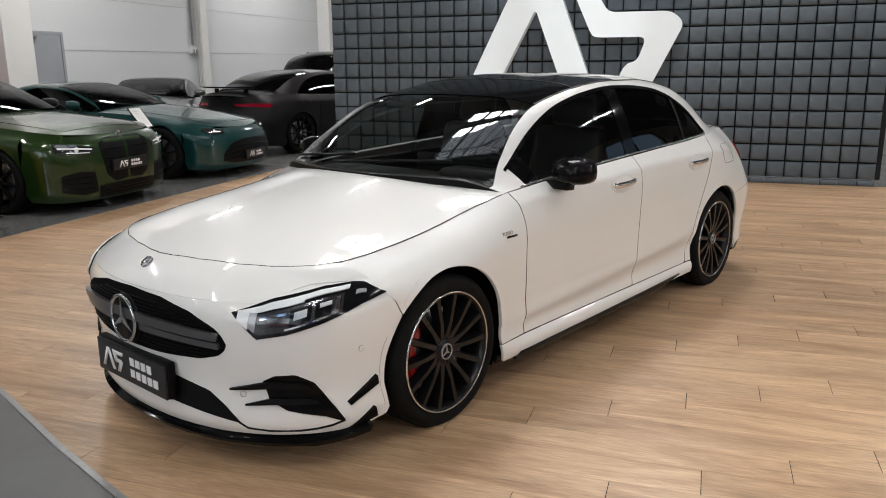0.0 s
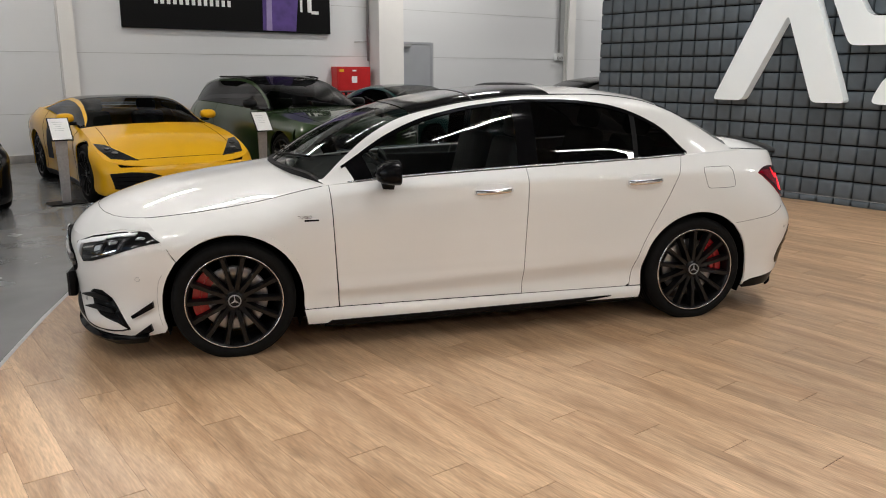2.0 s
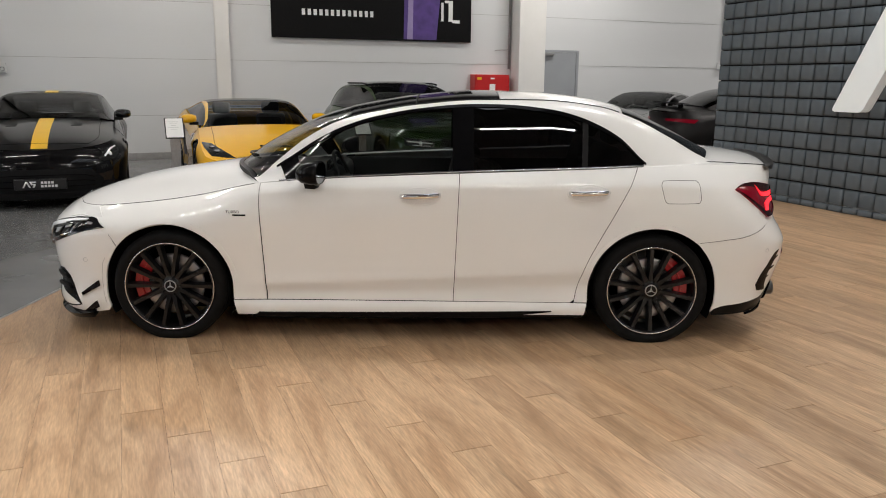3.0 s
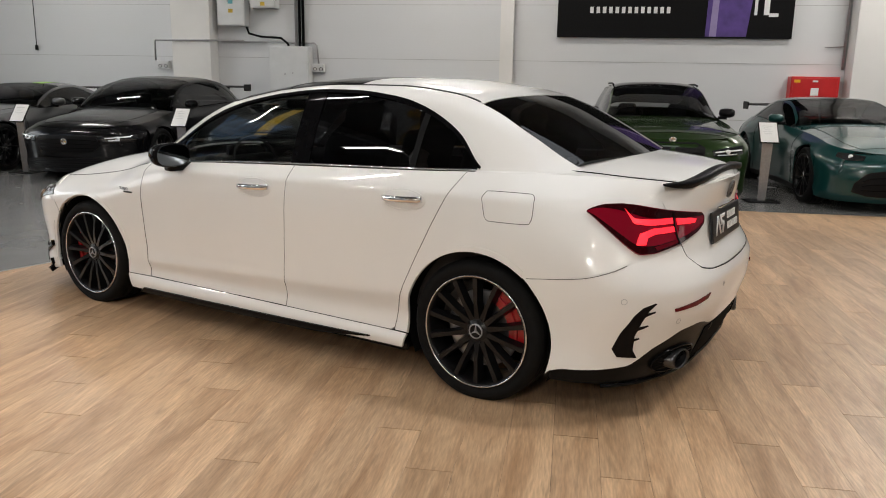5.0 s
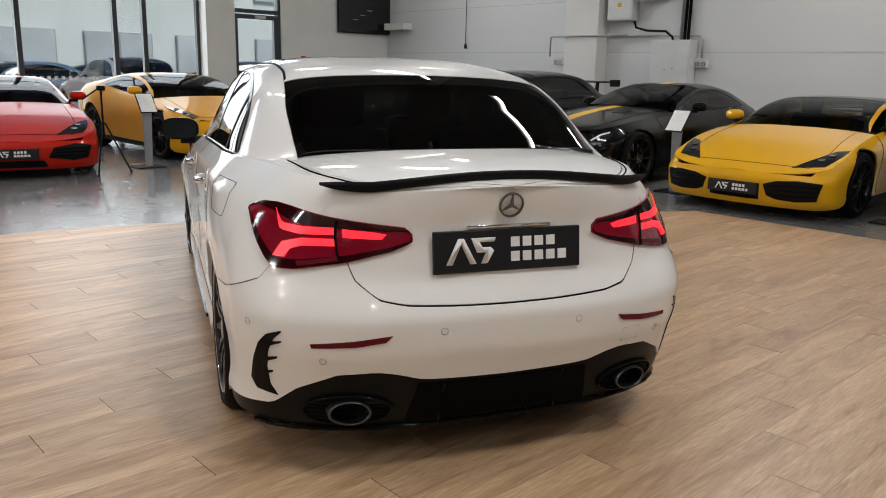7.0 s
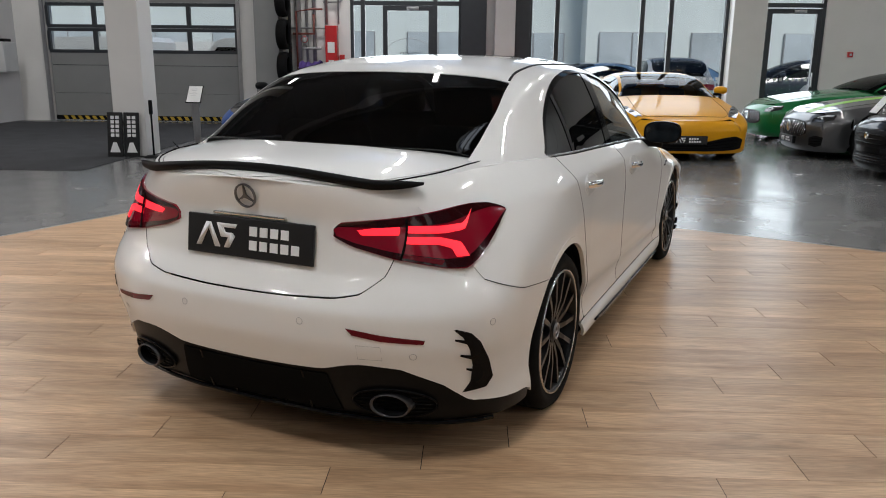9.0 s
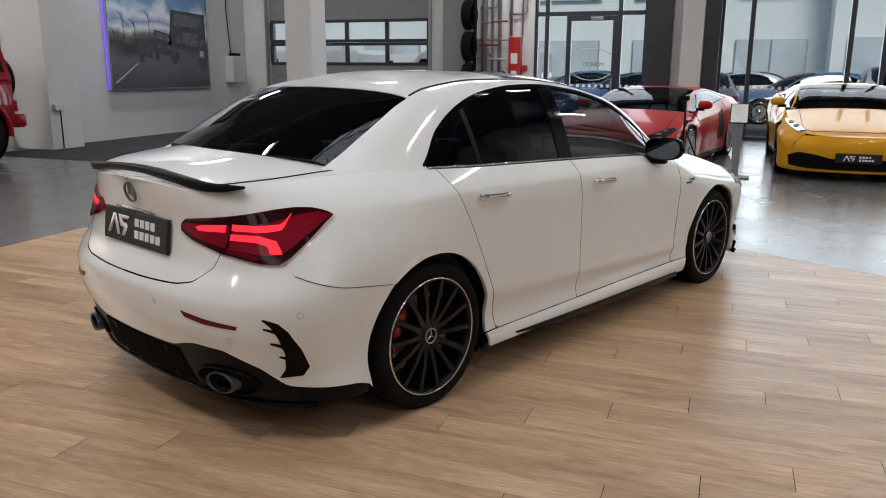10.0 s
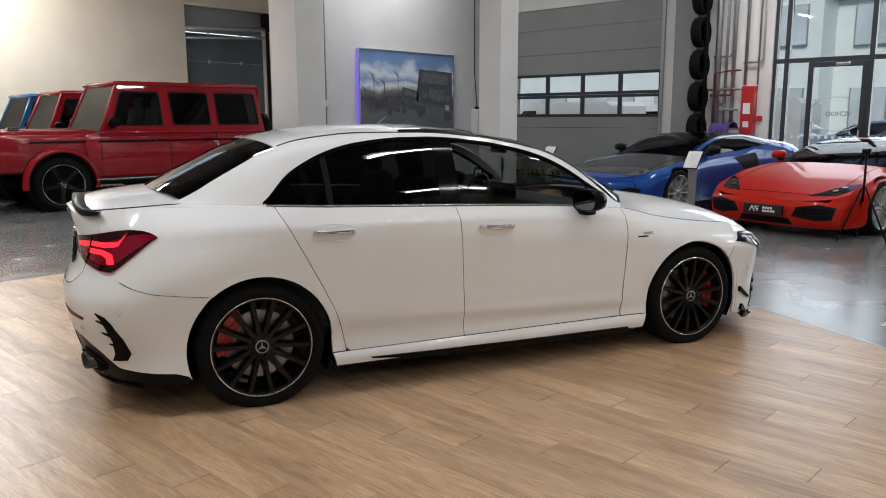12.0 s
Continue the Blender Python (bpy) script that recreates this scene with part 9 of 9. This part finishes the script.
pipe_run("conduit", [(6.95, Y1 - 0.05, 1.0), (6.95, Y1 - 0.05, CEIL)], 0.018, GALV, "grey conduit beside the pier")
sk = thing("wall_switch", "grey switch box on a conduit", "switch", pose(6.95, Y1 - 0.06, 1.75))
part("box", box(0, 0, 0, 0.12, 0.08, 0.14, 0.01), BOX_W, sk, smooth=False)
so = thing("wall_socket", "grey surface-mounted socket on the pier", "socket", pose(5.95, Y1 - 0.65, 0.72), "wall sockets")
part("box", box(0, 0, 0, 0.20, 0.09, 0.10, 0.01), BOX_W, so, smooth=False)
part("cable", tube([(0.02, -0.02, -0.04), (0.02, -0.02, -0.70)], 0.012), SATIN_BLACK, so)
# carpet and the plates that lean on the pillar
structure("carpet", prism([(4.84, 4.93), (6.1, 4.90), (12.1, 4.84), (12.1, 9.98), (4.84, 9.98)], 0.008, "z", E_FLOOR), CARPET, "dark grey carpet area", "carpet")
for k, (dy, lean) in enumerate(((0.18, 7), (-0.06, 6))):
    bd = thing("show_board", "upright black dealer plate leaning on the pillar", "show plate", pose(6.23, 4.95 + dy, E_FLOOR + 0.008, 0, 0, 180) @ pose(0, 0, 0, 0, -lean, 0), "leaning plates")
    part("board", box(0, 0, 0.31, 0.012, 0.22, 0.62, 0.003), PLATE_B, bd, smooth=False)
    part("writing", join(*[box(0.007, 0.035 - 0.07 * j, 0.30 + 0.062 * i, 0.002, 0.05, 0.045) for i in range(5) for j in range(2)]), PRINT_W, bd, "white bars of writing", smooth=False)
    part("mark", prism([(-0.075, 0.06), (0.075, 0.06), (0.02, 0.20), (-0.03, 0.20)], 0.002, "x", 0.0065), PRINT_W, bd, smooth=False)


def tripod(x, y, h, label):
    ob = thing("tripod", label, "tripod", pose(x, y, E_FLOOR), "tripods")
    part("column", tube([(0, 0, h * 0.45), (0, 0, h)], 0.013), SATIN_BLACK, ob)
    for i in range(3):
        a = 2.1 * i + 0.4
        lg = part("leg", tube([(0.02 * math.cos(a), 0.02 * math.sin(a), h * 0.62), (0.30 * math.cos(a), 0.30 * math.sin(a), 0.01)], 0.011), SATIN_BLACK, ob)
        part("foot", moved(box(0, 0, 0.012, 0.03, 0.03, 0.024, 0.006), Matrix.Translation((0.30 * math.cos(a), 0.30 * math.sin(a), 0))), RUBBER, lg)
    part("head", join(box(0, 0, h + 0.03, 0.07, 0.09, 0.06, 0.01), tube([(0, 0.04, h + 0.02), (0.10, 0.18, h - 0.10)], 0.008)), SATIN_BLACK, ob)
    return ob


tripod(6.30, -0.83, 1.02, "black camera tripod standing by the red car")
st = thing("light_stick", "black stick lamp on a small base", "lamp", pose(6.28, 4.60, E_FLOOR))
part("base", lathe([(0.0, 0.03), (0.10, 0.028), (0.14, 0.0)], 20, "z"), SATIN_BLACK, st)
part("pole", tube([(0, 0, 0.02), (0, 0, 0.80)], 0.014), SATIN_BLACK, st)
part("grip", box(0, 0, 0.70, 0.04, 0.05, 0.20, 0.01), SATIN_BLACK, st)
fl = thing("floor_gadget", "small black device on the floor", "device", pose(6.45, 4.30, E_FLOOR))
part("body", box(0, 0, 0.06, 0.12, 0.14, 0.12, 0.015), SATIN_BLACK, fl)
part("arm", tube([(0, 0, 0.12), (0.05, 0.1, 0.20)], 0.01), SATIN_BLACK, fl)

# ---------------------------------------------------------------- outside
for k, (y0, y1, h) in enumerate(((-42, -5.5, 7.3), (-5.5, 9.5, 7.1), (9.5, 46, 7.4))):
    b = thing("office_building", "pale flat-roofed commercial building with glass bands", "building")
    x = 36 + 2 * (k == 1)
    part("wall", box(x + 5, (y0 + y1) / 2, h / 2 - 0.06, 10, y1 - y0, h), FACADE, b, smooth=False)
    part("roof", box(x + 5, (y0 + y1) / 2, h + 0.1, 10.4, y1 - y0 + 0.4, 0.35), GATE_GREY, b, smooth=False)
    n = int((y1 - y0) / 4.5)
    for i in range(n):
        for f in range(2):
            yy = y0 + (i + 0.5) * (y1 - y0) / n
            w = part("window", box(x - 0.05, yy, 1.9 + 3.9 * f, 0.12, 3.3, 1.9), GALV, b, smooth=False)
            for s in (-1, 1):
                part("pane", box(x - 0.12, yy + s * 0.82, 1.9 + 3.9 * f, 0.03, 1.55, 1.85), FACADE_G, w, smooth=False)
CARS_OUT = ((19.8, -3.4, 100, "dark"), (18.4, 1.2, 92, "dark"), (18.6, -9.0, 84, "black"), (22.8, -1.4, 88, "silver"), (23.4, 3.6, 95, "dark"), (22.6, -6.4, 90, "dark"), (23.2, -11.0, 92, "silver"), (17.2, 5.9, 94, "van"), (22.6, 9.6, 90, "van"), (17.6, 11.2, 86, "van"), (17.3, -11.2, 90, "white"), (20.3, 6.4, 176, "van"), (26.5, 1.2, 90, "white"), (26.8, -4.0, 90, "silver"), (16.4, -0.6, 4, "silver"), (16.6, -4.9, -3, "white"))
# black and dark are lightened bluish: haze and reflections mixed into the paint
COLS = {"black": paint("yard_hazed_black_paint", (0.035, 0.042, 0.055), 0.25, 0.3), "dark": paint("yard_hazed_dark_paint", (0.07, 0.13, 0.22), 0.25, 0.4), "silver": paint("yard_silver_paint", (0.42, 0.43, 0.44), 0.3, 0.6), "van": paint("yard_cream_paint", (0.74, 0.74, 0.72), 0.3, 0.0), "white": paint("yard_white_paint", (0.70, 0.70, 0.69), 0.3, 0.0)}


def van(m, body):
    """White panel van with cab windows."""
    ob = thing("parked_van", "white high-roofed panel van parked in the yard", "van", m, "yard vans")
    part("body", prism([(-2.4, 0.35), (2.3, 0.35), (2.42, 0.75), (2.30, 1.02), (1.62, 1.18), (1.02, 1.86), (0.80, 1.95), (-2.25, 1.98), (-2.40, 1.85)], 1.86, "y", -0.93), body, ob, smooth=False)
    part("windscreen", prism([(1.60, 1.20), (1.63, 1.215), (1.07, 1.845), (1.04, 1.83)], 1.60, "y", -0.80), GLASS_DARK, ob, smooth=False)
    for s in (-1, 1):
        part("side_window", prism([(1.40, 1.22), (0.45, 1.22), (0.45, 1.72), (0.98, 1.72)], 0.012, "y", s * 0.935 - 0.006), GLASS_DARK, ob, smooth=False)
        for wx in (1.45, -1.50):
            part("wheel", prism([(wx + 0.33 * math.cos(a), 0.33 + 0.33 * math.sin(a)) for a in np.linspace(0, 2 * math.pi, 25)[:-1]], 0.22, "y", s * 0.84 - 0.11), RUBBER, ob, smooth=False)
    return ob


first = {}
for x, y, r, col in CARS_OUT:
    m = pose(x, y, -0.06, 0, 0, r)
    if col in first:
        copy_thing(first[col], m)
    elif col == "van":
        first[col] = van(m, COLS[col])
    else:
        first[col] = show_car("parked_car", {"black": "black estate parked in the yard, faint haze in its paint", "dark": "dark saloon parked in the yard, bluish haze in its paint", "silver": "silver saloon parked in the yard", "white": "white tall estate parked in the yard"}[col],
                              ESTATE if col in ("black", "white") else SALOON, m, COLS[col], (1.43, -1.43), 0.34, scale=(1.0, 1.0, 1.1 if col in ("black", "white") else 1.02), fine=0.6, spokes=7, rim=RIM_SILVER, rim_lip=RIM_SILVER,
                              tail=((([(0.80, 0.86), (0.6, 0.87), (0.5, 0.86)], [(0.80, 0.74), (0.6, 0.75), (0.5, 0.76)])),), group="yard cars")


# ---------------------------------------------------------------- oak planks
DECK = [(0.28, -4.62), (0.94, -3.51), (1.42, -2.68), (1.77, -2.05), (2.04, -1.53), (2.25, -1.12), (2.42, -0.76), (2.56, -0.46), (2.68, -0.20), (2.79, 0.04), (2.93, 0.38), (3.02, 0.80), (3.02, 2.45), (2.48, 3.05), (0.75, 3.98), (-5.865, 4.12), (-5.865, -4.62)]


def clip_poly(poly, area):
    """The part of a convex outline inside a convex area given anticlockwise."""
    for (ax, ay), (bx, by) in zip(area, area[1:] + area[:1]):
        res = []
        for p, q in zip(poly, poly[1:] + poly[:1]):
            sp = (bx - ax) * (p[1] - ay) - (by - ay) * (p[0] - ax)
            sq = (bx - ax) * (q[1] - ay) - (by - ay) * (q[0] - ax)
            if sp >= 0:
                res.append(p)
            if (sp > 0 > sq) or (sp < 0 < sq):
                t = sp / (sp - sq)
                res.append((p[0] + (q[0] - p[0]) * t, p[1] + (q[1] - p[1]) * t))
        poly = res
        if len(poly) < 3:
            return []
    return poly


deck = structure("floor_deck", prism(DECK, 0.003, "z", E_FLOOR + 0.0005), SATIN_BLACK, "oak plank flooring laid on the grey floor", "floor")
PW, PL, STEP = 0.176, 1.318, 0.312
rest = []
count = 0
for i in range(-40, 20):
    x = 0.73 + PW * i
    base = 1.84 - STEP * i
    for j in range(-18, 18):
        y = base + PL * j
        if y > 4.3 or y + PL < -4.8 or x < -6 or x > 3.2:
            continue
        g, e = 0.0005, 0.0016
        q = clip_poly([(x - PW / 2 + g, y + e), (x + PW / 2 - g, y + e), (x + PW / 2 - g, y + PL - e), (x - PW / 2 + g, y + PL - e)], DECK)
        if not q:
            continue
        if count < 300 and -4.0 < x:
            cx, cy = sum(a for a, _ in q) / len(q), sum(b for _, b in q) / len(q)
            part("plank", prism([(a - cx, b - cy) for a, b in q], 0.004, "z", -0.004 + random.uniform(-0.0003, 0.0), ), OAK, deck, smooth=False, m=Matrix.Translation((cx, cy, 0)))
            count += 1
        else:
            rest.append(prism(q, 0.004, "z", -0.004))
tagged(part("planks_far", join(*rest), OAK, deck, smooth=False), kind="stuff")
for (a, b), (c, d) in zip(DECK, DECK[1:-2]):
    v = Vector((c - a, d - b, 0))
    n = Vector((v.y, -v.x, 0)).normalized()
    p0, p1 = Vector((a, b, 0)), Vector((c, d, 0))
    q = [p0, p1, p1 + n * 0.025, p0 + n * 0.025]
    part("edge_strip", ([(*p.xy, 0.001) for p in q] + [(*p.xy, E_FLOOR) for p in q], [(0, 1, 2, 3), (7, 6, 5, 4), (0, 4, 5, 1), (1, 5, 6, 2), (2, 6, 7, 3), (3, 7, 4, 0)]), STEEL, deck, "thin metal edge strip", smooth=False)

# ---------------------------------------------------------------- acoustic tiles
TS = 0.2014
prof = ((0.0, 0.5), (0.024, 0.5), (0.042, 0.478), (0.054, 0.42), (0.060, 0.30))
tv = []
for h, k in prof:
    w = TS * 0.925
    tv += [(h, -w * k, -w * k), (h, w * k, -w * k), (h, w * k, w * k), (h, -w * k, w * k)]
tf = [(j * 4 + i, j * 4 + (i + 1) % 4, j * 4 + 4 + (i + 1) % 4, j * 4 + 4 + i) for j in range(4) for i in range(4)] + [(16, 17, 18, 19)]
tile_me = mesh_of("acoustic_tile", tv, tf, FOAM, True)
far = []
ny, nz = 35, 22
for i in range(ny):
    for j in range(nz):
        y, z = FY0 + TS * (i + 0.5), 0.075 + TS * (j + 0.5)
        if j == 0:
            far.append(moved((tv, tf), Matrix.Translation((FX - 0.018, y, 0.036)) @ Matrix.Diagonal((1, 1, 0.36, 1))))
        if j < 9 and i >= ny - 33:
            part("acoustic_tile", tile_me, FOAM, foam_wall, m=pose(FX - 0.018, y, z) @ Matrix.Scale(random.uniform(0.985, 1.0), 4))
        else:
            far.append(moved((tv, tf), Matrix.Translation((FX - 0.018, y, z))))
tagged(part("acoustic_tiles_far", join(*far), FOAM, foam_wall), kind="stuff")
